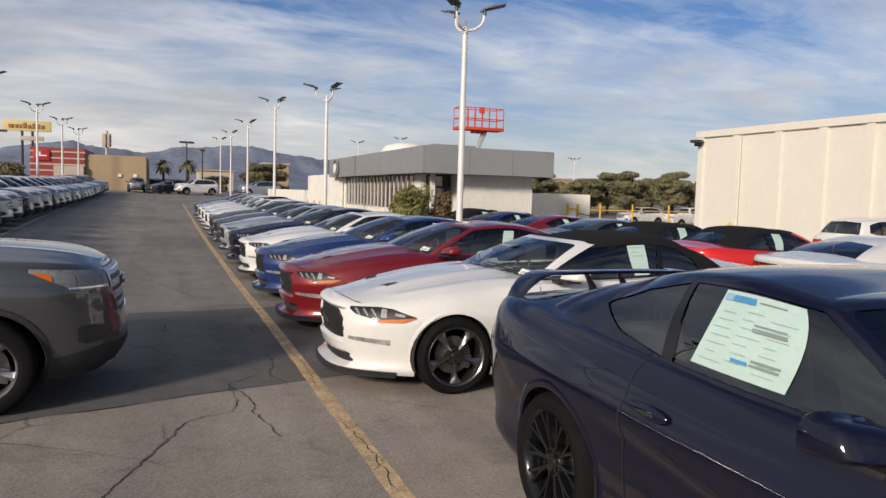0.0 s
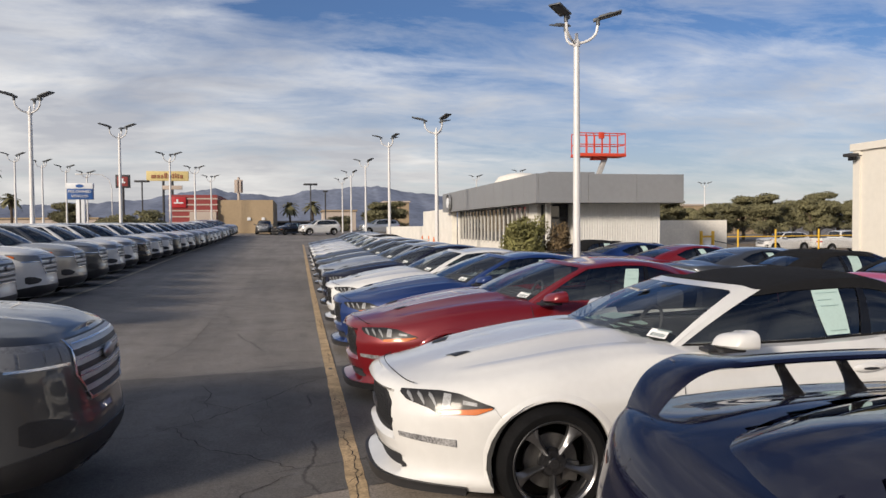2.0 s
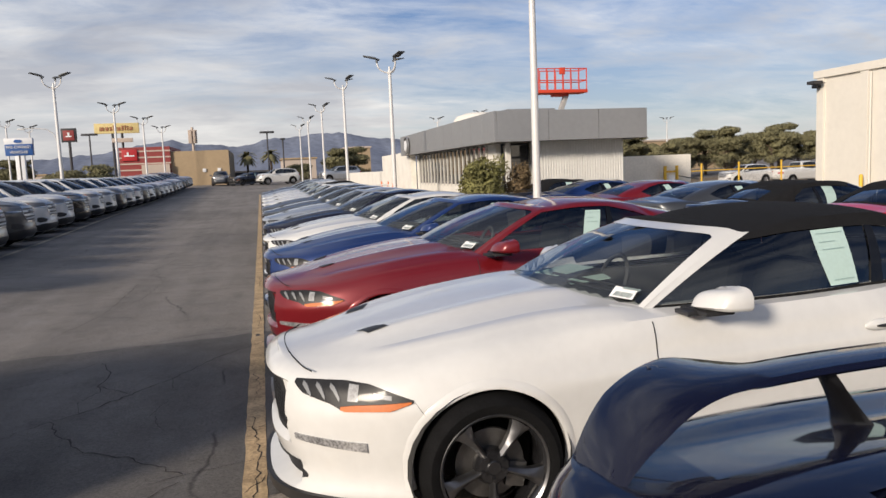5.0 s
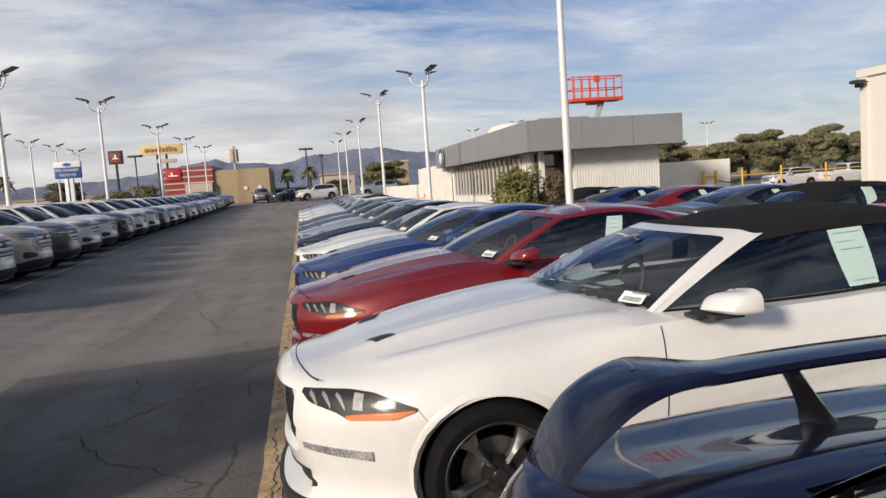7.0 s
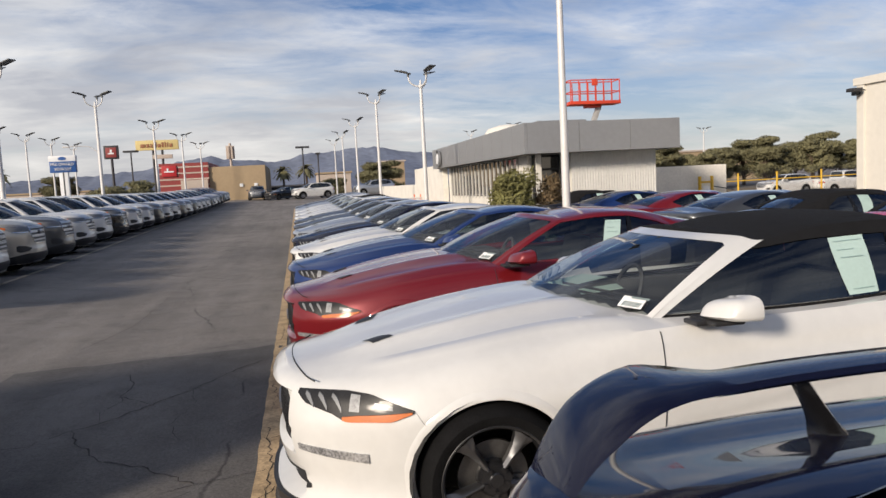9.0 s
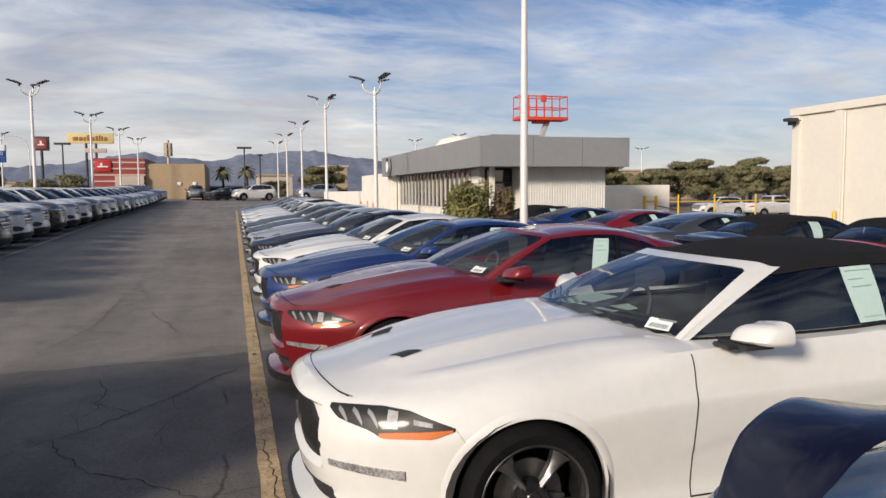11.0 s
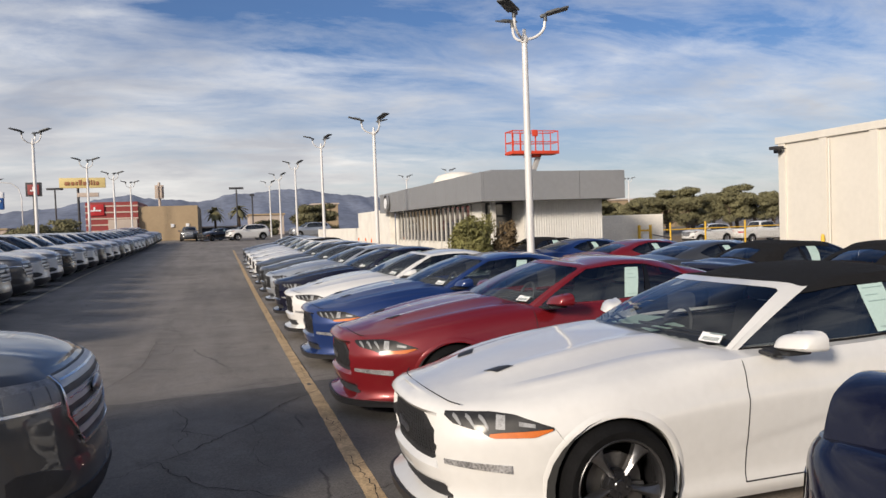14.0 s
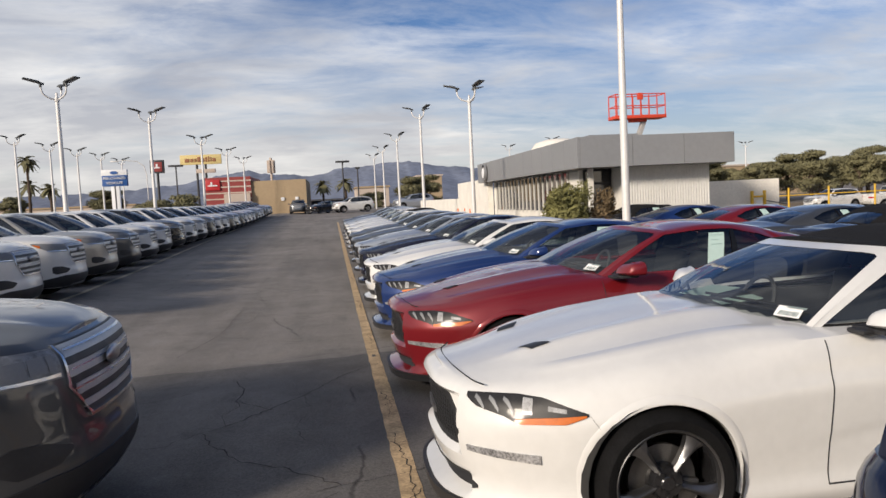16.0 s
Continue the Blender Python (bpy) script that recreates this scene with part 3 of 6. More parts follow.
PICKUP = dict(SUV)
PICKUP.update(
    L=5.7, axles=(0.95, 4.55), recess=[],
    plan=[(0, 0), (0.02, 0.36), (0.06, 0.62), (0.15, 0.82), (0.34, 0.93), (0.60, 0.97), (0.95, 0.98), (1.6, 0.975), (2.6, 0.975), (3.9, 0.975), (5.0, 0.975), (5.5, 0.95), (5.64, 0.82), (5.69, 0.5), (5.7, 0)],
    zb=[(0, 0.34), (5.7, 0.45)], zt=[(0, 1.16), (0.6, 1.2), (1.4, 1.24), (2.5, 1.24), (3.6, 1.27), (5.7, 1.28)],
    crown=[(0, 0), (0.3, 0.04), (1.2, 0.06), (2.2, 0.0), (5.7, 0.0)], hood=(0.12, 1.3), tail=(3.75, 5.6),
    cab_b=[(1.25, 0), (1.30, 0.40), (1.42, 0.70), (1.60, 0.83), (2.1, 0.85), (2.6, 0.85), (3.2, 0.85), (3.5, 0.83), (3.60, 0.72), (3.65, 0)],
    cab_t=[(1.95, 0, 1.87), (1.98, 0.36, 1.86), (2.05, 0.58, 1.85), (2.15, 0.64, 1.85), (2.45, 0.66, 1.88), (2.75, 0.66, 1.88), (3.15, 0.65, 1.87), (3.35, 0.62, 1.85), (3.44, 0.54, 1.84), (3.46, 0, 1.86)],
    cx=2.4)

MESHES = {}


def car_meshes(kind, sp):
    """Builds each mesh of a kind of car once. key -> (mesh, part name, material role, parent key, label)."""
    if kind in MESHES:
        return MESHES[kind]
    sh = Shell(sp)
    L, rw, ra = sp["L"], sp["rw"], sp["ra"]
    out = {}

    def put(key, bm, role, name=None, parent="", label="", m=None, smooth=True):
        bm = bm if isinstance(bm, bpy.types.Mesh) else mesh_of(kind + "_" + key, bm, M_TRIM, smooth)
        out[key] = (bm, name or key, role, parent, label, m)

    body, hood, tail = sh.build()
    put("body", body, "paint")
    put("hood", hood, "paint")
    if len(tail.verts):
        put("tail", tail, "paint", "trunk_lid" if kind != "pickup" else "bed_cover")
    else:
        tail.free()
    for k, bm in cabin(sh, sp).items():
        if k == "frame":
            me = mesh_of(kind + "_roof", bm, M_TRIM)
            me.set_sharp_from_angle(angle=radians(72))
            put(k, me, "paint", "windshield_frame" if sp.get("soft") else "roof")
        elif k == "roof":
            put(k, bm, "paint")
        elif k.startswith("pillar"):
            put(k, bm, M_GLOSSBLACK, "pillar_trim")
        elif k == "top":
            put(k, bm, M_FABRIC, "soft_top", label="black fabric folding roof")
        else:
            put(k, bm, M_SHIELD if "windscreen" in k else M_GLASS, k.replace("_l", "").replace("_r", "") if k[-2:] in ("_l", "_r") else k)
    # underbody and wheel wells
    bm = bmesh.new()
    box(bm, 0.35, -0.62, sp["zb"][0][1] + 0.03, L - 0.35, 0.62, 0.55, 0.05)
    put("underbody", bm, M_LINER)
    for n, ax in enumerate(sp["axles"]):
        for sg in (1, -1):
            bm = bmesh.new()
            rings = []
            for k in range(17):
                a = math.radians(-20) + math.radians(220) * k / 16
                rings.append([bm.verts.new((ax + (ra + 0.004) * math.cos(a), sg * yy, rw + (ra + 0.004) * math.sin(a))) for yy in (sp["track"] - 0.035, sp["track"] - 0.2, 0.60)])
            grid_faces(bm, rings)
            put("well%d%d" % (n, sg), bm, M_LINER, "wheel_well")
    # interior
    bm = bmesh.new()
    x0, x1 = sp["cab_b"][0][0] + 0.12, sp["cab_b"][-1][0] - 0.2
    zs = sh.lid(2.5, 0.7)
    box(bm, x0, -0.74, 0.45, x1, 0.74, 0.52, 0.02)
    box(bm, x0 + 0.25, -0.80, 0.5, x1 - 0.3, -0.72, zs - 0.03, 0.02)
    box(bm, x0 + 0.25, 0.72, 0.5, x1 - 0.3, 0.80, zs - 0.03, 0.02)
    put("tub", bm, M_CABIN, "cabin_floor")
    bm = bmesh.new()
    zd = sh.lid(sp["dash"], 0.0) - 0.02
    box(bm, sp["cab_b"][0][0] + 0.12, -0.70, 0.55, sp["dash"] + 0.42, 0.70, zd - 0.05, 0.06)
    box(bm, sp["dash"] + 0.12, 0.18, zd - 0.12, sp["dash"] + 0.40, 0.56, zd, 0.05)
    put("dash", bm, M_CABIN, "dashboard")
    if kind == "convertible":
        bm = bmesh.new()
        box(bm, -0.15, -0.11, 0, 0.15, 0.11, 0.004, 0, pose(sp["dash"] + 0.16, 0.30, zd + 0.008, 0, -4, 20))
        box(bm, -0.12, -0.09, 0, 0.12, 0.09, 0.004, 0, pose(sp["dash"] + 0.20, 0.05, zd - 0.02, 0, -6, -12))
        put("papers", bm, M_PAPER, "dash_paper", label="loose pale sheet lying on the dashboard", smooth=False)
    for n, sx in enumerate([sp["seats"], sp["seats"] + 0.82]):
        for sg in (1, -1):
            bm = bmesh.new()
            h = zs + (0.16 if n == 0 else 0.08)
            box(bm, sx - 0.42, sg * 0.36 - 0.24, 0.5, sx + 0.05, sg * 0.36 + 0.24, 0.66, 0.06)
            box(bm, -0.07, sg * 0.36 - 0.24, 0.0, 0.07, sg * 0.36 + 0.24, h - 0.62, 0.06, pose(sx, 0, 0.58, 0, 14, 0))
            if n == 0:
                box(bm, -0.05, sg * 0.36 - 0.13, 0.0, 0.05, sg * 0.36 + 0.13, 0.17, 0.045, pose(sx + 0.11, 0, h - 0.04, 0, 14, 0))
            put("seat%d%d" % (n, sg), bm, M_SEAT, "seat")
    bm = bmesh.new()
    ring = [Vector((0.0, 0.18 * math.cos(k * math.tau / 20), 0.18 * math.sin(k * math.tau / 20))) for k in range(21)]
    tube(bm, [pose(sp["dash"] + 0.52, 0.37, zd - 0.10, 0, 22, 0) @ p for p in ring], 0.015, 6)
    put("steer", bm, M_CABIN, "steering_wheel")
    # wheels
    rim = sp["rim"]
    tyre, w = bmesh.new(), sp["tyre_w"]
    lathe(tyre, [(rim, -w), (rim + 0.02, -w - 0.0), (rw - 0.03, -w), (rw - 0.006, -w + 0.03), (rw, -w + 0.06), (rw, -0.075), (rw - 0.004, -0.06), (rw - 0.012, -0.03), (rw - 0.03, -0.008), (rim + 0.05, 0.004), (rim + 0.018, 0.0), (rim, -0.012)], 56, closed=True)
    tyre_me = mesh_of(kind + "_tyre", tyre, M_TYRE)
    def wheel_mesh(black):
        bm = bmesh.new()
        lathe(bm, [(rim + 0.004, -w + 0.01), (rim - 0.02, -0.17), (rim - 0.025, -0.06), (rim - 0.012, -0.02), (rim + 0.004, -0.008), (rim + 0.008, -0.014)], 48)
        lathe(bm, [(0.001, -0.028), (0.03, -0.028), (0.036, -0.034), (0.07, -0.038), (0.085, -0.06), (0.085, -0.10)], 32)
        for k in range(5):
            a = k * math.tau / 5 + math.pi / 2
            a2 = a + math.pi / 5
            rod(bm, (0.055 * math.cos(a2), -0.04, 0.055 * math.sin(a2)), (0.055 * math.cos(a2), -0.022, 0.055 * math.sin(a2)), 0.011, 6)
        return mesh_of(kind + "_rim", bm, M_GLOSSBLACK)
    def spoke_mesh(name, rows_in):
        bm = bmesh.new()
        grid_faces(bm, [[bm.verts.new(p) for p in row] for row in rows_in])
        return mesh_of(kind + name, bm, M_SPOKE)
    # blades that widen towards the rim and fold along a ridge
    blade = spoke_mesh("_spoke", [[(r, yy + dy, tt) for tt, dy in ((-hl, -0.045), (-hl, -0.010), (-0.002, lift), (0.004, lift), (hr, -0.010), (hr, -0.045))]
                                  for r, hl, hr, yy, lift in ((0.055, 0.016, 0.016, -0.036, 0.004), (0.11, 0.015, 0.015, -0.034, 0.008), (0.17, 0.026, 0.022, -0.029, 0.013), (0.215, 0.044, 0.034, -0.024, 0.012), (rim - 0.014, 0.062, 0.046, -0.018, 0.004))])
    # thin spokes, forked in pairs towards the rim
    forks = []
    for fork in (-1, 1):
        rows = []
        for r, da, h, yy in ((0.06, 0.02, 0.009, -0.036), (0.13, 0.035, 0.008, -0.030), (0.19, 0.085, 0.0075, -0.024), (rim - 0.012, 0.135, 0.010, -0.018)):
            c, sn = math.cos(fork * da), math.sin(fork * da)
            rows.append([(r * c - tt * sn, yy + dy, r * sn + tt * c) for tt, dy in ((-h, -0.04), (-h, -0.003), (0, 0.001), (h, -0.003), (h, -0.04))])
        forks.append(spoke_mesh("_fork", rows))
    rim_me = {False: wheel_mesh(False), True: wheel_mesh(True)}
    lip = bmesh.new()
    lathe(lip, [(rim - 0.006, -0.012), (rim + 0.004, -0.003), (rim + 0.010, -0.010), (rim + 0.006, -0.022)], 48)
    lip_me = mesh_of(kind + "_lip", lip, M_SPOKE)
    disc = bmesh.new()
    lathe(disc, [(0.08, -0.13), (0.165, -0.13), (0.165, -0.105), (0.08, -0.10), (0.001, -0.10)], 32)
    box(disc, -0.10, -0.15, 0.08, 0.02, -0.08, 0.175, 0.01, Matrix.Rotation(radians(-100), 4, 'Y'))
    disc_me = mesh_of(kind + "_disc", disc, M_DISC)
    for n, ax in enumerate(sp["axles"]):
        for sg in (1, -1):
            m = pose(ax, sg * sp["track"], rw, 0, 0, 0 if sg > 0 else 180)
            key = "wheel%d%d" % (n, sg)
            out[key] = (rim_me, "wheel", "rim", "", "", m)
            out[key + "t"] = (tyre_me, "tyre", M_TYRE, key, "", None)
            out[key + "l"] = (lip_me, "rim_lip", M_SPOKE, key, "", None)
            for k in range(5):
                out[key + "s%d" % k] = (blade, "spoke", "blade", key, "", Matrix.Rotation(k * math.tau / 5 + math.pi / 2, 4, 'Y'))
            if kind == "coupe":
                for k in range(20):
                    out[key + "f%d" % k] = (forks[k % 2], "spoke", "fork", key, "", Matrix.Rotation((k // 2) * math.tau / 10, 4, 'Y'))
            out[key + "d"] = (disc_me, "brake_disc", M_DISC, key, "", None)
    # door seams, handles, mirrors, wipers
    def zmid(x, f):
        return sh.zb(x) + (sh.zt(x) - sh.zb(x)) * f
    mx, my, mz = sp["mirror"]
    suv = kind in ("suv", "pickup")
    seams = list(sp["seams"]) if not suv else [1.5, 2.55, 3.5]
    for sg in (1, -1):
        bm = bmesh.new()
        for x in seams:
            sh.stripe(bm, sg * sh.s_x(x), zmid(x, 0.12), zmid(x, 0.985))
        sa, sb = sg * sh.s_x(seams[0]), sg * sh.s_x(seams[-1])
        sh.patch(bm, sa, sb, [(0, zmid(2, 0.115)), (1, zmid(2, 0.115))], [(0, zmid(2, 0.125)), (1, zmid(2, 0.125))], 0.002, 30, 1, 0.004)
        put("seam%d" % sg, bm, M_TRIM, "door_gap")
        for n, hx in enumerate([sp["handle"]] if not suv else [2.3, 3.25]):
            bm = bmesh.new()
            p = sh.at(sg * sh.s_x(hx), zmid(hx, 0.80), off=0.0)
            r = bmesh.ops.create_uvsphere(bm, u_segments=24, v_segments=10, radius=1)
            for v in r["verts"]:
                v.co = Vector((p.x + 0.125 * v.co.x, p.y + sg * (0.012 + 0.022 * v.co.z), p.z + 0.004 * v.co.x + (0.030 - 0.006 * v.co.x) * v.co.y))
            hb = bmesh.new()
            r = bmesh.ops.create_uvsphere(hb, u_segments=20, v_segments=8, radius=1)
            for v in r["verts"]:
                v.co = Vector((p.x - 0.01 + 0.06 * v.co.x, p.y + sg * (0.031 + 0.006 * v.co.z), p.z - 0.004 + 0.010 * v.co.y))
            put("handle%d%d" % (n, sg), bm, "paint", "door_handle")
            put("hgrip%d%d" % (n, sg), hb, M_TRIM, "handle_slot", "handle%d%d" % (n, sg))
        bm = bmesh.new()
        r = bmesh.ops.create_uvsphere(bm, u_segments=20, v_segments=12, radius=1)
        for v in r["verts"]:
            x, y, z = v.co
            x = math.copysign(abs(x) ** 0.55, x)
            y = math.copysign(abs(y) ** 0.6, y)
            z = math.copysign(abs(z) ** 0.6, z)
            v.co = Vector((mx + 0.02 + x * (0.055 if x > 0 else 0.125 * (1 - 0.25 * abs(z))) + 0.03 * y, sg * (my + 0.125 + y * 0.12), mz + 0.030 + z * (0.090 if z > 0 else 0.026) * (1 + 0.10 * y) * (1 if x > 0 else 0.88) + 0.008 * y))
        put("mirror%d" % sg, bm, "paint", "door_mirror")
        bm = bmesh.new()
        box(bm, mx - 0.10, sg * (my + 0.03) - 0.11, mz - 0.016, mx + 0.055, sg * (my + 0.03) + 0.11, mz + 0.008, 0.011)
        box(bm, mx - 0.15, sg * my - 0.07, mz - 0.022, mx - 0.02, sg * my + 0.05, mz + 0.002, 0.010)
        put("mirrorb%d" % sg, bm, M_TRIM, "mirror_base", "mirror%d" % sg)
        bm = bmesh.new()
        x = sp["cab_b"][2][0] + 0.02
        for dx in (0.0, 0.10):
            a = Vector((sp["cab_b"][1][0] + 0.06 + dx * 0.4, sg * 0.10, sh.lid(sp["cab_b"][1][0], 0.1) + 0.02 + dx * 0.15))
            b = Vector((x + dx * 0.5, sg * 0.60, sh.lid(x, 0.6) + 0.025 + dx * 0.2))
            rod(bm, a, b, 0.008, 6)
        put("wiper%d" % sg, bm, M_TRIM, "wiper")
    # ---- front end
    if not suv:
        s1 = sh.s_y(0.50)
        bm = bmesh.new()
        sh.patch(bm, -s1, s1, [(0, 0.540), (0.035, 0.480), (0.10, 0.448), (0.90, 0.448), (0.965, 0.480), (1, 0.540)], [(0, 0.556), (0.17, 0.690), (0.24, 0.712), (0.76, 0.712), (0.83, 0.690), (1, 0.556)], 0.006, 60, 7)
        put("grille", bm, M_TRIM, label="black mesh grille")
        bm = bmesh.new()
        for k in range(1, 12):
            z = 0.452 + 0.0205 * k
            w = 0.93 - 0.40 * max(0.0, (z - 0.55) / 0.15)
            sh.patch(bm, -s1 * w, s1 * w, [(0, z), (1, z)], [(0, z + 0.003), (1, z + 0.003)], 0.010, 24, 1, 0.008)
        for k in range(-14, 15):
            s = s1 * 0.92 * k / 14.5
            top = 0.69 - 0.13 * max(0.0, abs(k) / 14.5 - 0.58) / 0.42
            sh.patch(bm, s - 0.0018, s + 0.0018, [(0, 0.458), (1, 0.458)], [(0, top), (1, top)], 0.009, 1, 6, 0.008)
        put("gmesh", bm, M_TRIM, "grille_mesh", "grille")
        bm = bmesh.new()
        sh.patch(bm, -0.085, 0.085, [(0, 0.53), (0.5, 0.545), (1, 0.54)], [(0, 0.57), (0.4, 0.585), (1, 0.60)], 0.022, 10, 2, 0.012)
        put("badge", bm, M_ALLOY, "grille_badge", "grille")
        s2 = sh.s_y(0.56)
        bm = bmesh.new()
        sh.patch(bm, -s2, s2, [(0, 0.262), (0.10, 0.236), (0.90, 0.236), (1, 0.262)], [(0, 0.275), (0.10, 0.325), (0.90, 0.325), (1, 0.275)], 0.006, 30, 3)
        put("intake", bm, M_TRIM, "lower_intake")
        bm = bmesh.new()
        sh.patch(bm, -sh.s_y(0.80), sh.s_y(0.80), [(0, 0.140), (1, 0.140)], [(0, 0.192), (0.15, 0.200), (0.85, 0.200), (1, 0.192)], 0.024, 40, 2, 0.06)
        put("lip", bm, M_TRIM, "front_splitter")
        for sg in (1, -1):
            a, b = sh.s_y(0.535), sh.s_y(0.87)
            bm = bmesh.new()
            sh.patch(bm, sg * a, sg * b, [(0, 0.728), (0.10, 0.690), (0.36, 0.655), (0.48, 0.624), (0.84, 0.634), (1, 0.672)], [(0, 0.746), (0.45, 0.755), (0.66, 0.745), (1, 0.682)], 0.006, 28, 5)
            put("lampin%d" % sg, bm, M_LAMPIN, "headlight", label="swept-back headlight with three light bars and an amber edge")
            for k in range(3):
                bm = bmesh.new()
                sx = a + (b - a) * (0.09 + 0.125 * k)
                sh.patch(bm, sg * sx, sg * (sx + 0.062), [(0, 0.727), (0.45, 0.705), (1, 0.676 - 0.006 * k)], [(0, 0.742), (0.5, 0.728), (1, 0.690 - 0.004 * k)], 0.010, 5, 2, 0.008)
                put("lampbar%d%d" % (k, sg), bm, M_LAMPBAR, "light_bar", "lampin%d" % sg)
            bm = bmesh.new()
            sh.patch(bm, sg * (a + (b - a) * 0.50), sg * (a + (b - a) * 0.58), [(0, 0.672), (1, 0.670)], [(0, 0.744), (1, 0.740)], 0.009, 5, 2, 0.008)
            put("lampproj%d" % sg, bm, M_LAMPCLEAR, "lamp_unit", "lampin%d" % sg)
            bm = bmesh.new()
            sh.patch(bm, sg * (a + (b - a) * 0.70), sg * (a + (b - a) * 0.84), [(0, 0.690), (1, 0.682)], [(0, 0.712), (1, 0.700)], 0.009, 4, 2, 0.008)
            put("lampunit%d" % sg, bm, M_LAMPCLEAR, "lamp_unit", "lampin%d" % sg)
            bm = bmesh.new()
            sh.patch(bm, sg * (a + (b - a) * 0.45), sg * (a + (b - a) * 0.985), [(0, 0.632), (0.08, 0.626), (0.72, 0.636), (1, 0.670)], [(0, 0.646), (0.2, 0.655), (0.6, 0.664), (1, 0.677)], 0.012, 14, 2, 0.010)
            put("amber%d" % sg, bm, M_AMBER, "turn_signal", "lampin%d" % sg)
            bm = bmesh.new()
            sh.patch(bm, sg * sh.s_y(0.54), sg * sh.s_y(0.775), [(0, 0.462), (1, 0.430)], [(0, 0.490), (0.3, 0.488), (1, 0.476)], 0.009, 24, 3, 0.02)
            put("fog%d" % sg, bm, M_FOG, "fog_light")
            bm = bmesh.new()
            grid = []
            for i in range(6):
                vy = 0.245 + 0.105 * i / 5
                row = []
                for j in range(3):
                    vx = 0.48 + 0.05 * i / 5 + 0.105 * j / 2
                    row.append(bm.verts.new((vx, sg * vy, sh.lid(vx, vy) + 0.004)))
                grid.append(row)
            grid_faces(bm, grid)
            put("vent%d" % sg, bm, M_TRIM, "hood_vent")
            # rolled wheel-arch lips and the bumper joint below the headlight
            for na, ax in enumerate(sp["axles"]):
                bm = bmesh.new()
                rr = []
                for k in range(37):
                    t = math.radians(-14 + 208 * k / 36)
                    q = []
                    for rad, off in ((ra - 0.010, -0.03), (ra - 0.010, 0.001), (ra - 0.005, 0.0045), (ra + 0.012, 0.0045), (ra + 0.034, 0.0005), (ra + 0.045, -0.006)):
                        x, z = ax + rad * math.cos(t), rw + rad * math.sin(t)
                        q.append(bm.verts.new(sh.at(sg * sh.s_x(x), max(z, sh.zb(x) + 0.002), off=off)))
                    rr.append(q)
                grid_faces(bm, rr)
                put("archlip%d%d" % (na, sg), bm, "paint", "arch_lip")
            bm = bmesh.new()
            e0, e1 = sg * sh.s_y(0.872), sg * sh.s_x(sp["axles"][0] - ra * 0.80)
            sh.patch(bm, e0, e1, [(0, 0.672), (1, 0.618)], [(0, 0.6745), (1, 0.6205)], 0.0015, 12, 1, 0.004)
            put("bumpgap%d" % sg, bm, M_TRIM, "bumper_gap")
            # rear lamps
            bm = bmesh.new()
            for k in range(3):
                s = sh.S - (0.42 + 0.125 * k)
                sh.patch(bm, sg * (s + 0.04), sg * (s - 0.04), [(0, 0.72), (1, 0.74)], [(0, 0.90), (1, 0.93)], 0.012, 4, 3, 0.02)
            put("tl%d" % sg, bm, M_REDLENS, "tail_light", label="triple-bar red tail light")
        bm = bmesh.new()
        sh.patch(bm, -sh.S + 0.84, -sh.S + 0.0001, [(0, 0.69), (1, 0.69)], [(0, 0.94), (1, 0.93)], 0.004, 14, 4)
        sh.patch(bm, sh.S - 0.84, sh.S - 0.0001, [(0, 0.69), (1, 0.69)], [(0, 0.94), (1, 0.93)], 0.004, 14, 4)
        put("rpanel", bm, M_GLOSSBLACK, "rear_panel")
        bm = bmesh.new()
        sh.patch(bm, -sh.S + 0.7, -sh.S + 0.0001, [(0, 0.28), (1, 0.28)], [(0, 0.42), (1, 0.46)], 0.004, 12, 3)
        sh.patch(bm, sh.S - 0.7, sh.S - 0.0001, [(0, 0.28), (1, 0.28)], [(0, 0.42), (1, 0.46)], 0.004, 12, 3)
        put("diffuser", bm, M_TRIM, "diffuser")
        # hood shut line
        bm = bmesh.new()
        pts = []
        for k in range(31):
            y = -0.56 + 1.12 * k / 30
            x = 0.125 + 0.13 * (abs(y) / 0.62) ** 2.2
            pts.append((x, y, sh.lid(x, y) + 0.0005))
        tube(bm, pts, 0.0035, 5)
        put("shut", bm, M_LINER, "hood_gap")
    else:
        s1 = sh.s_y(0.52)
        zz = 1.085 if kind == "suv" else 1.12
        G = lambda z: zz * z
        bm = bmesh.new()
        sh.patch(bm, -s1, s1, [(0, G(.80)), (0.14, G(.63)), (0.86, G(.63)), (1, G(.80))], [(0, G(.985)), (1, G(.985))], 0.006, 30, 8)
        put("grille", bm, M_TRIM, label="dark grille with chrome frame and bars")
        bm = bmesh.new()
        for z0, w0, k0 in ((0.925, 0.085, 0.97), (0.835, 0.085, 0.97), (0.745, 0.085, 0.90), (0.675, 0.05, 0.80)):
            sh.patch(bm, -s1 * k0, s1 * k0, [(0, G(z0)), (1, G(z0))], [(0, G(z0 + w0 * .62)), (1, G(z0 + w0 * .62))], 0.013, 24, 3, 0.02)
        put("bars", bm, M_BAR, "grille_bar", "grille")
        bm = bmesh.new()
        for z0 in (0.955, 0.865, 0.775):
            sh.patch(bm, -s1 * 0.94, s1 * 0.94, [(0, G(z0)), (1, G(z0))], [(0, G(z0 + .008)), (1, G(z0 + .008))], 0.017, 24, 1, 0.012)
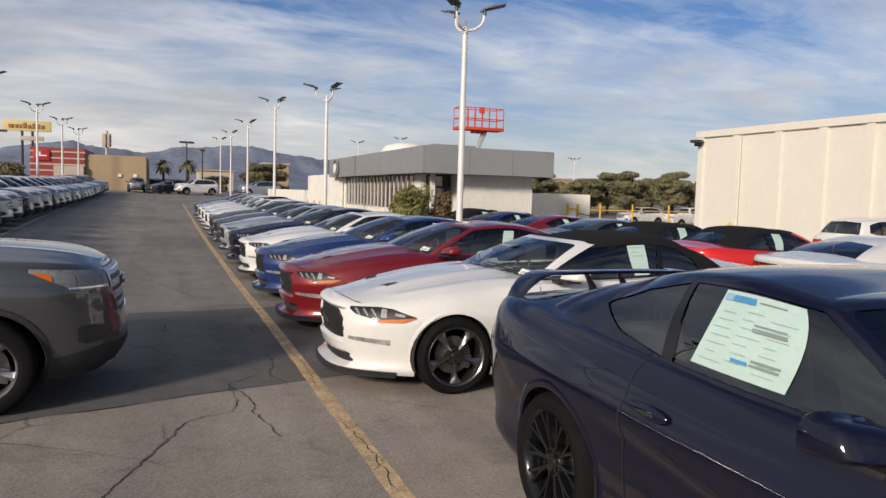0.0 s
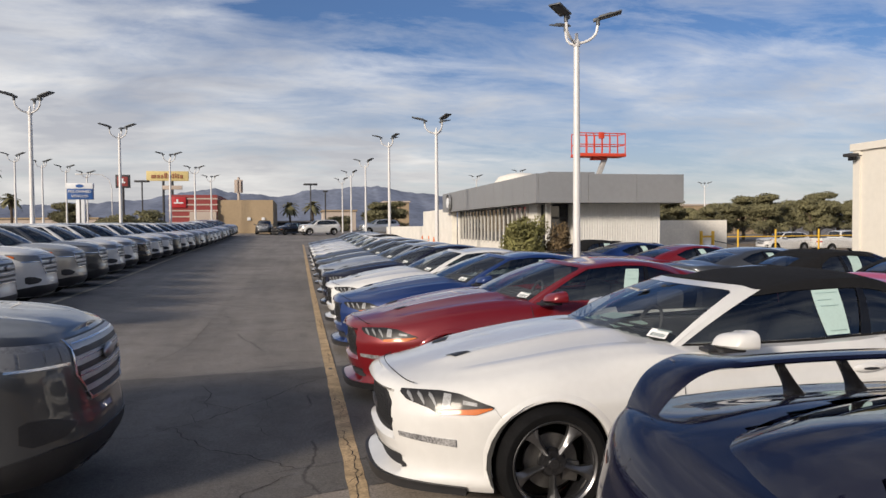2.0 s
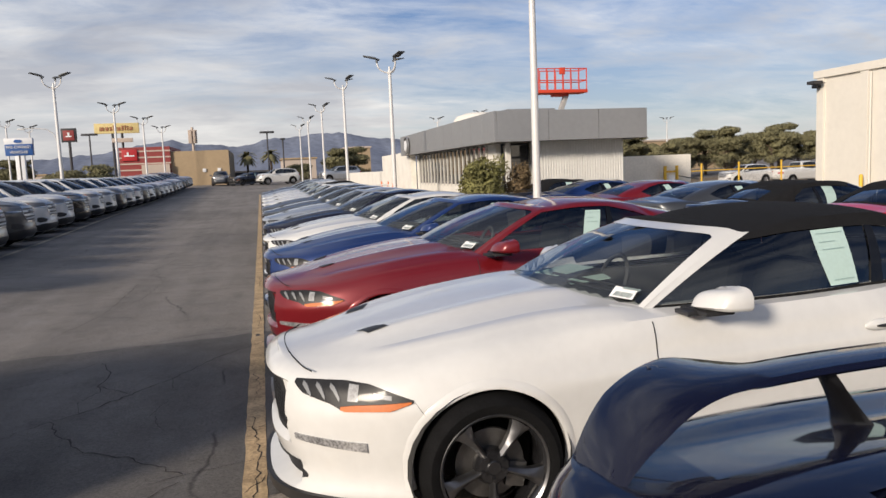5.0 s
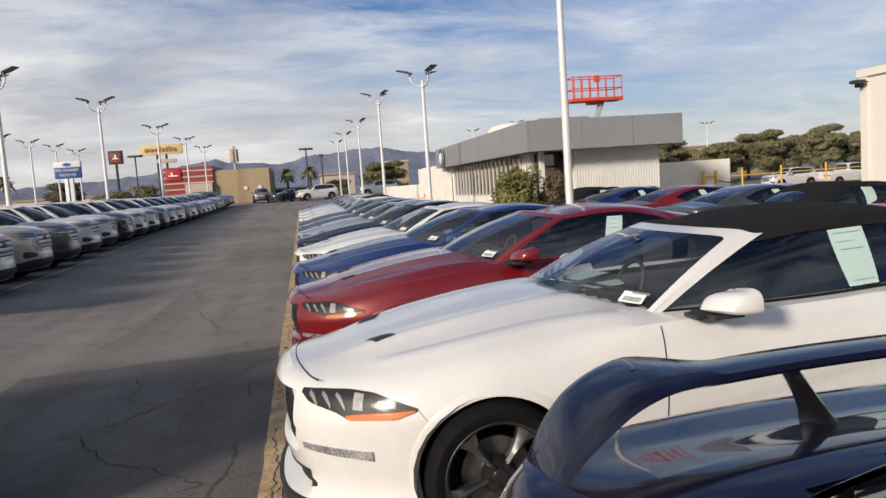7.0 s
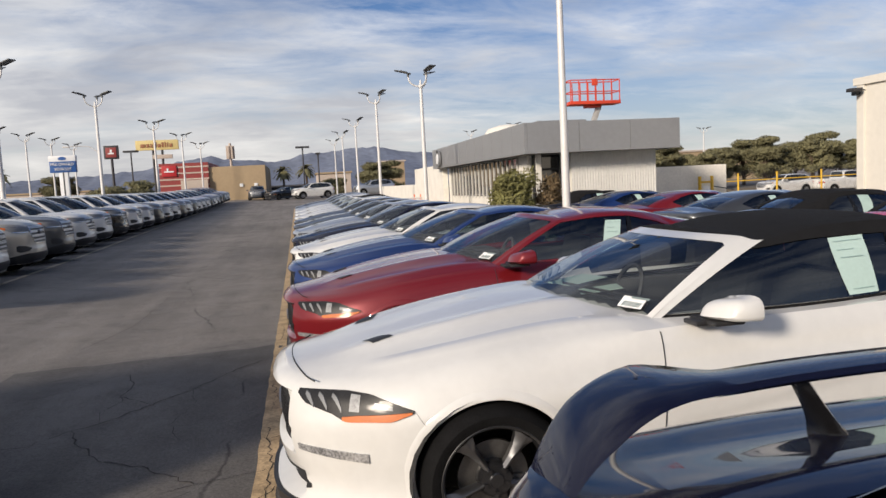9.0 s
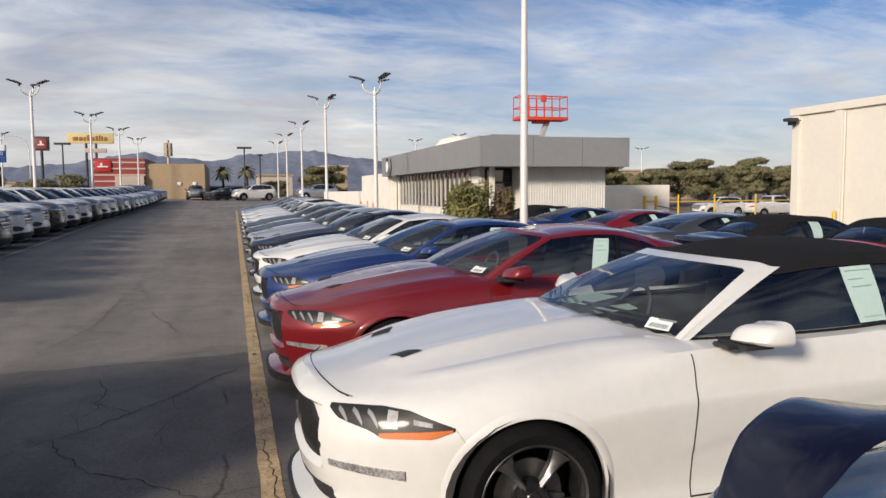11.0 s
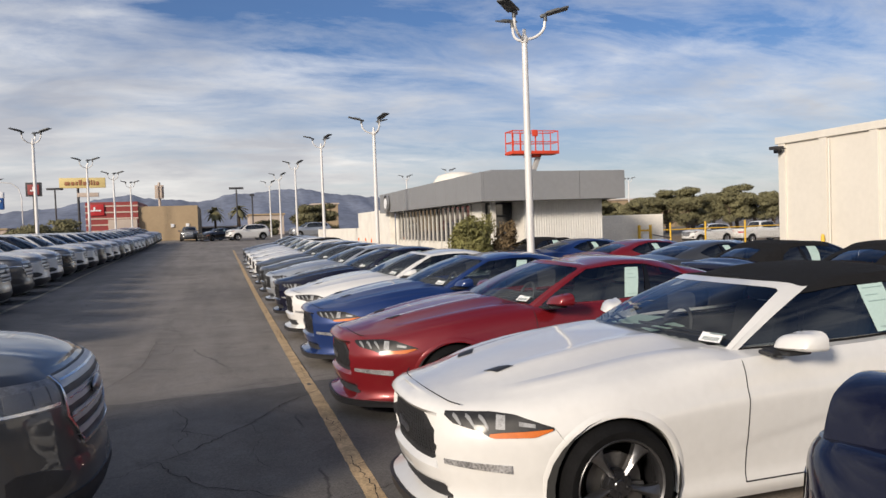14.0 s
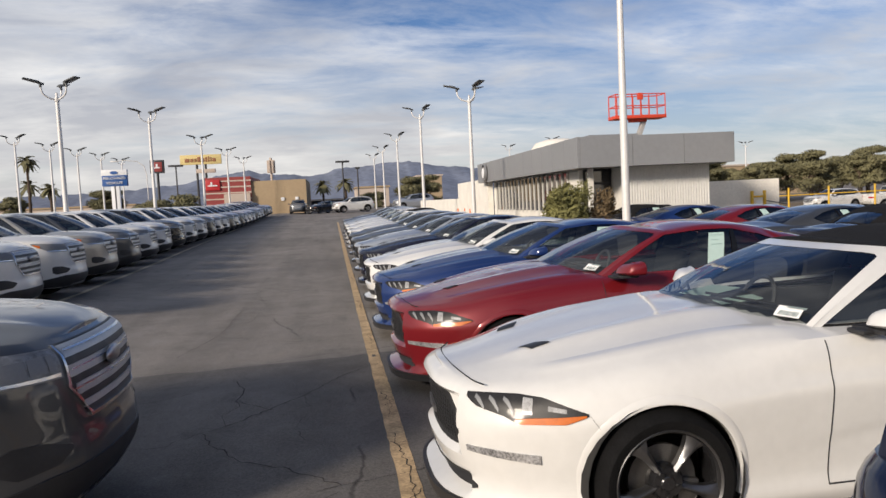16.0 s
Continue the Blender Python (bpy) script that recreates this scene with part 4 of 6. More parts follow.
        for sg in (1, -1):
            sh.patch(bm, sg * s1 * 0.985, sg * (s1 * 1.02), [(0, G(.80)), (1, G(.80))], [(0, G(.985)), (1, G(.985))], 0.016, 2, 4, 0.016)
            sh.patch(bm, sg * s1 * 0.70, sg * s1 * 1.03, [(0, G(.628)), (1, G(.795))], [(0, G(.644)), (1, G(.816))], 0.016, 10, 2, 0.016)
        sh.patch(bm, -s1 * 0.74, s1 * 0.74, [(0, G(.626)), (1, G(.626))], [(0, G(.642)), (1, G(.642))], 0.016, 20, 2, 0.016)
        put("gframe", bm, M_CHROME, "grille_frame", "grille")
        bm = bmesh.new()
        r = bmesh.ops.create_uvsphere(bm, u_segments=20, v_segments=8, radius=1)
        p = sh.at(0.0001, G(0.855), off=0.03)
        for v in r["verts"]:
            v.co = Vector((p.x + v.co.x * 0.02, v.co.y * 0.12, p.z + v.co.z * 0.048))
        put("badge", bm, M_ALLOY, "oval_badge", "grille")
        bm = bmesh.new()
        s2 = sh.s_y(0.91)
        sh.patch(bm, -s2, s2, [(0, 0.26), (0.2, 0.25), (0.8, 0.25), (1, 0.26)], [(0, 0.40), (0.2, 0.47), (0.8, 0.47), (1, 0.40)], 0.008, 40, 4)
        put("lowbump", bm, M_TRIM, "lower_bumper")
        bm = bmesh.new()
        sh.patch(bm, -sh.s_y(.45), sh.s_y(.45), [(0, 0.262), (1, 0.262)], [(0, 0.29), (1, 0.29)], 0.02, 20, 2)
        put("skid", bm, M_ALLOY, "skid_plate")
        for sg in (1, -1):
            a, b = s1 * 1.05, sh.s_x(0.62)
            bm = bmesh.new()
            sh.patch(bm, sg * a, sg * b, [(0, G(.845)), (0.55, G(.855)), (1, G(.985))], [(0, G(.975)), (0.5, G(.99)), (1, G(1.01))], 0.006, 22, 5)
            put("lampin%d" % sg, bm, M_LAMPCLEAR, "headlight", label="clear wrap-around headlight with amber corner")
            for nu, (t0, t1) in enumerate(((0.06, 0.12), (0.30, 0.50))):
                bm = bmesh.new()
                sh.patch(bm, sg * (a + (b - a) * t0), sg * (a + (b - a) * t1), [(0, G(.875)), (1, G(.88))], [(0, G(.955)), (1, G(.955))], 0.010, 5, 2, 0.008)
                put("lampbar%d%d" % (nu, sg), bm, M_LAMPBAR, "lamp_unit", "lampin%d" % sg)
            bm = bmesh.new()
            sh.patch(bm, sg * (a + (b - a) * 0.03), sg * (a + (b - a) * 0.62), [(0, G(.855)), (1, G(.863))], [(0, G(.870)), (1, G(.876))], 0.013, 10, 1, 0.008)
            put("lampedge%d" % sg, bm, M_CHROME, "lamp_edge", "lampin%d" % sg)
            for nu, (t0, t1, zl) in enumerate(((0.14, 0.28, .885), (0.53, 0.74, .91))):
                bm = bmesh.new()
                sh.patch(bm, sg * (a + (b - a) * t0), sg * (a + (b - a) * t1), [(0, G(.885)), (1, G(zl))], [(0, G(.958)), (1, G(zl + .068))], 0.010, 4, 2, 0.008)
                put("lampdark%d%d" % (nu, sg), bm, M_LAMPBAR, "lamp_bowl", "lampin%d" % sg)
            bm = bmesh.new()
            sh.patch(bm, sg * (a + (b - a) * 0.78), sg * (a + (b - a) * 0.95), [(0, G(.918)), (1, G(.976))], [(0, G(.965)), (1, G(.990))], 0.011, 8, 2, 0.008)
            put("amber%d" % sg, bm, M_AMBER, "turn_signal", "lampin%d" % sg)
            bm = bmesh.new()
            sh.patch(bm, sg * 0.56, sg * 0.92, [(0, 0.575), (0.25, 0.52), (0.8, 0.50), (1, 0.53)], [(0, 0.59), (0.45, 0.64), (0.85, 0.65), (1, 0.63)], 0.006, 24, 6)
            put("fog%d" % sg, bm, M_TRIM, "fog_light_pocket")
            bm = bmesh.new()
            s = sh.S
            sh.patch(bm, sg * (s - 1.05), sg * (s - 0.45), [(0, 0.93), (1, 0.90)], [(0, 1.02), (1, 1.04)], 0.012, 12, 3)
            put("tl%d" % sg, bm, M_REDLENS, "tail_light")
            # black wheel-arch and sill cladding
            for na, ax in enumerate(sp["axles"]):
                bm = bmesh.new()
                rr = []
                for k in range(25):
                    t = math.radians(-8 + 196 * k / 24)
                    q = []
                    for rad, off in ((ra - 0.004, 0.004), (ra + 0.004, 0.014), (ra + 0.04, 0.012), (ra + 0.045, 0.0)):
                        x, z = ax + rad * math.cos(t), rw + rad * math.sin(t)
                        p = sh.at(sg * sh.s_x(x), max(z, sh.zb(x) + 0.002), off=off)
                        q.append(bm.verts.new(p))
                    rr.append(q)
                grid_faces(bm, rr)
                put("clad%d%d" % (na, sg), bm, M_TRIM, "arch_cladding")
    # labels on the glass
    if not suv:
        cbx, ctx = [(i, p[0], p[1]) for i, p in enumerate(sp["cab_b"])], [(i, *p) for i, p in enumerate(sp["cab_t"])]

        def on_glass(u, v, lift=0.010):
            sgn = -1 if u < 0 else 1
            x, y = smooth_line(cbx, abs(u))
            b = Vector((x, y, sh.lid(x, y) - 0.012))
            t = Vector(smooth_line(ctx, abs(u)))
            nb = Vector((b.x - sp["cx"], b.y * 2.2, 0)).normalized()
            p = b.lerp(t, v) + (nb * 0.8 + Vector((0, 0, 0.6))) * sp["bulge"] * 4 * v * (1 - v)
            p = p + nb * lift
            p.y *= sgn
            return p

        def sheet(bm, u0, u1, v0, v1, skew, lift, n=4, flare=0.0):
            rows = [[bm.verts.new(on_glass(u0 + (u1 - u0) * i / n * (1 + flare * j / n) + skew * (j / n), v0 + (v1 - v0) * j / n, lift)) for j in range(n + 1)] for i in range(n + 1)]
            grid_faces(bm, rows)
        su, sw, sk, fl = (4.52, 0.24, -0.34, 0.70) if kind == "convertible" else (4.46, 0.26, -0.16, 0.60)
        for sg in (-1, 1):
            bm = bmesh.new()
            sheet(bm, sg * su, sg * (su + sw), 0.08, 0.80, sg * sk, -0.004, 4, fl)
            put("sticker%d" % sg, bm, M_PAPER, "window_sticker", label="pale green printed price sheet inside the side glass")
            bm = bmesh.new()
            for a0, a1, b0 in ((0.1, 0.9, 0.74), (0.12, 0.6, 0.62), (0.15, 0.8, 0.52), (0.15, 0.85, 0.14)):
                tj = (b0 - 0.08) / 0.72
                ww = sw * (1 + fl * tj)
                sheet(bm, sg * (su + ww * a0 + sk * tj), sg * (su + ww * a1 + sk * tj), b0, b0 + 0.010, 0, 0.003, 1)
            put("ink%d" % sg, bm, M_FAINT, "printed_text", "sticker%d" % sg)
        bm = bmesh.new()
        sheet(bm, 4.68, 3.86, 0.13, 0.87, -0.36, -0.004, 8, 0.244)
        put("bigst", bm, M_PAPER, "window_sticker", label="large pale price sheet taped inside the door glass")
        r2 = random.Random(8)
        small = [(0.06 + 0.30 * (k % 3) + r2.uniform(0, .05), 0.07 + 0.30 * (k % 3) + r2.uniform(.12, .26), 0.20 + 0.038 * (k // 3), 0.206 + 0.038 * (k // 3)) for k in range(0, 42, 2)]
        for nm, mt, bars in (("bigstblue", M_BLUEINK, ((0.16, 0.46, 0.77, 0.835), (0.42, 0.60, 0.245, 0.275))), ("bigstpale", M_PALEINK, ((0.04, 0.15, 0.77, 0.84),)),
                             ("bigstfaint", M_FAINT, small), ("bigstink", M_INK, ((0.50, 0.80, 0.80, 0.815), (0.52, 0.84, 0.585, 0.60), (0.52, 0.86, 0.53, 0.565), (0.62, 0.90, 0.285, 0.305), (0.62, 0.90, 0.25, 0.27)))):
            bm = bmesh.new()
            for a0, a1, b0, b1 in bars:
                t0, t1 = (b0 - 0.13) / 0.74, (b1 - 0.13) / 0.74
                f0 = 0.82 * (1 + 0.244 * t0)
                sheet(bm, 4.68 - f0 * a0 - 0.36 * t0, 4.68 - f0 * a1 - 0.36 * t0, b0, b1, -0.36 * (t1 - t0), 0.003, 2)
            put(nm, bm, mt, "printed_text", "bigst")
        bm = bmesh.new()
        sheet(bm, -1.55, -1.83, 0.075, 0.18, 0.05, 0.012)
        put("vin", bm, M_WHITEPAPER, "windscreen_label", label="small white barcode label on the windscreen")
        bm = bmesh.new()
        for k in range(9):
            u = -1.575 - 0.024 * k
            sheet(bm, u, u - (0.014 if k % 3 else 0.018), 0.09, 0.135, 0.01, 0.016, 1)
        sheet(bm, -1.60, -1.82, 0.165, 0.185, 0.01, 0.016, 2)
        put("vinbar", bm, M_INK, "barcode", "vin")
    MESHES[kind] = out
    out["_sh"] = sh
    return out


PAINTED = {}
WING = {}


def car(kind, colour, m, label, category, group="", skip=(), black_wheels=False, wing=False):
    sp = {"coupe": COUPE, "convertible": CONVERTIBLE, "suv": SUV, "pickup": PICKUP}[kind]
    ms = car_meshes(kind, sp)
    if not black_wheels:
        skip = tuple(skip) + ("bigst",)
    top = thing({"coupe": "sports_coupe", "convertible": "convertible_car", "suv": "suv", "pickup": "pickup_truck"}[kind], m, label, category, group)
    made = {}
    for key, item in ms.items():
        if key == "_sh" or any(key.startswith(s) for s in skip):
            continue
        me, name, role, parent, lab, mm = item
        if black_wheels and name == "rim_lip" or role == ("blade" if black_wheels else "fork"):
            continue
        if role == "rim":
            me = me[black_wheels]
            k2 = (kind, "rim", black_wheels)
            if k2 not in PAINTED:
                PAINTED[k2] = me
                me.materials[0] = M_GLOSSBLACK if black_wheels else M_RIM if kind in ("coupe", "convertible") else M_ALLOY
        elif role in ("blade", "fork"):
            me.materials[0] = M_GLOSSBLACK if role == "fork" else M_SPOKE if kind in ("coupe", "convertible") else M_ALLOY
        elif role == "paint":
            k2 = (kind, key, colour)
            if k2 not in PAINTED:
                PAINTED[k2] = me.copy()
                PAINTED[k2].materials[0] = PAINT[colour]
            me = PAINTED[k2]
        else:
            me.materials[0] = role
        ob = new(name, me)
        ob.parent = made[parent] if parent else top
        if mm is not None:
            ob.matrix_basis = mm
        if lab:
            tagged(ob, lab)
        if "glass" in name or "windscreen" == name:
            ob.visible_shadow = False
        if name in ("printed_text", "barcode"):
            tagged(ob, kind="stuff")
        made[key] = ob
    if wing:
        sh = ms["_sh"]
        if "blade" not in WING:
            bm = bmesh.new()
            rows = []
            n = 72
            for i in range(n + 1):
                f = -1 + 2 * i / n
                y = 0.77 * f
                drop = 0.26 * (1 - math.sqrt(max(0.0, 1 - min(1.0, max(0.0, abs(f) - 0.62) / 0.382) ** 2)))
                back = -0.12 * abs(f) ** 2.4
                wide = 0.46 + 0.54 * sstep(0.48, 0.64, abs(f))
                prof = [(-0.12, 0.0), (-0.10, 0.010), (-0.04, 0.013), (0.09, 0.014), (0.12, 0.008), (0.09, -0.002), (-0.04, -0.008), (-0.10, -0.008)]
                k = 1 - 0.30 * max(0, (abs(f) - 0.84) / 0.16)
                rows.append([bm.verts.new((4.66 + back + (-0.12 + (a + 0.12) * wide) * k, y, 1.170 - drop + 0.012 * (1 - f * f) + b)) for a, b in prof])
            for a, b in zip(rows, rows[1:]):
                for k in range(8):
                    bm.faces.new((a[k], a[(k + 1) % 8], b[(k + 1) % 8], b[k]))
            bm.faces.new(rows[0])
            bm.faces.new(rows[-1][::-1])
            WING["blade"] = mesh_of("wing_blade", bm, PAINT[colour])
            bm = bmesh.new()
            zt = sh.lid(4.55, 0.17)
            rows = []
            for k in range(7):
                t = k / 6
                z = zt - 0.02 + (1.178 - zt + 0.02) * t
                w = 0.052 - 0.022 * t + 0.03 * (1 - t) ** 4
                rows.append([bm.verts.new((4.55 + 0.05 * t + dx * w, 0.17 + 0.05 * t + dy * (1 + 1.5 * (1 - t) ** 4), z)) for dx, dy in ((-1, 0), (-0.5, 0.012), (0.5, 0.012), (1, 0), (0.5, -0.012), (-0.5, -0.012), (-1, 0))])
            grid_faces(bm, rows)
            WING["post"] = mesh_of("wing_post", bm, M_GLOSSBLACK)
        wg = part("rear_wing", WING["blade"], None, top, "raised boot wing in body colour")
        part("wing_post", WING["post"], None, wg)
        p2 = part("wing_post", WING["post"], None, wg)
        p2.location.y = -0.24
    return top


# ---------- setting materials ----------
def asphalt_material(name, base, crack=0.6):
    m = bpy.data.materials.new(name)
    m.use_nodes = True
    n, l = m.node_tree.nodes, m.node_tree.links
    p = n["Principled BSDF"]
    co = n.new("ShaderNodeTexCoord")

    def noise_tex(scale, detail=6, rough=0.6, dist=0.0):
        t = n.new("ShaderNodeTexNoise")
        t.inputs["Scale"].default_value, t.inputs["Detail"].default_value = scale, detail
        t.inputs["Roughness"].default_value, t.inputs["Distortion"].default_value = rough, dist
        l.new(co.outputs["Object"], t.inputs["Vector"])
        return t

    def ramp(src, stops):
        r = n.new("ShaderNodeValToRGB")
        while len(r.color_ramp.elements) < len(stops):
            r.color_ramp.elements.new(0.5)
        for e, (pp, c) in zip(r.color_ramp.elements, stops):
            e.position, e.color = pp, (c, c, c, 1)
        l.new(src, r.inputs[0])
        return r.outputs[0]

    def mult(a, b, fac=1.0):
        x = n.new("ShaderNodeMixRGB")
        x.blend_type, x.inputs[0].default_value = 'MULTIPLY', fac
        for k, v in ((1, a), (2, b)):
            if isinstance(v, tuple):
                x.inputs[k].default_value = (*v, 1)
            else:
                l.new(v, x.inputs[k])
        return x.outputs[0]

    patches = ramp(noise_tex(0.22, 5, 0.6, 0.6).outputs["Fac"], ((0.35, 0.80), (0.65, 1.18)))
    streak = n.new("ShaderNodeTexNoise")
    mp = n.new("ShaderNodeMapping")
    mp.inputs["Scale"].default_value = (1.6, 0.12, 1)
    l.new(co.outputs["Object"], mp.inputs[0])
    l.new(mp.outputs[0], streak.inputs["Vector"])
    streak.inputs["Scale"].default_value, streak.inputs["Detail"].default_value = 1.2, 6
    tracks = ramp(streak.outputs["Fac"], ((0.35, 0.86), (0.65, 1.12)))
    grit = ramp(noise_tex(60, 5, 0.8).outputs["Fac"], ((0.32, 0.58), (0.68, 1.42)))
    stains = ramp(noise_tex(1.7, 7, 0.7, 1.0).outputs["Fac"], ((0.30, 0.70), (0.44, 0.98), (0.7, 1.10)))
    c = mult(mult(mult(mult(base, patches), tracks), grit), stains)
    vo = n.new("ShaderNodeTexVoronoi")
    vo.feature = 'DISTANCE_TO_EDGE'
    vo.inputs["Scale"].default_value = 0.33
    wob = noise_tex(1.3, 5, 0.6)
    mixv = n.new("ShaderNodeMixRGB")
    mixv.inputs[0].default_value = 0.22
    l.new(co.outputs["Object"], mixv.inputs[1])
    l.new(wob.outputs["Color"], mixv.inputs[2])
    l.new(mixv.outputs[0], vo.inputs["Vector"])
    thin = ramp(vo.outputs["Distance"], ((0.0, 1 - crack), (0.0035, 1.0)))
    gap = ramp(noise_tex(0.5, 3).outputs["Fac"], ((0.48, 0.0), (0.56, 1.0)))
    cr = n.new("ShaderNodeMixRGB")
    cr.blend_type = 'MULTIPLY'
    l.new(gap, cr.inputs[0])
    l.new(c, cr.inputs[1])
    l.new(thin, cr.inputs[2])
    l.new(cr.outputs[0], p.inputs["Base Color"])
    rr = ramp(noise_tex(3.0, 5).outputs["Fac"], ((0.3, 0.72), (0.7, 0.95)))
    l.new(rr, p.inputs["Roughness"])
    b = n.new("ShaderNodeBump")
    b.inputs["Strength"].default_value, b.inputs["Distance"].default_value = 0.5, 0.006
    l.new(noise_tex(140, 4, 0.7).outputs["Fac"], b.inputs["Height"])
    l.new(b.outputs[0], p.inputs["Normal"])
    return m


M_ASPHALT = asphalt_material("asphalt", (0.196, 0.176, 0.158))
# lane asphalt darkened so its colour carries the suv's cast shade
M_SHADEPATCH = asphalt_material("sealed_asphalt", (0.114, 0.105, 0.098), 0.75)
M_WORN = asphalt_material("worn_asphalt", (0.27, 0.232, 0.198), 0.5)
M_CRACK = material("crack_fill", (0.035, 0.031, 0.028), 0.95, var=0.3)
M_YELLOW = material("worn_yellow_line", (0.47, 0.335, 0.19), 0.85, var=0.42, scale=5, bump=0.3, bscale=90)
M_OLDLINE = material("faded_line", (0.46, 0.39, 0.28), 0.9, var=0.4, scale=4)
M_STUCCO = material("cream_stucco", (0.68, 0.645, 0.58), 0.9, var=0.035, scale=0.5, bump=0.12, bscale=30)
M_BLOCK = material("white_block_wall", (0.74, 0.71, 0.65), 0.9, var=0.10, scale=1.2, bump=0.3, bscale=30)
M_FASCIA = material("grey_metal_fascia", (0.27, 0.275, 0.285), 0.42, 0.25, var=0.05, scale=0.7)
M_SIDING = material("corrugated_siding", (0.66, 0.65, 0.62), 0.6, 0.1, var=0.07, scale=1.5)
M_MULLION = material("window_mullion", (0.55, 0.53, 0.49), 0.6, var=0.06)
M_DARKGLASS = material("dark_window_glass", (0.015, 0.017, 0.02), 0.06, coat=1.0, var=0.1)
M_SOFFIT = material("soffit", (0.16, 0.15, 0.14), 0.8, var=0.1)
M_POLE = material("white_pole_paint", (0.66, 0.65, 0.64), 0.45, 0.1, var=0.08, scale=3)
M_LAMPHEAD = material("lamp_head_grey", (0.10, 0.105, 0.11), 0.5, 0.4, var=0.1)
M_LIFTRED = material("lift_red", (0.62, 0.06, 0.025), 0.5, var=0.1)
M_LIFTGREY = material("lift_boom", (0.45, 0.44, 0.42), 0.5, 0.2, var=0.15)
M_YPIPE = material("yellow_pipe", (0.68, 0.42, 0.04), 0.55, var=0.12)
M_REDSIGN = material("red_panel", (0.25, 0.04, 0.038), 0.6, var=0.08)
M_STRIPE = material("pale_stripe", (0.48, 0.40, 0.34), 0.7, var=0.08)
M_TAN = material("tan_stucco", (0.36, 0.27, 0.17), 0.9, var=0.07, scale=0.5, bump=0.2, bscale=20)
M_SIGNYEL = material("yellow_sign", (0.62, 0.50, 0.22), 0.6, var=0.05)
M_SIGNBLUE = material("blue_sign", (0.02, 0.09, 0.30), 0.5, var=0.06)
M_SIGNWHITE = material("white_sign", (0.72, 0.73, 0.75), 0.5, var=0.05)
M_DARKMETAL = material("dark_metal", (0.05, 0.05, 0.055), 0.6, 0.4, var=0.15)
M_LEAF = material("olive_leaves", (0.21, 0.20, 0.07), 0.8, var=0.5, scale=3, alpha_rand=0.1)
M_LEAF2 = material("brown_leaves", (0.15, 0.105, 0.055), 0.85, var=0.5, scale=3)
M_PINE = material("pine_needles", (0.155, 0.145, 0.075), 0.85, var=0.5, scale=1.2, alpha_rand=0.15)
M_BARK = material("bark", (0.085, 0.060, 0.042), 0.95, var=0.3, scale=8, bump=0.6, bscale=30)
# air haze is painted into the far mountains' pale blue base colour
M_MOUNT = material("haze_tinted_mountain", (0.18, 0.205, 0.27), 1.0, var=0.22, scale=0.010, spec=0.0)
M_GRAVEL = material("dry_ground", (0.20, 0.15, 0.10), 0.95, var=0.25, scale=0.4)
M_CONE = material("orange_cone", (0.70, 0.16, 0.03), 0.6, var=0.1)

# ---------- ground ----------
bm = bmesh.new()
ys = [-60, -20, 0, 2, 3] + [3.3 + 0.3 * k for k in range(44)] + [17, 18, 20, 22, 24, 27, 30, 34, 38, 44, 50, 60, 75, 100, 130, 160, 220, 400, 900, 2600]
xs = [-2200, -600, -200, -80, -30, -8] + [-6.0 + 0.4 * k for k in range(23)] + [5, 8, 18, 30, 43, 80, 200, 600, 2200]


rows = [[bm.verts.new((x, y, gz(min(y, 160.0), x))) for y in ys] for x in xs]
grid_faces(bm, rows)
ground = solid("ground", bm, M_ASPHALT, "cracked grey asphalt of a parking lot with stains and patches", kind="structure", smooth=True)

# darker sheet across the lane, with the grey suv's shade painted into it
bm = bmesh.new()
rng = random.Random(4)
edge_a = [(-2.6 + 0.25 * k, 6.1 + 0.28 * max(0, (0.25 * k)) + rng.uniform(-.05, .05)) for k in range(22)]
edge_b = [(-2.6 + 0.25 * k, 10.85 + 0.12 * (0.25 * k) + rng.uniform(-.04, .04)) for k in range(22)]
rows = [[bm.verts.new((a[0], a[1] + (b[1] - a[1]) * j / 10, gz(a[1] + (b[1] - a[1]) * j / 10, a[0]) + 0.006)) for j in range(11)] for a, b in zip(edge_a, edge_b)]
grid_faces(bm, rows)
solid("shaded_asphalt_patch", bm, M_SHADEPATCH, "darker sealed asphalt patch across the driving lane", kind="structure")


bm = bmesh.new()
rows = []
for x in [-8.0 + 0.25 * k for k in range(45)] + [5.0, 8.0, 12.0, 18.0]:
    top_y = 6.1 + 0.28 * max(0.0, min(x, 3.0) + 2.6) - 0.012
    rows.append([bm.verts.new((x, -12 + (top_y + 12) * j / 48, gz(-12 + (top_y + 12) * j / 48, x) + 0.006)) for j in range(49)])
grid_faces(bm, rows)
solid("asphalt_patch_1", bm, M_WORN, "paler worn asphalt with brown stains at the row's end", kind="structure")


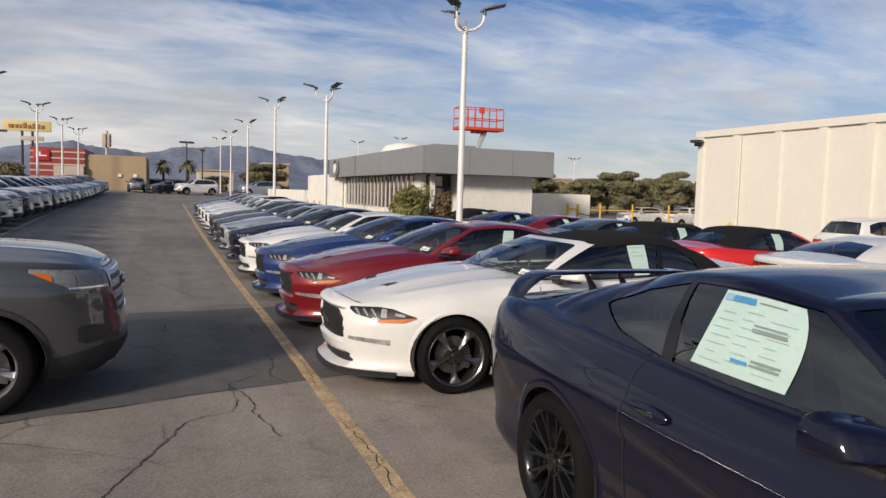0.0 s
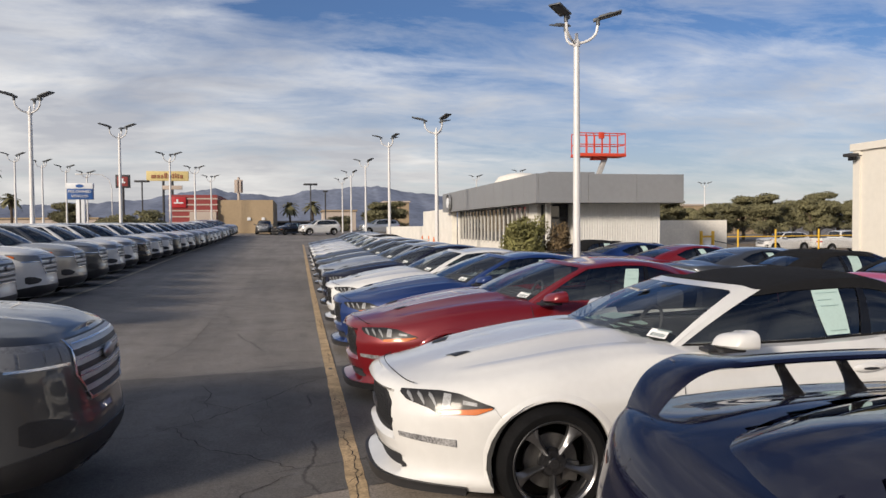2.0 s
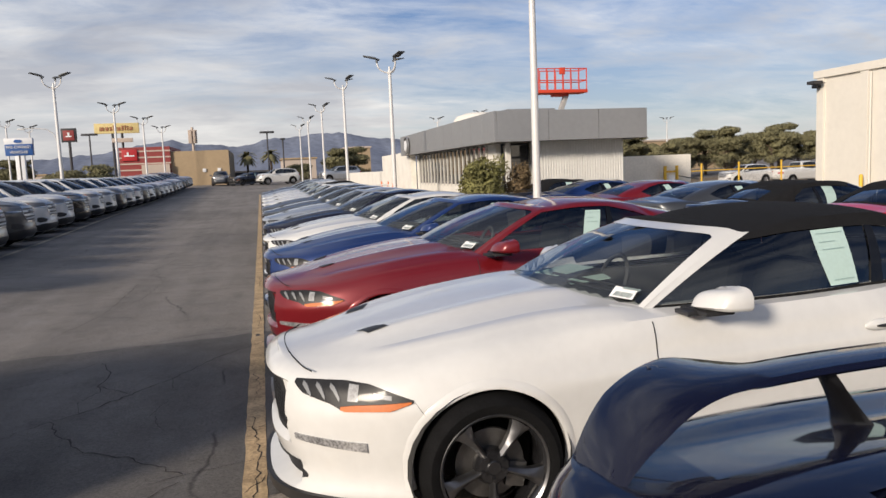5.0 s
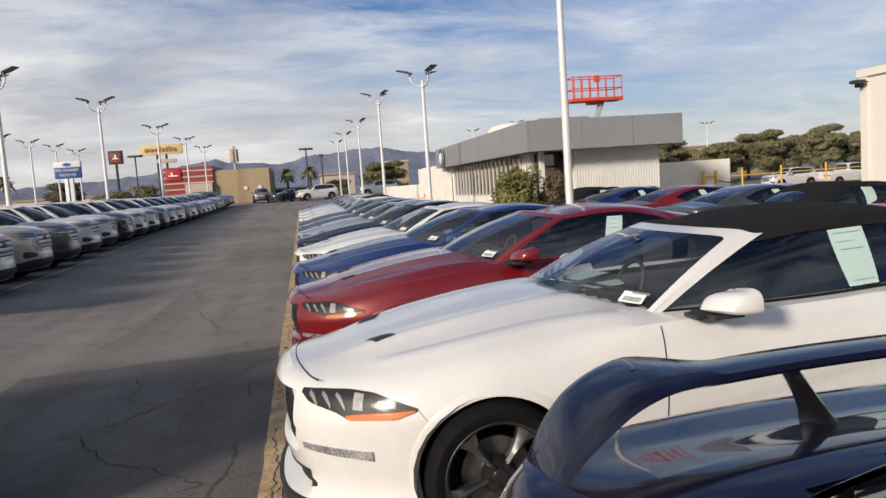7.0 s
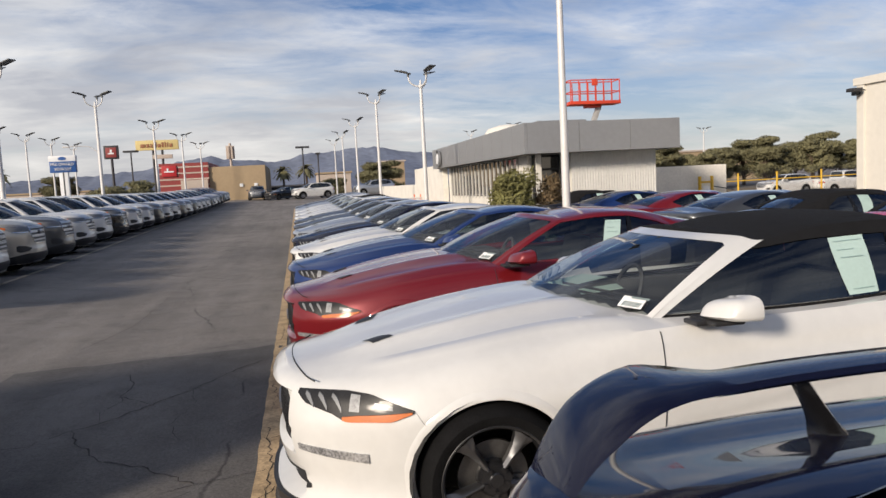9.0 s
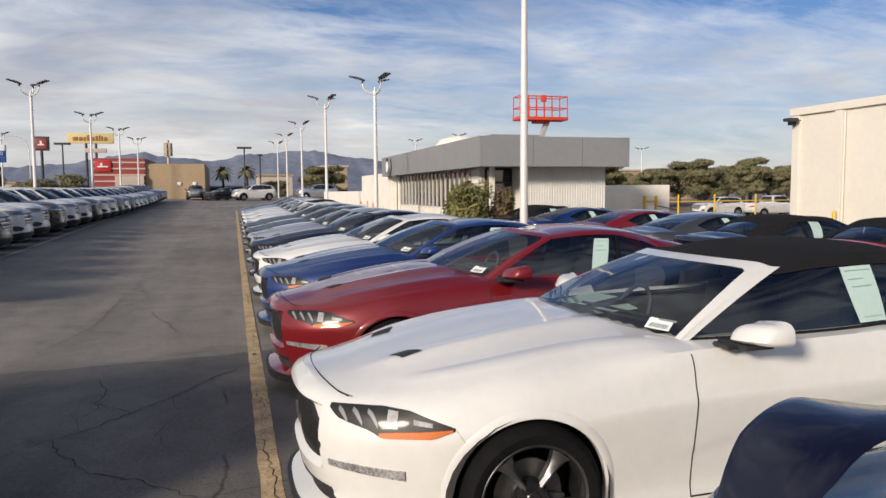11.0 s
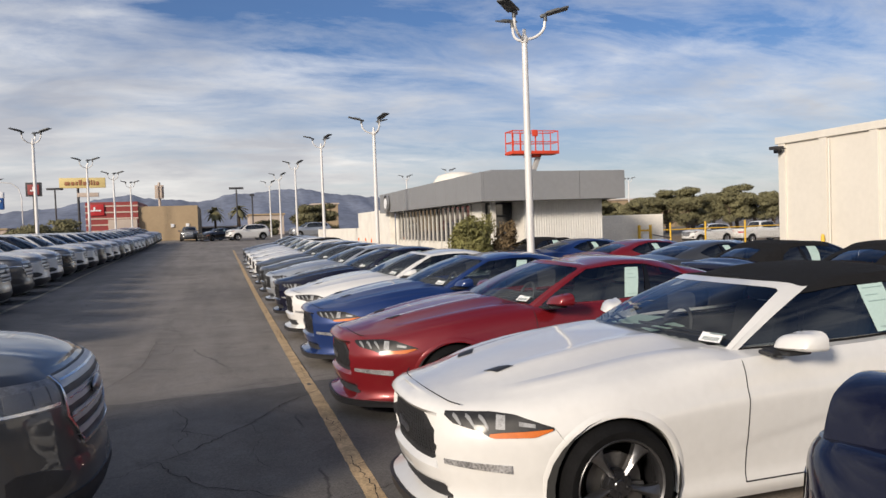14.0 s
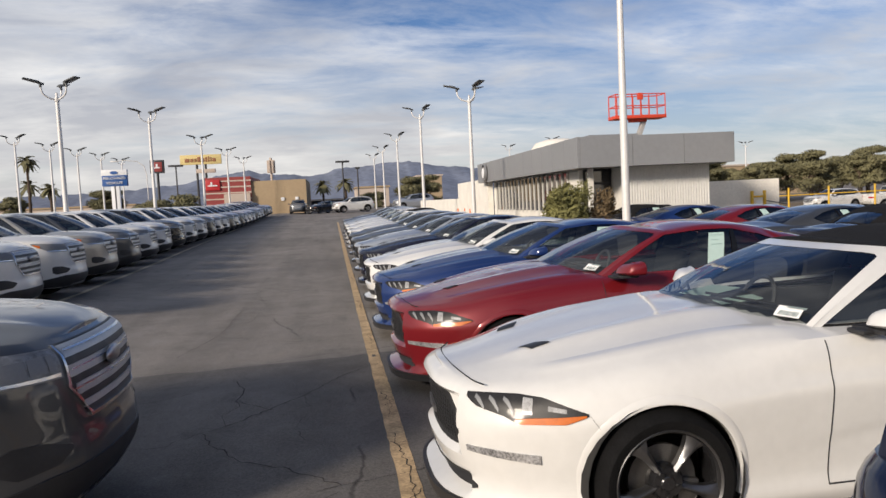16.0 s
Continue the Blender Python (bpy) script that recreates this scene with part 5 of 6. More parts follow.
def crack(pts, w, seed):
    r = random.Random(seed)
    fine = []
    for a, b in zip(pts, pts[1:]):
        n = max(2, int(math.dist(a, b) / 0.06))
        for k in range(n):
            fine.append((a[0] + (b[0] - a[0]) * k / n + r.uniform(-.018, .018), a[1] + (b[1] - a[1]) * k / n + r.uniform(-.018, .018)))
    fine.append(pts[-1])
    vs = []
    for k, p in enumerate(fine):
        q = fine[min(k + 1, len(fine) - 1)]
        o = fine[max(k - 1, 0)]
        dx, dy = q[0] - o[0], q[1] - o[1]
        d = math.hypot(dx, dy) or 1
        ww = 0.42 * w * r.uniform(0.3, 1.2) * (0.3 if k in (0, len(fine) - 1) else 1)
        vs.append((cbm.verts.new((p[0] - dy / d * ww, p[1] + dx / d * ww, 0.0105 + gz(p[1], p[0]))), cbm.verts.new((p[0] + dy / d * ww, p[1] - dx / d * ww, 0.0105 + gz(p[1], p[0])))))
    for a, b in zip(vs, vs[1:]):
        cbm.faces.new((a[0], a[1], b[1], b[0]))


cbm = bmesh.new()
crack([(-1.44, 8.61), (-1.28, 8.72), (-0.98, 9.11), (-0.70, 9.50), (-0.36, 10.14), (0.1, 10.7)], 0.015, 1)
crack([(-1.43, 10.38), (-1.25, 9.79), (-1.29, 9.47), (-0.98, 9.11)], 0.012, 2)
crack([(-1.44, 8.61), (-1.30, 8.26), (-1.04, 7.86), (-0.74, 7.64), (-0.40, 7.28)], 0.015, 11)
crack([(-2.3, 8.2), (-1.89, 8.33), (-1.68, 8.34), (-1.44, 8.61)], 0.009, 12)
crack([(-2.01, 16.3), (-1.99, 13.33), (-2.27, 11.82)], 0.010, 13)
crack([(-4.2, 16.3), (-2.7, 15.72), (-1.86, 15.41), (-0.31, 14.06)], 0.009, 14)
crack([(-1.28, 8.72), (-1.36, 9.0), (-1.25, 9.3), (-1.29, 9.47)], 0.007, 15)
crack([(-0.70, 9.50), (-0.62, 9.0), (-0.74, 8.5), (-0.60, 8.1)], 0.006, 16)
crack([(-2.4, 9.6), (-1.9, 9.75), (-1.43, 10.38)], 0.006, 17)
crack([(-5.5, 10.5), (-3.6, 10.75), (-2.08, 11.0), (-1.2, 11.05), (-0.68, 11.3), (-0.1, 11.4), (0.3, 11.5)], 0.010, 3)
crack([(-0.4, 7.2), (-0.76, 6.8), (-0.72, 6.3), (-0.78, 6.0), (-1.12, 5.85), (-1.3, 5.3), (-1.52, 4.76), (-1.7, 4.2)], 0.012, 4)
crack([(-0.76, 6.8), (-0.6, 6.3), (-0.62, 5.9), (-0.5, 5.3)], 0.014, 5)
crack([(-0.6, 7.2), (-0.1, 7.35), (0.4, 7.5), (0.9, 7.7)], 0.008, 6)
crack([(0.15, 6.2), (0.9, 5.6), (1.3, 5.2)], 0.006, 7)
crack([(-3.8, 14.0), (-2.2, 14.4), (-1.4, 14.2), (-0.4, 14.6)], 0.007, 8)
crack([(-1.7, 14.3), (-1.6, 16.2), (-2.0, 18.4), (-1.7, 20.5)], 0.007, 9)
crack([(-5.2, 18.0), (-3.4, 18.5), (-0.8, 18.2), (0.2, 18.3)], 0.008, 10)
solid("asphalt_cracks", cbm, M_CRACK, "dark irregular cracks in the asphalt", kind="stuff")


def painted_line(x0, x1, y0, y1, name, mat, label, seed, worn, drift=0.0):
    r = random.Random(seed)
    bm = bmesh.new()
    n = int((y1 - y0) / 0.12)
    prev = None
    for k in range(n + 1):
        y = y0 + (y1 - y0) * k / n
        e = 0.005
        row = [bm.verts.new((x + drift * (y - 18.6) + r.uniform(-e, e), y, gz(y, x + drift * (y - 18.6)) + 0.0085)) for x in (x0, x0 + (x1 - x0) * .33, x0 + (x1 - x0) * .66, x1)]
        if prev:
            for j in range(3):
                if r.random() > worn:
                    bm.faces.new((prev[j], prev[j + 1], row[j + 1], row[j]))
        prev = row
    for v in [v for v in bm.verts if not v.link_faces]:
        bm.verts.remove(v)
    solid(name, bm, mat, label, kind="structure")


painted_line(-0.06, 0.07, -14, 62, "lane_line_1", M_YELLOW, "worn yellow painted line along the parking row", 1, 0.004)
painted_line(-5.56, -5.44, -10, 62, "lane_line_2", M_OLDLINE, "faded pale painted line in front of the parked suvs", 2, 0.03, -0.040)
cbm = bmesh.new()
for k, (ya, yb) in enumerate([(4.2, 5.6), (6.6, 8.2), (8.6, 9.4), (11.5, 12.6), (15.0, 16.2), (19.0, 20.5)]):
    crack([(0.0, ya), (0.03, (ya + yb) / 2), (-0.02, yb)], 0.010, 30 + k)
    crack([(-0.05, ya + .3), (0.04, ya + .42), (0.06, ya + .5)], 0.008, 40 + k)
    crack([(-0.05, yb - .2), (0.0, yb - .26), (0.07, yb - .2)], 0.008, 50 + k)
solid("line_cracks", cbm, M_CRACK, "alligator cracks through the yellow line", kind="stuff")

# ---------- building ----------
BX, BY, BH = 7.75, 26.3, 3.55
EX, EY = 13.36, 43.0


def base_z(y):
    return gz(y) - 0.05


bld = thing("office_building", Matrix.Identity(4), "low pale office with grey metal fascia and slatted windows", "building")
bm = bmesh.new()
W0 = BX + 0.75
S0 = BY + 1.0
box(bm, W0 + 1.25, S0, -0.4, EX - 0.5, EY - 0.6, BH - 0.35)
box(bm, W0, S0 + 1.1, -0.4, W0 + 1.25, EY - 0.6, BH - 0.35)
box(bm, W0, S0 + 0.02, -0.4, W0 + 0.16, S0 + 0.18, BH - 0.9)
part("wall", bm, M_BLOCK, bld, "pale painted wall", smooth=False)
bm = bmesh.new()
box(bm, BX + 0.12, BY + 0.12, BH - 1.0, EX - 0.12, EY - 0.12, BH - 0.9)
part("soffit", bm, M_SOFFIT, bld, smooth=False)
bm = bmesh.new()
box(bm, BX + 0.1, BY + 0.1, BH - 0.30, EX - 0.1, EY - 0.1, BH - 0.22)
part("roof", bm, M_SOFFIT, bld, "flat roof behind the fascia", smooth=False)
n = 12
for k in range(n):
    bm = bmesh.new()
    y0, y1 = BY + (EY - BY) * k / n + 0.006, BY + (EY - BY) * (k + 1) / n - 0.006
    box(bm, BX, y0, BH - 1.02, BX + 0.1, y1, BH, 0.006)
    part("fascia_panel", bm, M_FASCIA, bld, smooth=False)
for k in range(3):
    bm = bmesh.new()
    x0, x1 = BX + 0.1 + (EX - BX - 0.1) * k / 3 + 0.006, BX + 0.1 + (EX - BX - 0.1) * (k + 1) / 3 - 0.006
    box(bm, x0, BY, BH - 1.02, x1, BY + 0.1, BH, 0.006)
    part("fascia_panel", bm, M_FASCIA, bld, smooth=False)
bm = bmesh.new()
box(bm, EX - 0.1, BY + 0.1, BH - 1.02, EX, EY, BH)
box(bm, BX + 0.1, EY - 0.1, BH - 1.02, EX - 0.1, EY, BH)
part("fascia_back", bm, M_FASCIA, bld, smooth=False)
# corrugated siding on the south wall
bm = bmesh.new()
prev = None
k = 0
xx = W0 + 1.25
while xx < EX - 0.5:
    for dx, dy in ((0, -0.012), (0.035, -0.012), (0.05, -0.022), (0.085, -0.022)):
        row = [bm.verts.new((xx + dx, S0 + dy, z)) for z in (0.0, 2.55)]
        if prev:
            bm.faces.new((prev[0], row[0], row[1], prev[1]))
        prev = row
    xx += 0.10
part("corrugated_siding", bm, M_SIDING, bld, "vertical ribbed pale metal siding", smooth=False)
# west windows with upright fins
wy0, wy1 = BY + 3.2, EY - 1.5
bm = bmesh.new()
box(bm, W0 - 0.03, wy0, 1.05, W0 - 0.004, wy1, 2.5)
part("window_band", bm, M_DARKGLASS, bld, "dark window band", smooth=False)
nf = 18
for k in range(nf + 1):
    bm = bmesh.new()
    y = wy0 + (wy1 - wy0) * k / nf
    box(bm, W0 - 0.075, y - 0.055, 0.95 if k % 6 else 0.0, W0 - 0.03, y + 0.055, 2.54, 0.008)
    part("window_fin", bm, M_MULLION, bld, smooth=False)
bm = bmesh.new()
for k in range(40):
    y = wy0 + (wy1 - wy0) * k / 40
    box(bm, W0 - 0.05, y + 0.03, 0.0, W0 - 0.004, y + (wy1 - wy0) / 40 - 0.03, 1.0)
part("wall_boards", bm, M_BLOCK, bld, "pale vertical boards below the windows", smooth=False)
SD = S0 + 1.1
for x0, x1, z0, z1, nm in ((W0 + 0.24, W0 + 1.12, 0.0, 1.98, "entrance_door"), (W0 + 0.24, W0 + 1.12, 2.06, 2.46, "transom_pane")):
    bm = bmesh.new()
    box(bm, x0, SD - 0.04, z0, x1, SD - 0.005, z1)
    part(nm, bm, M_DARKGLASS, bld, "dark glazed entrance" if nm == "entrance_door" else "", smooth=False)
bm = bmesh.new()
for z0, z1, a, b in ((1.98, 2.06, W0 + 0.16, W0 + 1.20), (2.46, 2.53, W0 + 0.16, W0 + 1.20), (0.0, 1.98, W0 + 0.16, W0 + 0.24), (0.0, 1.98, W0 + 1.12, W0 + 1.20), (2.06, 2.46, W0 + 0.16, W0 + 0.24), (2.06, 2.46, W0 + 1.12, W0 + 1.20)):
    box(bm, a, SD - 0.07, z0, b, SD - 0.003, z1)
part("door_frame", bm, M_DARKMETAL, bld, smooth=False)
bm = bmesh.new()
lathe(bm, [(0.001, -0.06), (0.40, -0.06), (0.45, -0.04), (0.45, 0.06)], 28)
sgn = part("round_sign", bm, M_FASCIA, bld, "round grey sign disc on the fascia")
sgn.matrix_basis = pose(BX - 0.10, EY - 2.2, BH - 0.55, 0, 0, 90)
bm = bmesh.new()
lathe(bm, [(0.001, 0.09), (0.26, 0.09), (0.28, 0.07), (0.28, 0.05)], 24)
part("sign_face", bm, M_SIGNWHITE, sgn)
bm = bmesh.new()
lathe(bm, [(1.3, BH - 0.3), (1.28, BH + 0.25), (1.05, BH + 0.55), (0.55, BH + 0.70), (0.001, BH + 0.74)], 24, axis='Z')
for v in bm.verts:
    v.co.x, v.co.y = v.co.x * 1.0 + 10.2, v.co.y + 36.0
part("roof_dome", bm, M_BLOCK, bld, "white rounded roof unit")
bm = bmesh.new()
box(bm, 9.0, 28.6, BH - 0.25, 10.9, 30.2, BH + 0.24, 0.02)
part("roof_unit", bm, M_FASCIA, bld, smooth=False)

# white yard walls beside and behind the building
bm = bmesh.new()
box(bm, EX - 0.4, 31.2, -0.4, 18.2, 31.45, 1.92, 0.01)
solid("wall_yard", bm, M_BLOCK, "pale painted yard wall beside the office", "wall", kind="structure")
bm = bmesh.new()
box(bm, BX + 0.4, EY - 0.58, -0.1, BX + 0.7, 52, 2.75, 0.01)
box(bm, BX + 0.45, 52.01, -0.1, BX + 0.7, 74, 1.75, 0.01)
solid("wall_north", bm, M_BLOCK, "long white wall running on from the office", "wall", kind="structure")
bm = bmesh.new()
box(bm, EX - 0.4, 44.0, 0, 19.2, 48, 2.35)
solid("shed", bm, M_TAN, "low tan outbuilding behind the yard wall", "building")

# ---------- warehouse ----------
ware = thing("warehouse", Matrix.Identity(4), "large cream tilt-up warehouse with shallow pilasters and a parapet", "building")
WX, WY, WH = 23.9, 30.35, 5.25
bm = bmesh.new()
box(bm, WX, -40, -1.6, WX + 26, WY, WH - 0.32)
part("wall", bm, M_STUCCO, ware, smooth=False)
bm = bmesh.new()
box(bm, WX - 0.14, -40, WH - 0.32, WX + 26, WY + 0.14, WH, 0.02)
part("parapet", bm, M_STUCCO, ware, smooth=False)
for k, y in enumerate([WY - 0.22, 27.75, 25.2, 22.85, 20.7, 18.3, 15.9, 13.5, 11.1, 8.7, 6.3, 3.9, 1.5, -0.9, -3.3]):
    bm = bmesh.new()
    box(bm, WX - 0.10, y - 0.2, -0.5, WX + 0.02, y + 0.2, WH - 0.325, 0.012)
    part("pilaster", bm, M_STUCCO, ware, smooth=False)
bm = bmesh.new()
rod(bm, (WX - 0.16, 27.35, 0), (WX - 0.16, 27.35, 4.85), 0.045, 10)
part("downpipe", bm, M_STUCCO, ware)
for y, z in ((WY - 0.4, WH - 0.55),):
    bm = bmesh.new()
    rod(bm, (WX, y, z), (WX - 0.35, y, z + 0.05), 0.03, 8)
    box(bm, WX - 0.75, y - 0.22, z - 0.05, WX - 0.3, y + 0.22, z + 0.09, 0.02, None)
    box(bm, WX - 0.30, y + 0.15, z - 0.18, WX - 0.05, y + 0.45, z - 0.02, 0.02, None)
    part("wall_floodlight", bm, M_DARKMETAL, ware, "dark floodlight under the parapet")
for y in (27.55, 13.0):
    bm = bmesh.new()
    lathe(bm, [(0.001, 0), (0.075, 0), (0.075, 1.15), (0.055, 1.21), (0.001, 1.23)], 16, axis='Z')
    ob = solid("bollard", bm, M_YPIPE, "yellow steel bollard against the warehouse wall", "bollard", "bollards", smooth=True)
    ob.location = (WX - 0.35, y, gz(y, WX - 0.35))

# ---------- lamp posts ----------
def lamp_post(h, arms):
    top = thing("lamp_post", Matrix.Identity(4), "tall white lamp post with dark flat lamp heads on curved arms", "lamp post", "lamp posts of the lot")
    bm = bmesh.new()
    lathe(bm, [(0.001, 0), (0.28, 0), (0.28, 0.55), (0.26, 0.6), (0.001, 0.6)], 20, axis='Z')
    part("concrete_base", bm, M_STUCCO, top)
    bm = bmesh.new()
    lathe(bm, [(0.10, 0.5), (0.09, h * 0.5), (0.07, h), (0.001, h + 0.02)], 14, axis='Z')
    shaft = part("shaft", bm, M_POLE, top)
    bm = bmesh.new()
    lathe(bm, [(0.085, h - 0.18), (0.095, h - 0.16), (0.095, h - 0.05), (0.05, h - 0.02), (0.04, h + 0.16), (0.001, h + 0.17)], 14, axis='Z')
    part("cap", bm, M_POLE, shaft)
    for ang, head in arms:
        q = Matrix.Rotation(radians(ang), 4, 'Z')
        bm = bmesh.new()
        pts = []
        for k in range(9):
            t = k / 8
            pts.append(q @ Vector((0.52 * math.sin(t * math.pi / 2), 0, h - 0.10 + 0.36 * (1 - math.cos(t * math.pi / 2)))))
        pts.append(q @ Vector((0.54, 0, h + 0.42)))
        tube(bm, pts, 0.035, 8)
        arm = part("arm", bm, M_POLE, top)
        bm = bmesh.new()
        tilt = q @ pose(0.54, 0, h + 0.50, 0, -14, 0)
        box(bm, 0.0, -0.165, -0.022, 0.60, 0.165, 0.022, 0.018, tilt)
        box(bm, 0.04, -0.12, 0.018, 0.36, 0.12, 0.05, 0.012, tilt)
        box(bm, -0.13, -0.055, -0.05, 0.03, 0.055, 0.03, 0.015, tilt)
        rod(bm, q @ Vector((0.54, 0, h + 0.34)), q @ Vector((0.54, 0, h + 0.50)), 0.05, 10)
        part("lamp_head", bm, M_LAMPHEAD, arm)
    return top


ARMS = ((0, 1), (120, 1), (240, 1))
proto = lamp_post(6.58, ARMS)
proto.matrix_world = pose(6.68, 19.8, gz(19.8, 6.7), 0, 0, -20)
tallp = lamp_post(7.3, ARMS)
tallp.matrix_world = pose(5.7, 51.2, -0.05, 0, 0, 55)
short2 = copy_thing(proto, pose(5.95, 35.3, -0.45, 0, 0, 50))
for x, y, z in ((5.75, 69.3, 0.0), (5.5, 84.5, 0.1), (5.35, 98.5, 0.2), (-10.4, 47.0, -0.25), (-10.5, 64.4, -0.1), (-10.4, 78.2, -0.05), (-10.4, 92.0, 0.0), (-24.1, 63.5, 0.3), (-24.0, 70.3, 0.3), (-24.0, 77.1, 0.35), (-23.9, 84, 0.4), (-24, 92, 0.4), (30, 100, 1.6), (23.8, 100, 0.8), (58.3, 100, 0.0)):
    copy_thing(tallp, pose(x, y, z, 0, 0, 90 if x < 0 else 60))
copy_thing(proto, pose(-10.6, 33.3, -0.2, 0, 0, 90))
copy_thing(proto, pose(-10.6, 16.8, 0.0, 0, 0, 90))


# ---------- shrubs and trees ----------
def leaf_cloud(bm, centre, radii, count, size, rng, shell=0.55):
    for _ in range(count):
        d = Vector((rng.gauss(0, 1), rng.gauss(0, 1), rng.gauss(0, 1))).normalized()
        r = shell + (1 - shell) * rng.random() ** 0.6
        bump = 1 + 0.22 * noise.noise(d * 2.3 + Vector(centre))
        p = Vector(centre) + Vector((d.x * radii[0], d.y * radii[1], d.z * radii[2])) * r * bump
        s = size * rng.uniform(0.6, 1.4)
        a = Vector((rng.gauss(0, 1), rng.gauss(0, 1), rng.gauss(0, 1))).normalized()
        b = a.cross(d + Vector((0.1, 0.2, 0.3))).normalized()
        v = [bm.verts.new(p + a * s), bm.verts.new(p + b * s * 0.45), bm.verts.new(p - a * s), bm.verts.new(p - b * s * 0.45)]
        bm.faces.new(v)


def raw_part(name, bm, mat, parent):
    me = bpy.data.meshes.new(name)
    bm.to_mesh(me)
    bm.free()
    me.materials.append(mat)
    ob = new(name, me)
    ob.parent = parent
    return ob


def shrub(loc, r, h, mat, count, label, seed):
    rng = random.Random(seed)
    top = thing("shrub", pose(*loc), label, "shrub")
    bm = bmesh.new()
    for k in range(7):
        a = k * math.tau / 7
        rod(bm, (0.05 * math.cos(a), 0.05 * math.sin(a), 0), (r * 0.5 * math.cos(a), r * 0.5 * math.sin(a), h * 0.6), 0.025, 6, 0.01)
    part("stems", bm, M_BARK, top)
    bm = bmesh.new()
    leaf_cloud(bm, (0, 0, h * 0.52), (r * 0.8, r * 0.8, h * 0.45), count // 2, 0.055, rng, 0.4)
    for k in range(14):
        a, b = rng.uniform(0, math.tau), rng.uniform(0.25, 0.85)
        rr = r * 0.62
        leaf_cloud(bm, (rr * math.cos(a), rr * math.sin(a), h * b), (r * 0.36, r * 0.36, h * 0.18), count // 26, 0.05, rng, 0.3)
    raw_part("foliage", bm, mat, top)
    return top


shrub((6.9, 25.0, -0.1), 0.86, 2.2, M_LEAF, 11000, "round olive-green shrub in front of the office", 2)
shrub((8.1, 25.2, -0.1), 0.48, 2.0, M_LEAF2, 3600, "brownish half-bare shrub beside the office wall", 3)


def pine(seed, h, spread):
    rng = random.Random(seed)
    top = thing("pine_tree", Matrix.Identity(4), "broad dark green pine with an uneven crown behind the yard", "tree", "row of pines")
    bm = bmesh.new()
    tube(bm, [(0, 0, 0), (0.12, 0.05, h * 0.3), (-0.05, 0.1, h * 0.6), (0.1, 0, h * 0.9)], 0.22, 8)
    bf = bmesh.new()
    for k in range(22):
        a = rng.uniform(0, math.tau)
        z = h * rng.uniform(0.34, 1.0)
        rr = spread * rng.uniform(0.15, 0.8) * (1.15 - 0.6 * z / h)
        e = (rr * math.cos(a), rr * math.sin(a), z + 0.3)
        rod(bm, (0, 0, z - 0.6), e, 0.07, 6, 0.03)
        leaf_cloud(bf, e, (spread * rng.uniform(0.22, 0.46), spread * rng.uniform(0.22, 0.46), h * rng.uniform(0.06, 0.13)), 560, 0.13, rng, 0.2)
    part("trunk", bm, M_BARK, top)
    raw_part("crown", bf, M_PINE, top)
    return top


pines = [pine(s, h, w) for s, h, w in ((11, 4.9, 2.7), (12, 5.5, 3.0), (13, 4.4, 2.5))]
spots = [(36.5, 74), (40, 77), (43.5, 75), (47, 78), (50, 74), (53, 77), (56.5, 75), (60, 78), (63.5, 76), (67, 74), (33, 79), (70, 77), (38, 82), (42, 84), (46, 83), (50, 82), (54, 84), (58, 83), (62, 85), (34.5, 84), (66, 82)]
rng = random.Random(8)
for k, (x, y) in enumerate(spots):
    m = pose(x, y, -1.7 + 0.42 * (x - 36) / 10, 0, 0, rng.uniform(0, 360))
    if k < 3:
        pines[k].matrix_world = m
    else:
        copy_thing(pines[k % 3], m)
for x, y, z in ((10.5, 104, -1.0), (13, 106, -0.8), (-31, 108, -1), (-28, 100, -1.2), (-18.5, 84, -2.2), (-20.5, 86, -2.2), (-16.5, 88, -2.4), (6, 112, -2), (-44, 112, 0)):
    copy_thing(pines[int(abs(x)) % 3], pose(x, y, z, 0, 0, rng.uniform(0, 360)))


def palm(loc, h, seed):
    rng = random.Random(seed)
    top = thing("palm_tree", pose(*loc), "fan palm with a thin trunk and drooping fronds", "tree", "palms")
    bm = bmesh.new()
    tube(bm, [(0, 0, 0), (0.1, 0, h * 0.5), (0.05, 0.05, h)], 0.16, 8)
    part("trunk", bm, M_BARK, top)
    bm = bmesh.new()
    for k in range(34):
        a, el = rng.uniform(0, math.tau), rng.uniform(-0.7, 1.1)
        d = Vector((math.cos(a) * math.cos(el), math.sin(a) * math.cos(el), math.sin(el)))
        side = d.cross(Vector((0, 0, 1))).normalized()
        prev = None
        for j in range(6):
            t = j / 5
            p = Vector((0.05, 0.05, h)) + d * 1.5 * t + Vector((0, 0, -0.7 * t * t))
            w = 0.28 * math.sin(math.pi * min(1, t * 0.85 + 0.1))
            row = (bm.verts.new(p - side * w), bm.verts.new(p + Vector((0, 0, 0.05))), bm.verts.new(p + side * w))
            if prev:
                bm.faces.new((prev[0], prev[1], row[1], row[0]))
                bm.faces.new((prev[1], prev[2], row[2], row[1]))
            prev = row
    raw_part("fronds", bm, M_PINE, top)


palm((-37.3, 100, 0.5), 8.6, 1)
palm((-35.2, 101, 0.5), 5.0, 2)
palm((-38.4, 103, 0.5), 5.6, 3)
palm((1.6, 108, 0.6), 4.3, 4)
palm((-1.6, 109, 0.6), 4.1, 5)
palm((-5.5, 116, 0.6), 2.6, 6)

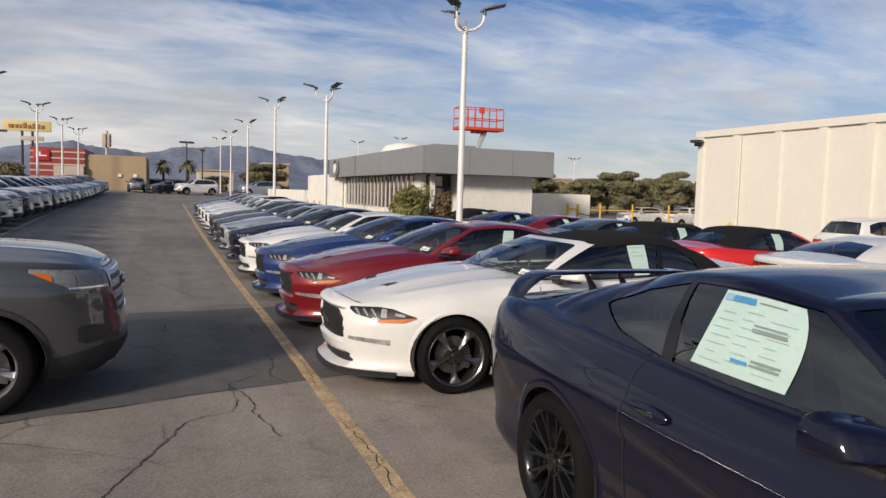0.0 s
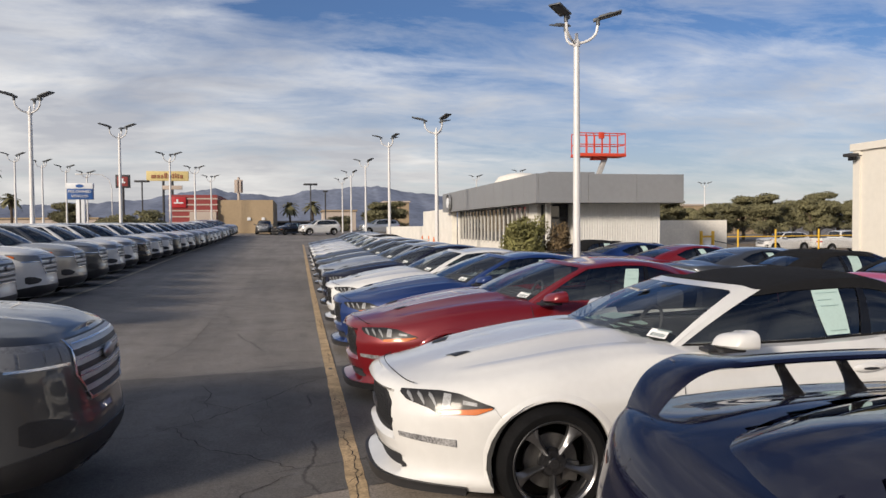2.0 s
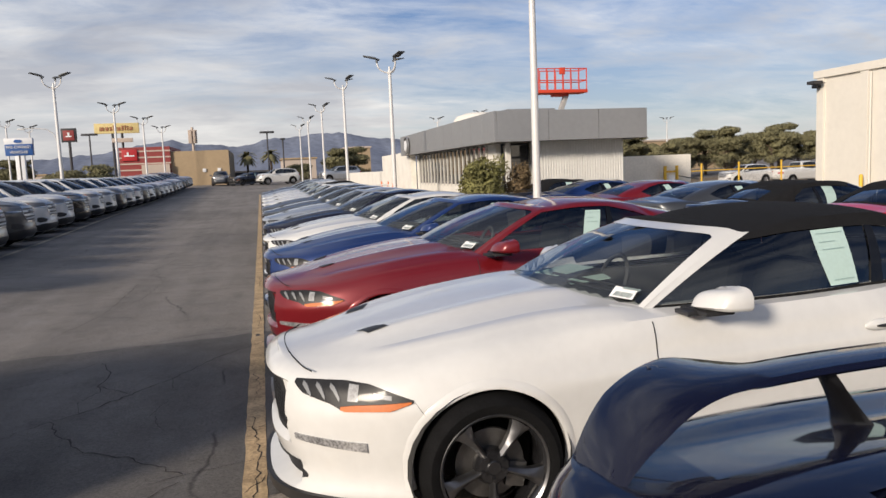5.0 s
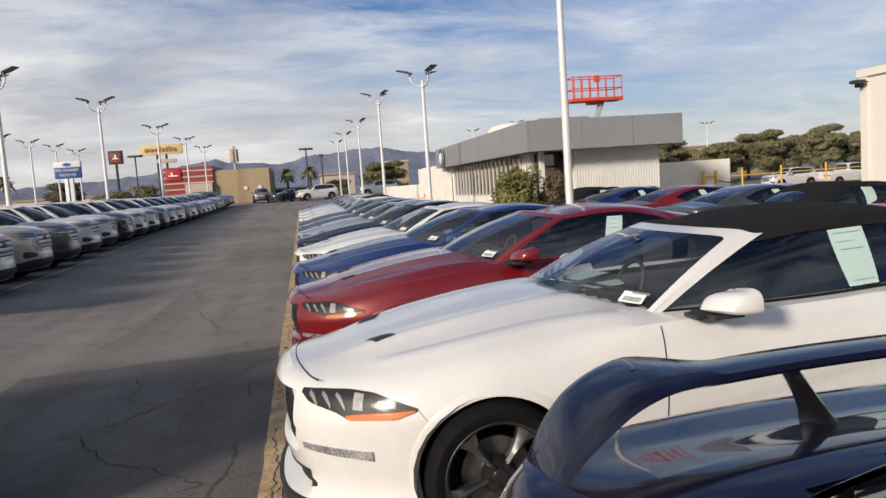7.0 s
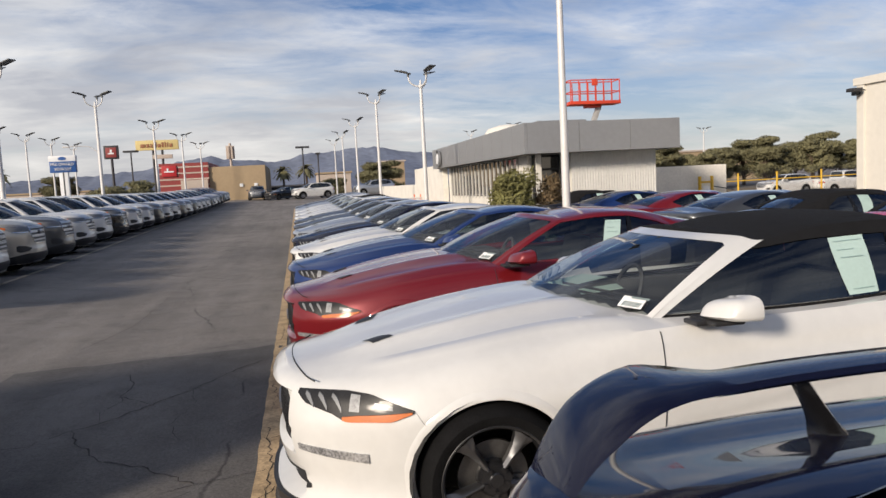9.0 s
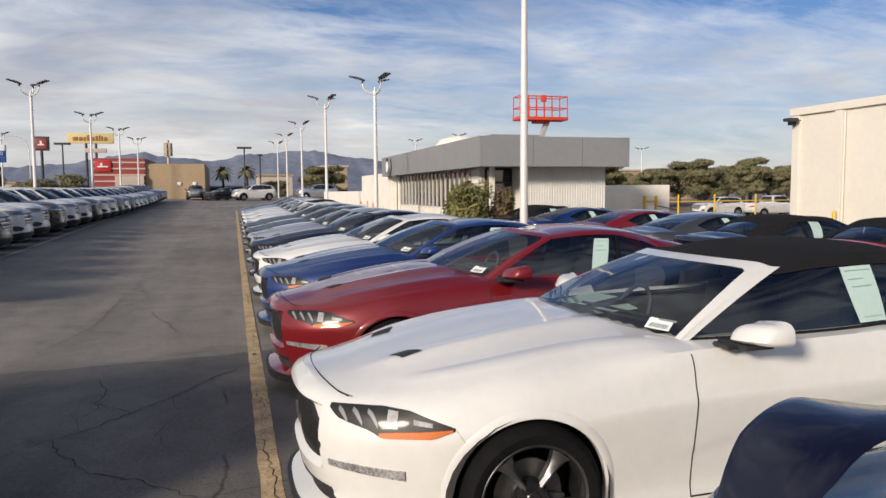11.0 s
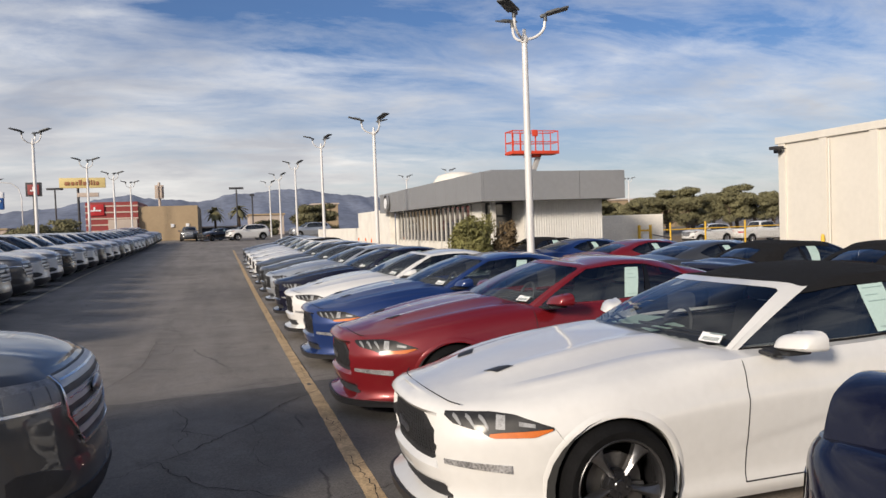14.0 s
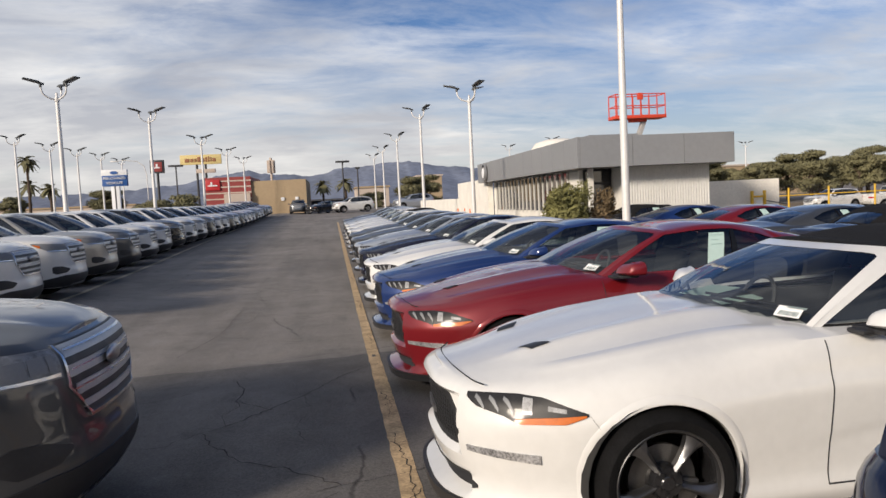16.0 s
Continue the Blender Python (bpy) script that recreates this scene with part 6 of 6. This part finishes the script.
# ---------- boom lift ----------
lift = thing("boom_lift", pose(0, 0, 0), "raised red lift basket on a grey jointed boom", "lift")
LX0, LX1, LY, LZ = 16.75, 20.0, 46.0, 6.05
bm = bmesh.new()
box(bm, LX0, LY - 0.9, LZ, LX1, LY + 0.3, LZ + 0.2, 0.02)
box(bm, LX0 + 1.2, LY - 0.5, LZ - 0.16, LX1 - 1.1, LY + 0.1, LZ, 0.02)
part("platform", bm, M_LIFTRED, lift)
for n, k in enumerate([LX0 + 0.05 + (LX1 - LX0 - 0.1) * i / 6 for i in range(7)]):
    for y in (LY - 0.85, LY + 0.25):
        bm = bmesh.new()
        rod(bm, (k, y, LZ + 0.15), (k, y, LZ + 1.48), 0.035, 6)
        part("rail_post", bm, M_LIFTRED, lift)
for z in (0.75, 1.45):
    bm = bmesh.new()
    tube(bm, [(LX0 + 0.05, LY - 0.85, LZ + z), (LX1 - 0.05, LY - 0.85, LZ + z), (LX1 - 0.05, LY + 0.25, LZ + z), (LX0 + 0.05, LY + 0.25, LZ + z), (LX0 + 0.05, LY - 0.84, LZ + z)], 0.035, 6)
    part("guard_rail", bm, M_LIFTRED, lift)
bm = bmesh.new()
box(bm, LX0 + 1.40, LY - 0.98, LZ + 1.1, LX0 + 1.75, LY - 0.85, LZ + 1.5, 0.03)
part("control_box", bm, M_LIFTRED, lift)
bm = bmesh.new()
box(bm, -0.14, -0.14, 0, 0.14, 0.14, 3.4, 0.02, pose(LX0 + 0.9, LY - 0.2, 3.0, 0, 22, 0))
box(bm, -0.18, -0.18, 0, 0.18, 0.18, 3.4, 0.02, pose(LX0 + 2.1, LY - 0.2, 0.4, 0, -22, 0))
box(bm, LX0 + 0.7, LY - 1.0, 0.35, LX0 + 3.2, LY + 0.6, 0.95, 0.05)
part("boom", bm, M_LIFTGREY, lift)
for dx in (1.0, 2.9):
    for dy in (-0.95, 0.55):
        bm = bmesh.new()
        lathe(bm, [(0.001, -0.12), (0.33, -0.12), (0.36, -0.08), (0.36, 0.08), (0.33, 0.12), (0.001, 0.12)], 20)
        o = part("wheel", bm, M_TYRE, lift)
        o.location = (LX0 + dx, LY + dy, 0.36 + gz(LY))

# ---------- yard fence with yellow posts ----------
fence = thing("yard_fence", Matrix.Identity(4), "chain-link yard fence with yellow posts and rail", "fence")
for x in (21.3, 21.95, 23.2, 25.5, 28.2, 31.0):
    bm = bmesh.new()
    rod(bm, (x, 38, -0.6), (x, 38, 1.35 if x < 22 else 1.45), 0.05, 10)
    part("post", bm, M_YPIPE, fence)
bm = bmesh.new()
for z in (0.35, 1.05):
    rod(bm, (21.3, 38, z), (21.95, 38, z), 0.05, 8)
rod(bm, (22.0, 38, 1.05), (34, 38, 1.08), 0.03, 8)
part("rail", bm, M_YPIPE, fence)
bm = bmesh.new()
for k in range(120):
    x = 18.3 + 16 * k / 120
    rod(bm, (x, 38.02, 0.1), (x + 1.0, 38.02, 1.6), 0.004, 3)
    rod(bm, (x + 1.0, 38.03, 0.1), (x, 38.03, 1.6), 0.004, 3)
part("mesh", bm, M_LAMPHEAD, fence)
gate = thing("yard_gate", pose(17.05, 30.85, gz(30.85, 17.05)), "yellow steel gate frame with a white notice by the yard wall", "gate")
for x in (-0.30, 0.26):
    bm = bmesh.new()
    rod(bm, (x, 0, 0), (x, 0, 1.62), 0.065, 12)
    part("post", bm, M_YPIPE, gate)
for z in (0.30, 0.75, 1.38):
    bm = bmesh.new()
    rod(bm, (-0.30, 0, z), (0.26, 0, z), 0.04, 8)
    part("rail", bm, M_YPIPE, gate)
bm = bmesh.new()
box(bm, -0.17, -0.065, 0.82, 0.13, -0.045, 1.22, 0.005)
part("notice", bm, M_WHITEPAPER, gate, "small white notice board")
for k in range(4):
    bm = bmesh.new()
    rod(bm, (0.30 + 0.01 * k, 0.05, 1.20 - 0.28 * k), (1.35, 0.10, 1.0 - 0.26 * k), 0.022, 8)
    part("brace", bm, M_LAMPHEAD, gate)
bm = bmesh.new()
rows = [[bm.verts.new((x, y, gz(y, x) + 0.02)) for y in (38.6, 44, 50, 60, 74)] for x in (19, 24, 30, 36, 43, 60, 90)]
grid_faces(bm, rows)
solid("yard_ground", bm, M_GRAVEL, "dry brown earth of the yard behind the fence", kind="structure")

# ---------- distant buildings, signs, mountains ----------
GY = 95.0


def red_building():
    t = thing("red_restaurant", Matrix.Identity(4), "restaurant with red striped front and tan wall", "building")
    bm = bmesh.new()
    box(bm, -10.0, GY, 0, -3.4, GY + 18, 5.15, 0.02)
    part("wall", bm, M_TAN, t, "tan stucco wall", smooth=False)
    bm = bmesh.new()
    box(bm, -15.6, GY - 0.3, 0, -10.0, GY + 12, 5.75, 0.02)
    part("tower", bm, M_REDSIGN, t, "red panelled front", smooth=False)
    for k in range(6):
        bm = bmesh.new()
        z = 1.6 + 0.72 * k
        box(bm, -15.64, GY - 0.36, z, -9.96, GY - 0.28, z + 0.16)
        part("stripe", bm, M_STRIPE, t, smooth=False)
    bm = bmesh.new()
    box(bm, -13.2, GY - 0.7, 2.4, -10.1, GY - 0.25, 3.7, 0.03)
    part("awning", bm, M_STRIPE, t, smooth=False)
    bm = bmesh.new()
    box(bm, -15.3, GY - 0.5, 4.2, -13.6, GY - 0.3, 5.5, 0.08)
    part("sign_box", bm, material("bright_red_sign", (0.42, 0.02, 0.025), 0.5, var=0.05), t, "red sign with a pale mark")
    bm = bmesh.new()
    box(bm, -15.0, GY - 0.56, 4.7, -13.9, GY - 0.49, 4.85)
    box(bm, -14.7, GY - 0.56, 4.85, -14.5, GY - 0.49, 5.2)
    part("sign_mark", bm, M_SIGNWHITE, t, smooth=False)
    for x in (-6.3, -4.6):
        bm = bmesh.new()
        box(bm, x - 0.2, GY - 0.15, 2.6, x + 0.2, GY, 3.0, 0.03)
        part("wall_lamp", bm, M_SIGNWHITE, t)


red_building()


def text_part(body, size, mat, parent, m, label=""):
    cu = bpy.data.curves.new("lettering", 'FONT')
    cu.body, cu.size, cu.extrude, cu.align_x, cu.align_y = body, size, 0.02, 'CENTER', 'CENTER'
    cu.materials.append(mat)
    ob = new("lettering", cu)
    ob.parent = parent
    ob.matrix_basis = m
    if label:
        tagged(ob, label)
    return ob


def pole_sign(name, label, x, y, z0, w, h, mat, legs=2):
    t = thing(name, pose(x, y, gz(y)), label, "sign")
    bm = bmesh.new()
    box(bm, -w / 2, -0.2, z0, w / 2, 0.2, z0 + h, 0.04)
    p = part("panel", bm, mat, t)
    for k in range(legs):
        bm = bmesh.new()
        lx = 0 if legs == 1 else (-0.6 + 1.2 * k)
        rod(bm, (lx, 0, 0), (lx, 0, z0 + 0.05), 0.16, 10)
        part("sign_post", bm, M_DARKMETAL, t)
    return t, p


t, p = pole_sign("yellow_sign", "yellow sign board with dark rounded letter marks on two posts", -18.2, 110, 7.2, 5.6, 1.35, M_SIGNYEL)
M_MARK = material("sign_letters", (0.30, 0.13, 0.06), 0.6)
lx = -2.15
for lw, lh in ((0.62, 0.48), (0.40, 0.48), (0.28, 0.48), (0.40, 0.72), (0.42, 0.48), (0.26, 0.66), (0.18, 0.72), (0.16, 0.62), (0.42, 0.48)):
    bm = bmesh.new()
    box(bm, lx, -0.25, 7.55, lx + lw, -0.20, 7.55 + lh, 0.05)
    part("letter_mark", bm, M_MARK, p)
    lx += lw + 0.13
bm = bmesh.new()
box(bm, -0.7, -0.2, 6.0, 1.9, 0.2, 6.55, 0.03)
part("lower_panel", bm, M_STRIPE, t)
t, p = pole_sign("square_sign", "dark red square pole sign with a pale mark", -21.9, 100, 5.8, 1.7, 1.65, M_DARKMETAL, 1)
bm = bmesh.new()
box(bm, -0.62, -0.26, 6.0, 0.62, -0.2, 7.2, 0.03)
part("sign_face", bm, M_REDSIGN, p)
bm = bmesh.new()
box(bm, -0.35, -0.30, 6.4, 0.35, -0.26, 6.55)
box(bm, -0.1, -0.30, 6.55, 0.12, -0.26, 6.95)
part("sign_mark", bm, M_SIGNWHITE, p)
t, p = pole_sign("dealer_sign", "white and blue sign reading pre-owned vehicles on a white post", -16.05, 60, 3.55, 1.75, 1.1, M_SIGNBLUE, 1)
bm = bmesh.new()
box(bm, -0.9, -0.22, 4.33, 0.9, 0.22, 4.75, 0.04)
q = part("top_panel", bm, M_SIGNWHITE, t)
bm = bmesh.new()
lathe(bm, [(0.001, -0.03), (0.26, -0.03), (0.28, 0.0)], 20)
for v in bm.verts:
    v.co = Vector((v.co.x, v.co.y - 0.23, v.co.z * 0.45 + 4.53))
part("oval_mark", bm, M_SIGNBLUE, q)
text_part("PRE-OWNED", 0.27, M_SIGNWHITE, p, pose(0, -0.24, 4.12, 90, 0, 0))
text_part("VEHICLES", 0.27, M_SIGNWHITE, p, pose(0, -0.24, 3.78, 90, 0, 0))
bm = bmesh.new()
box(bm, -0.3, -0.15, 0, 0.3, 0.15, 3.6, 0.03)
part("column", bm, M_SIGNWHITE, t)

bm = bmesh.new()
rod(bm, (-9.4, 120, 0), (-9.4, 120, 9.6), 0.2, 12)
for k in range(6):
    a = k * math.tau / 6
    box(bm, -9.4 + 0.5 * math.cos(a) - 0.13, 120 + 0.5 * math.sin(a) - 0.1, 7.2, -9.4 + 0.5 * math.cos(a) + 0.13, 120 + 0.5 * math.sin(a) + 0.1, 9.2, 0.02)
    rod(bm, (-9.4, 120, 8.2), (-9.4 + 0.5 * math.cos(a), 120 + 0.5 * math.sin(a), 8.2), 0.04, 6)
solid("cell_tower", bm, M_STRIPE, "pale mobile phone mast with panel antennas", "mast", smooth=True)
mast = thing("street_light", pose(-26.3, 102, 0.3), "thin grey street light with a long curved arm", "lamp post")
bm = bmesh.new()
tube(bm, [(2.6, 0, 0), (2.6, 0, 6.6), (2.3, 0, 7.7), (1.5, 0, 8.3), (0.0, 0, 8.45), (-0.9, 0, 8.4)], 0.06, 8)
part("shaft", bm, M_POLE, mast)
bm = bmesh.new()
box(bm, -1.7, -0.14, 8.28, -0.85, 0.14, 8.44, 0.04)
part("lamp_head", bm, M_POLE, mast)
for x, h in ((-19.65, 7.7), (1.28, 7.4), (3.2, 6.5)):
    t = thing("street_lamp", pose(x, 100, 0.4), "dark street lamp with a flat double head", "lamp post")
    bm = bmesh.new()
    rod(bm, (0, 0, 0), (0, 0, h - 0.5), 0.09, 8)
    part("shaft", bm, M_DARKMETAL, t)
    bm = bmesh.new()
    box(bm, -0.9 if h > 7 else -0.3, -0.2, h - 0.55, 0.9 if h > 7 else 0.3, 0.2, h - 0.3, 0.04)
    part("lamp_head", bm, M_DARKMETAL, t)
for n, (x0, x1, y, h, mm) in enumerate(((3.5, 8.6, 118, 3.6, M_STRIPE), (14.0, 18.0, 124, 5.2, M_TAN), (-60, -30, 120, 2.6, M_STRIPE), (40, 52, 96, 2.4, M_BLOCK), (58, 76, 110, 4.2, M_TAN), (-6, 3, 116, 1.9, M_DARKMETAL))):
    t = thing("low_building", Matrix.Identity(4), "plain low commercial building in the distance", "building", "distant buildings")
    bm = bmesh.new()
    box(bm, x0, y, 0, x1, y + 10, h + 0.6, 0.03)
    part("wall", bm, mm, t, smooth=False)
    bm = bmesh.new()
    box(bm, x0 - 0.2, y - 0.2, h + 0.61, x1 + 0.2, y + 10.2, h + 0.85)
    part("roof", bm, M_STRIPE if mm is not M_STRIPE else M_TAN, t, smooth=False)
    for k in range(int((x1 - x0) / 3)):
        bm = bmesh.new()
        box(bm, x0 + 1 + 3 * k, y - 0.06, 1.2, x0 + 2.4 + 3 * k, y + 0.02, 2.3)
        part("window", bm, M_DARKGLASS, t, smooth=False)

bm = bmesh.new()
ridge = [(-2200, 40), (-1200, 50), (-700, 45), (-420, 52), (-290, 60), (-225, 75), (-160, 82), (-110, 74), (-50, 67), (10, 76), (64, 84), (133, 90), (203, 81), (273, 71), (380, 62), (560, 50), (900, 40), (2200, 30)]
prev = None
k = 0
x = -2200.0
while x <= 2200:
    z = np.interp(x, [r[0] for r in ridge], [r[1] for r in ridge])
    z = 0.95 * z + 5 * noise.noise(Vector((x * 0.02, 0, 0))) + 3.2 * noise.noise(Vector((x * 0.06, 5, 0))) + 1.6 * noise.noise(Vector((x * 0.17, 9, 0)))
    row = []
    for j in range(9):
        t = j / 8
        row.append(bm.verts.new((x, 1500 - 420 * (1 - t) ** 1.2 + 50 * noise.noise(Vector((x * 0.012, t * 3, 2))) * (1 - t), max(-4, z * t ** 1.5 + 7 * noise.noise(Vector((x * 0.02, t * 4, 7))) * t * (1 - t) * 4))))
    if prev:
        for j in range(8):
            bm.faces.new((prev[j], row[j], row[j + 1], prev[j + 1]))
    prev = row
    x += 8.0
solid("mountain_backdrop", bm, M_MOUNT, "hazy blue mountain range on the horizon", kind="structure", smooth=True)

# white rack by the office wall
rack = thing("metal_rack", pose(6.55, 45.2, gz(45.2, 6.5)), "low white metal rack standing by the white wall", "rack")
for x in (-0.75, 0.75):
    bm = bmesh.new()
    tube(bm, [(x, -0.3, 0), (x, -0.3, 0.85), (x, 0.3, 0.85), (x, 0.3, 0)], 0.03, 8)
    part("end_frame", bm, M_POLE, rack)
for y, z in ((-0.3, 0.82), (0.3, 0.82), (-0.3, 0.4), (0.3, 0.4), (0.0, 0.84)):
    bm = bmesh.new()
    rod(bm, (-0.75, y, z), (0.75, y, z), 0.028, 8)
    part("bar", bm, M_POLE, rack)

# traffic cones by the white wall
for x, y in ((7.55, 46.5), (7.4, 48), (7.5, 44.5)):
    t = thing("traffic_cone", pose(x, y, gz(y)), "orange traffic cone by the white wall", "cone", "cones")
    bm = bmesh.new()
    lathe(bm, [(0.14, 0.03), (0.025, 0.95), (0.001, 0.96)], 14, axis='Z')
    part("cone", bm, M_CONE, t)
    bm = bmesh.new()
    box(bm, -0.19, -0.19, 0, 0.19, 0.19, 0.035, 0.01)
    part("foot", bm, M_CONE, t)

# ---------- cars ----------
R1X, R1Y, STEP = 0.09, 6.93, 2.79
row1 = [("convertible", "white"), ("coupe", "red"), ("coupe", "blue"), ("coupe", "white"), ("coupe", "navy"), ("coupe", "silver"), ("coupe", "grey"), ("coupe", "grey"), ("coupe", "white"), ("convertible", "white"), ("coupe", "white"), ("coupe", "silver"), ("coupe", "grey")]
NAMES = {"white": "white", "red": "dark red", "blue": "bright blue", "navy": "dark navy blue", "silver": "silver", "grey": "dark grey", "black": "black", "champagne": "champagne", "race_red": "bright red"}
for k, (kind, colour) in enumerate(row1):
    y = R1Y + STEP * k
    car(kind, colour, pose(R1X, y, gz(y, 2.0)), "%s %s parked nose to the line" % (NAMES[colour], "convertible with black roof" if kind == "convertible" else "sports coupe"), "car", "front row of sports cars")
# the near coupe stands across the end of the row
dark = car("coupe", "navy", pose(1.43, -0.42, 0.10, 0, 0, 90), "dark navy sports coupe with black wheels and raised rear wing", "car", "", skip=("sticker", "ink"), black_wheels=True, wing=True)
row2 = [("coupe", "white", 8.4), ("convertible", "race_red", 11.1), ("convertible", "navy", 13.7), ("coupe", "grey", 16.0), ("coupe", "red", 18.6), ("coupe", "blue", 21.6), ("convertible", "black", 24.0), ("coupe", "red", 5.2)]
for kind, colour, y in row2:
    car(kind, colour, pose(7.2 + 4.85, y, gz(y, 9.4), 0, 0, 180), "%s %s parked behind the front row" % (NAMES[colour], "convertible with black roof" if kind == "convertible" else "sports coupe"), "car", "second row of sports cars")
car("suv", "grey", pose(-1.59, 7.22, gz(7.22, -3), 0, 0, 180), "dark grey suv with chrome grille standing in the driving lane", "car")
left = ["white", "white", "champagne", "grey", "white", "white", "black", "white", "white", "grey", "white", "white", "grey", "silver", "grey", "white", "silver", "white", "grey", "silver", "white", "black", "grey", "silver", "white"]
for k, colour in enumerate(left):
    y = 15.4 + 2.75 * k
    x = -5.1 - 0.058 * min(14.6, y - 15.4) - 0.012 * max(0.0, y - 30)
    car("suv", colour, pose(x, y, gz(y, x - 1.5), 0, 0, 182.5), "%s suv parked in the long row facing the lane" % NAMES[colour], "car", "row of parked suvs")
for k in range(5):
    y = 30 + 3.0 * k
    car("suv", ("black", "white", "grey", "silver", "white")[k], pose(-14.2, y, gz(y, -14)), "suv parked behind the first suv row", "car", "back row of suvs")
car("suv", "white", pose(-0.3, 85, gz(85), 0, 0, 18), "white compact suv at the end of the lane", "car")
car("suv", "silver", pose(6.5, 86, gz(86), 0, 0, 8), "silver car at the end of the lane", "car")
car("coupe", "black", pose(-3.1, 87, gz(87), 0, 0, 42), "dark sedan crossing the end of the lane", "car")
car("suv", "grey", pose(-4.3, 88.5, gz(88.5), 0, 0, 90), "grey suv at the end of the row", "car")
car("suv", "white", pose(38.3, 58, gz(58, 40), 0, 0, 4), "white suv parked behind the yard fence", "car")
car("pickup", "white", pose(48.6, 57.5, gz(57.5, 46), 0, 0, 182), "white pickup parked behind the yard fence", "car")
car("suv", "white", pose(21.4, 15.8, gz(15.8, 19), 0, 0, 180), "white suv parked beside the warehouse", "car")
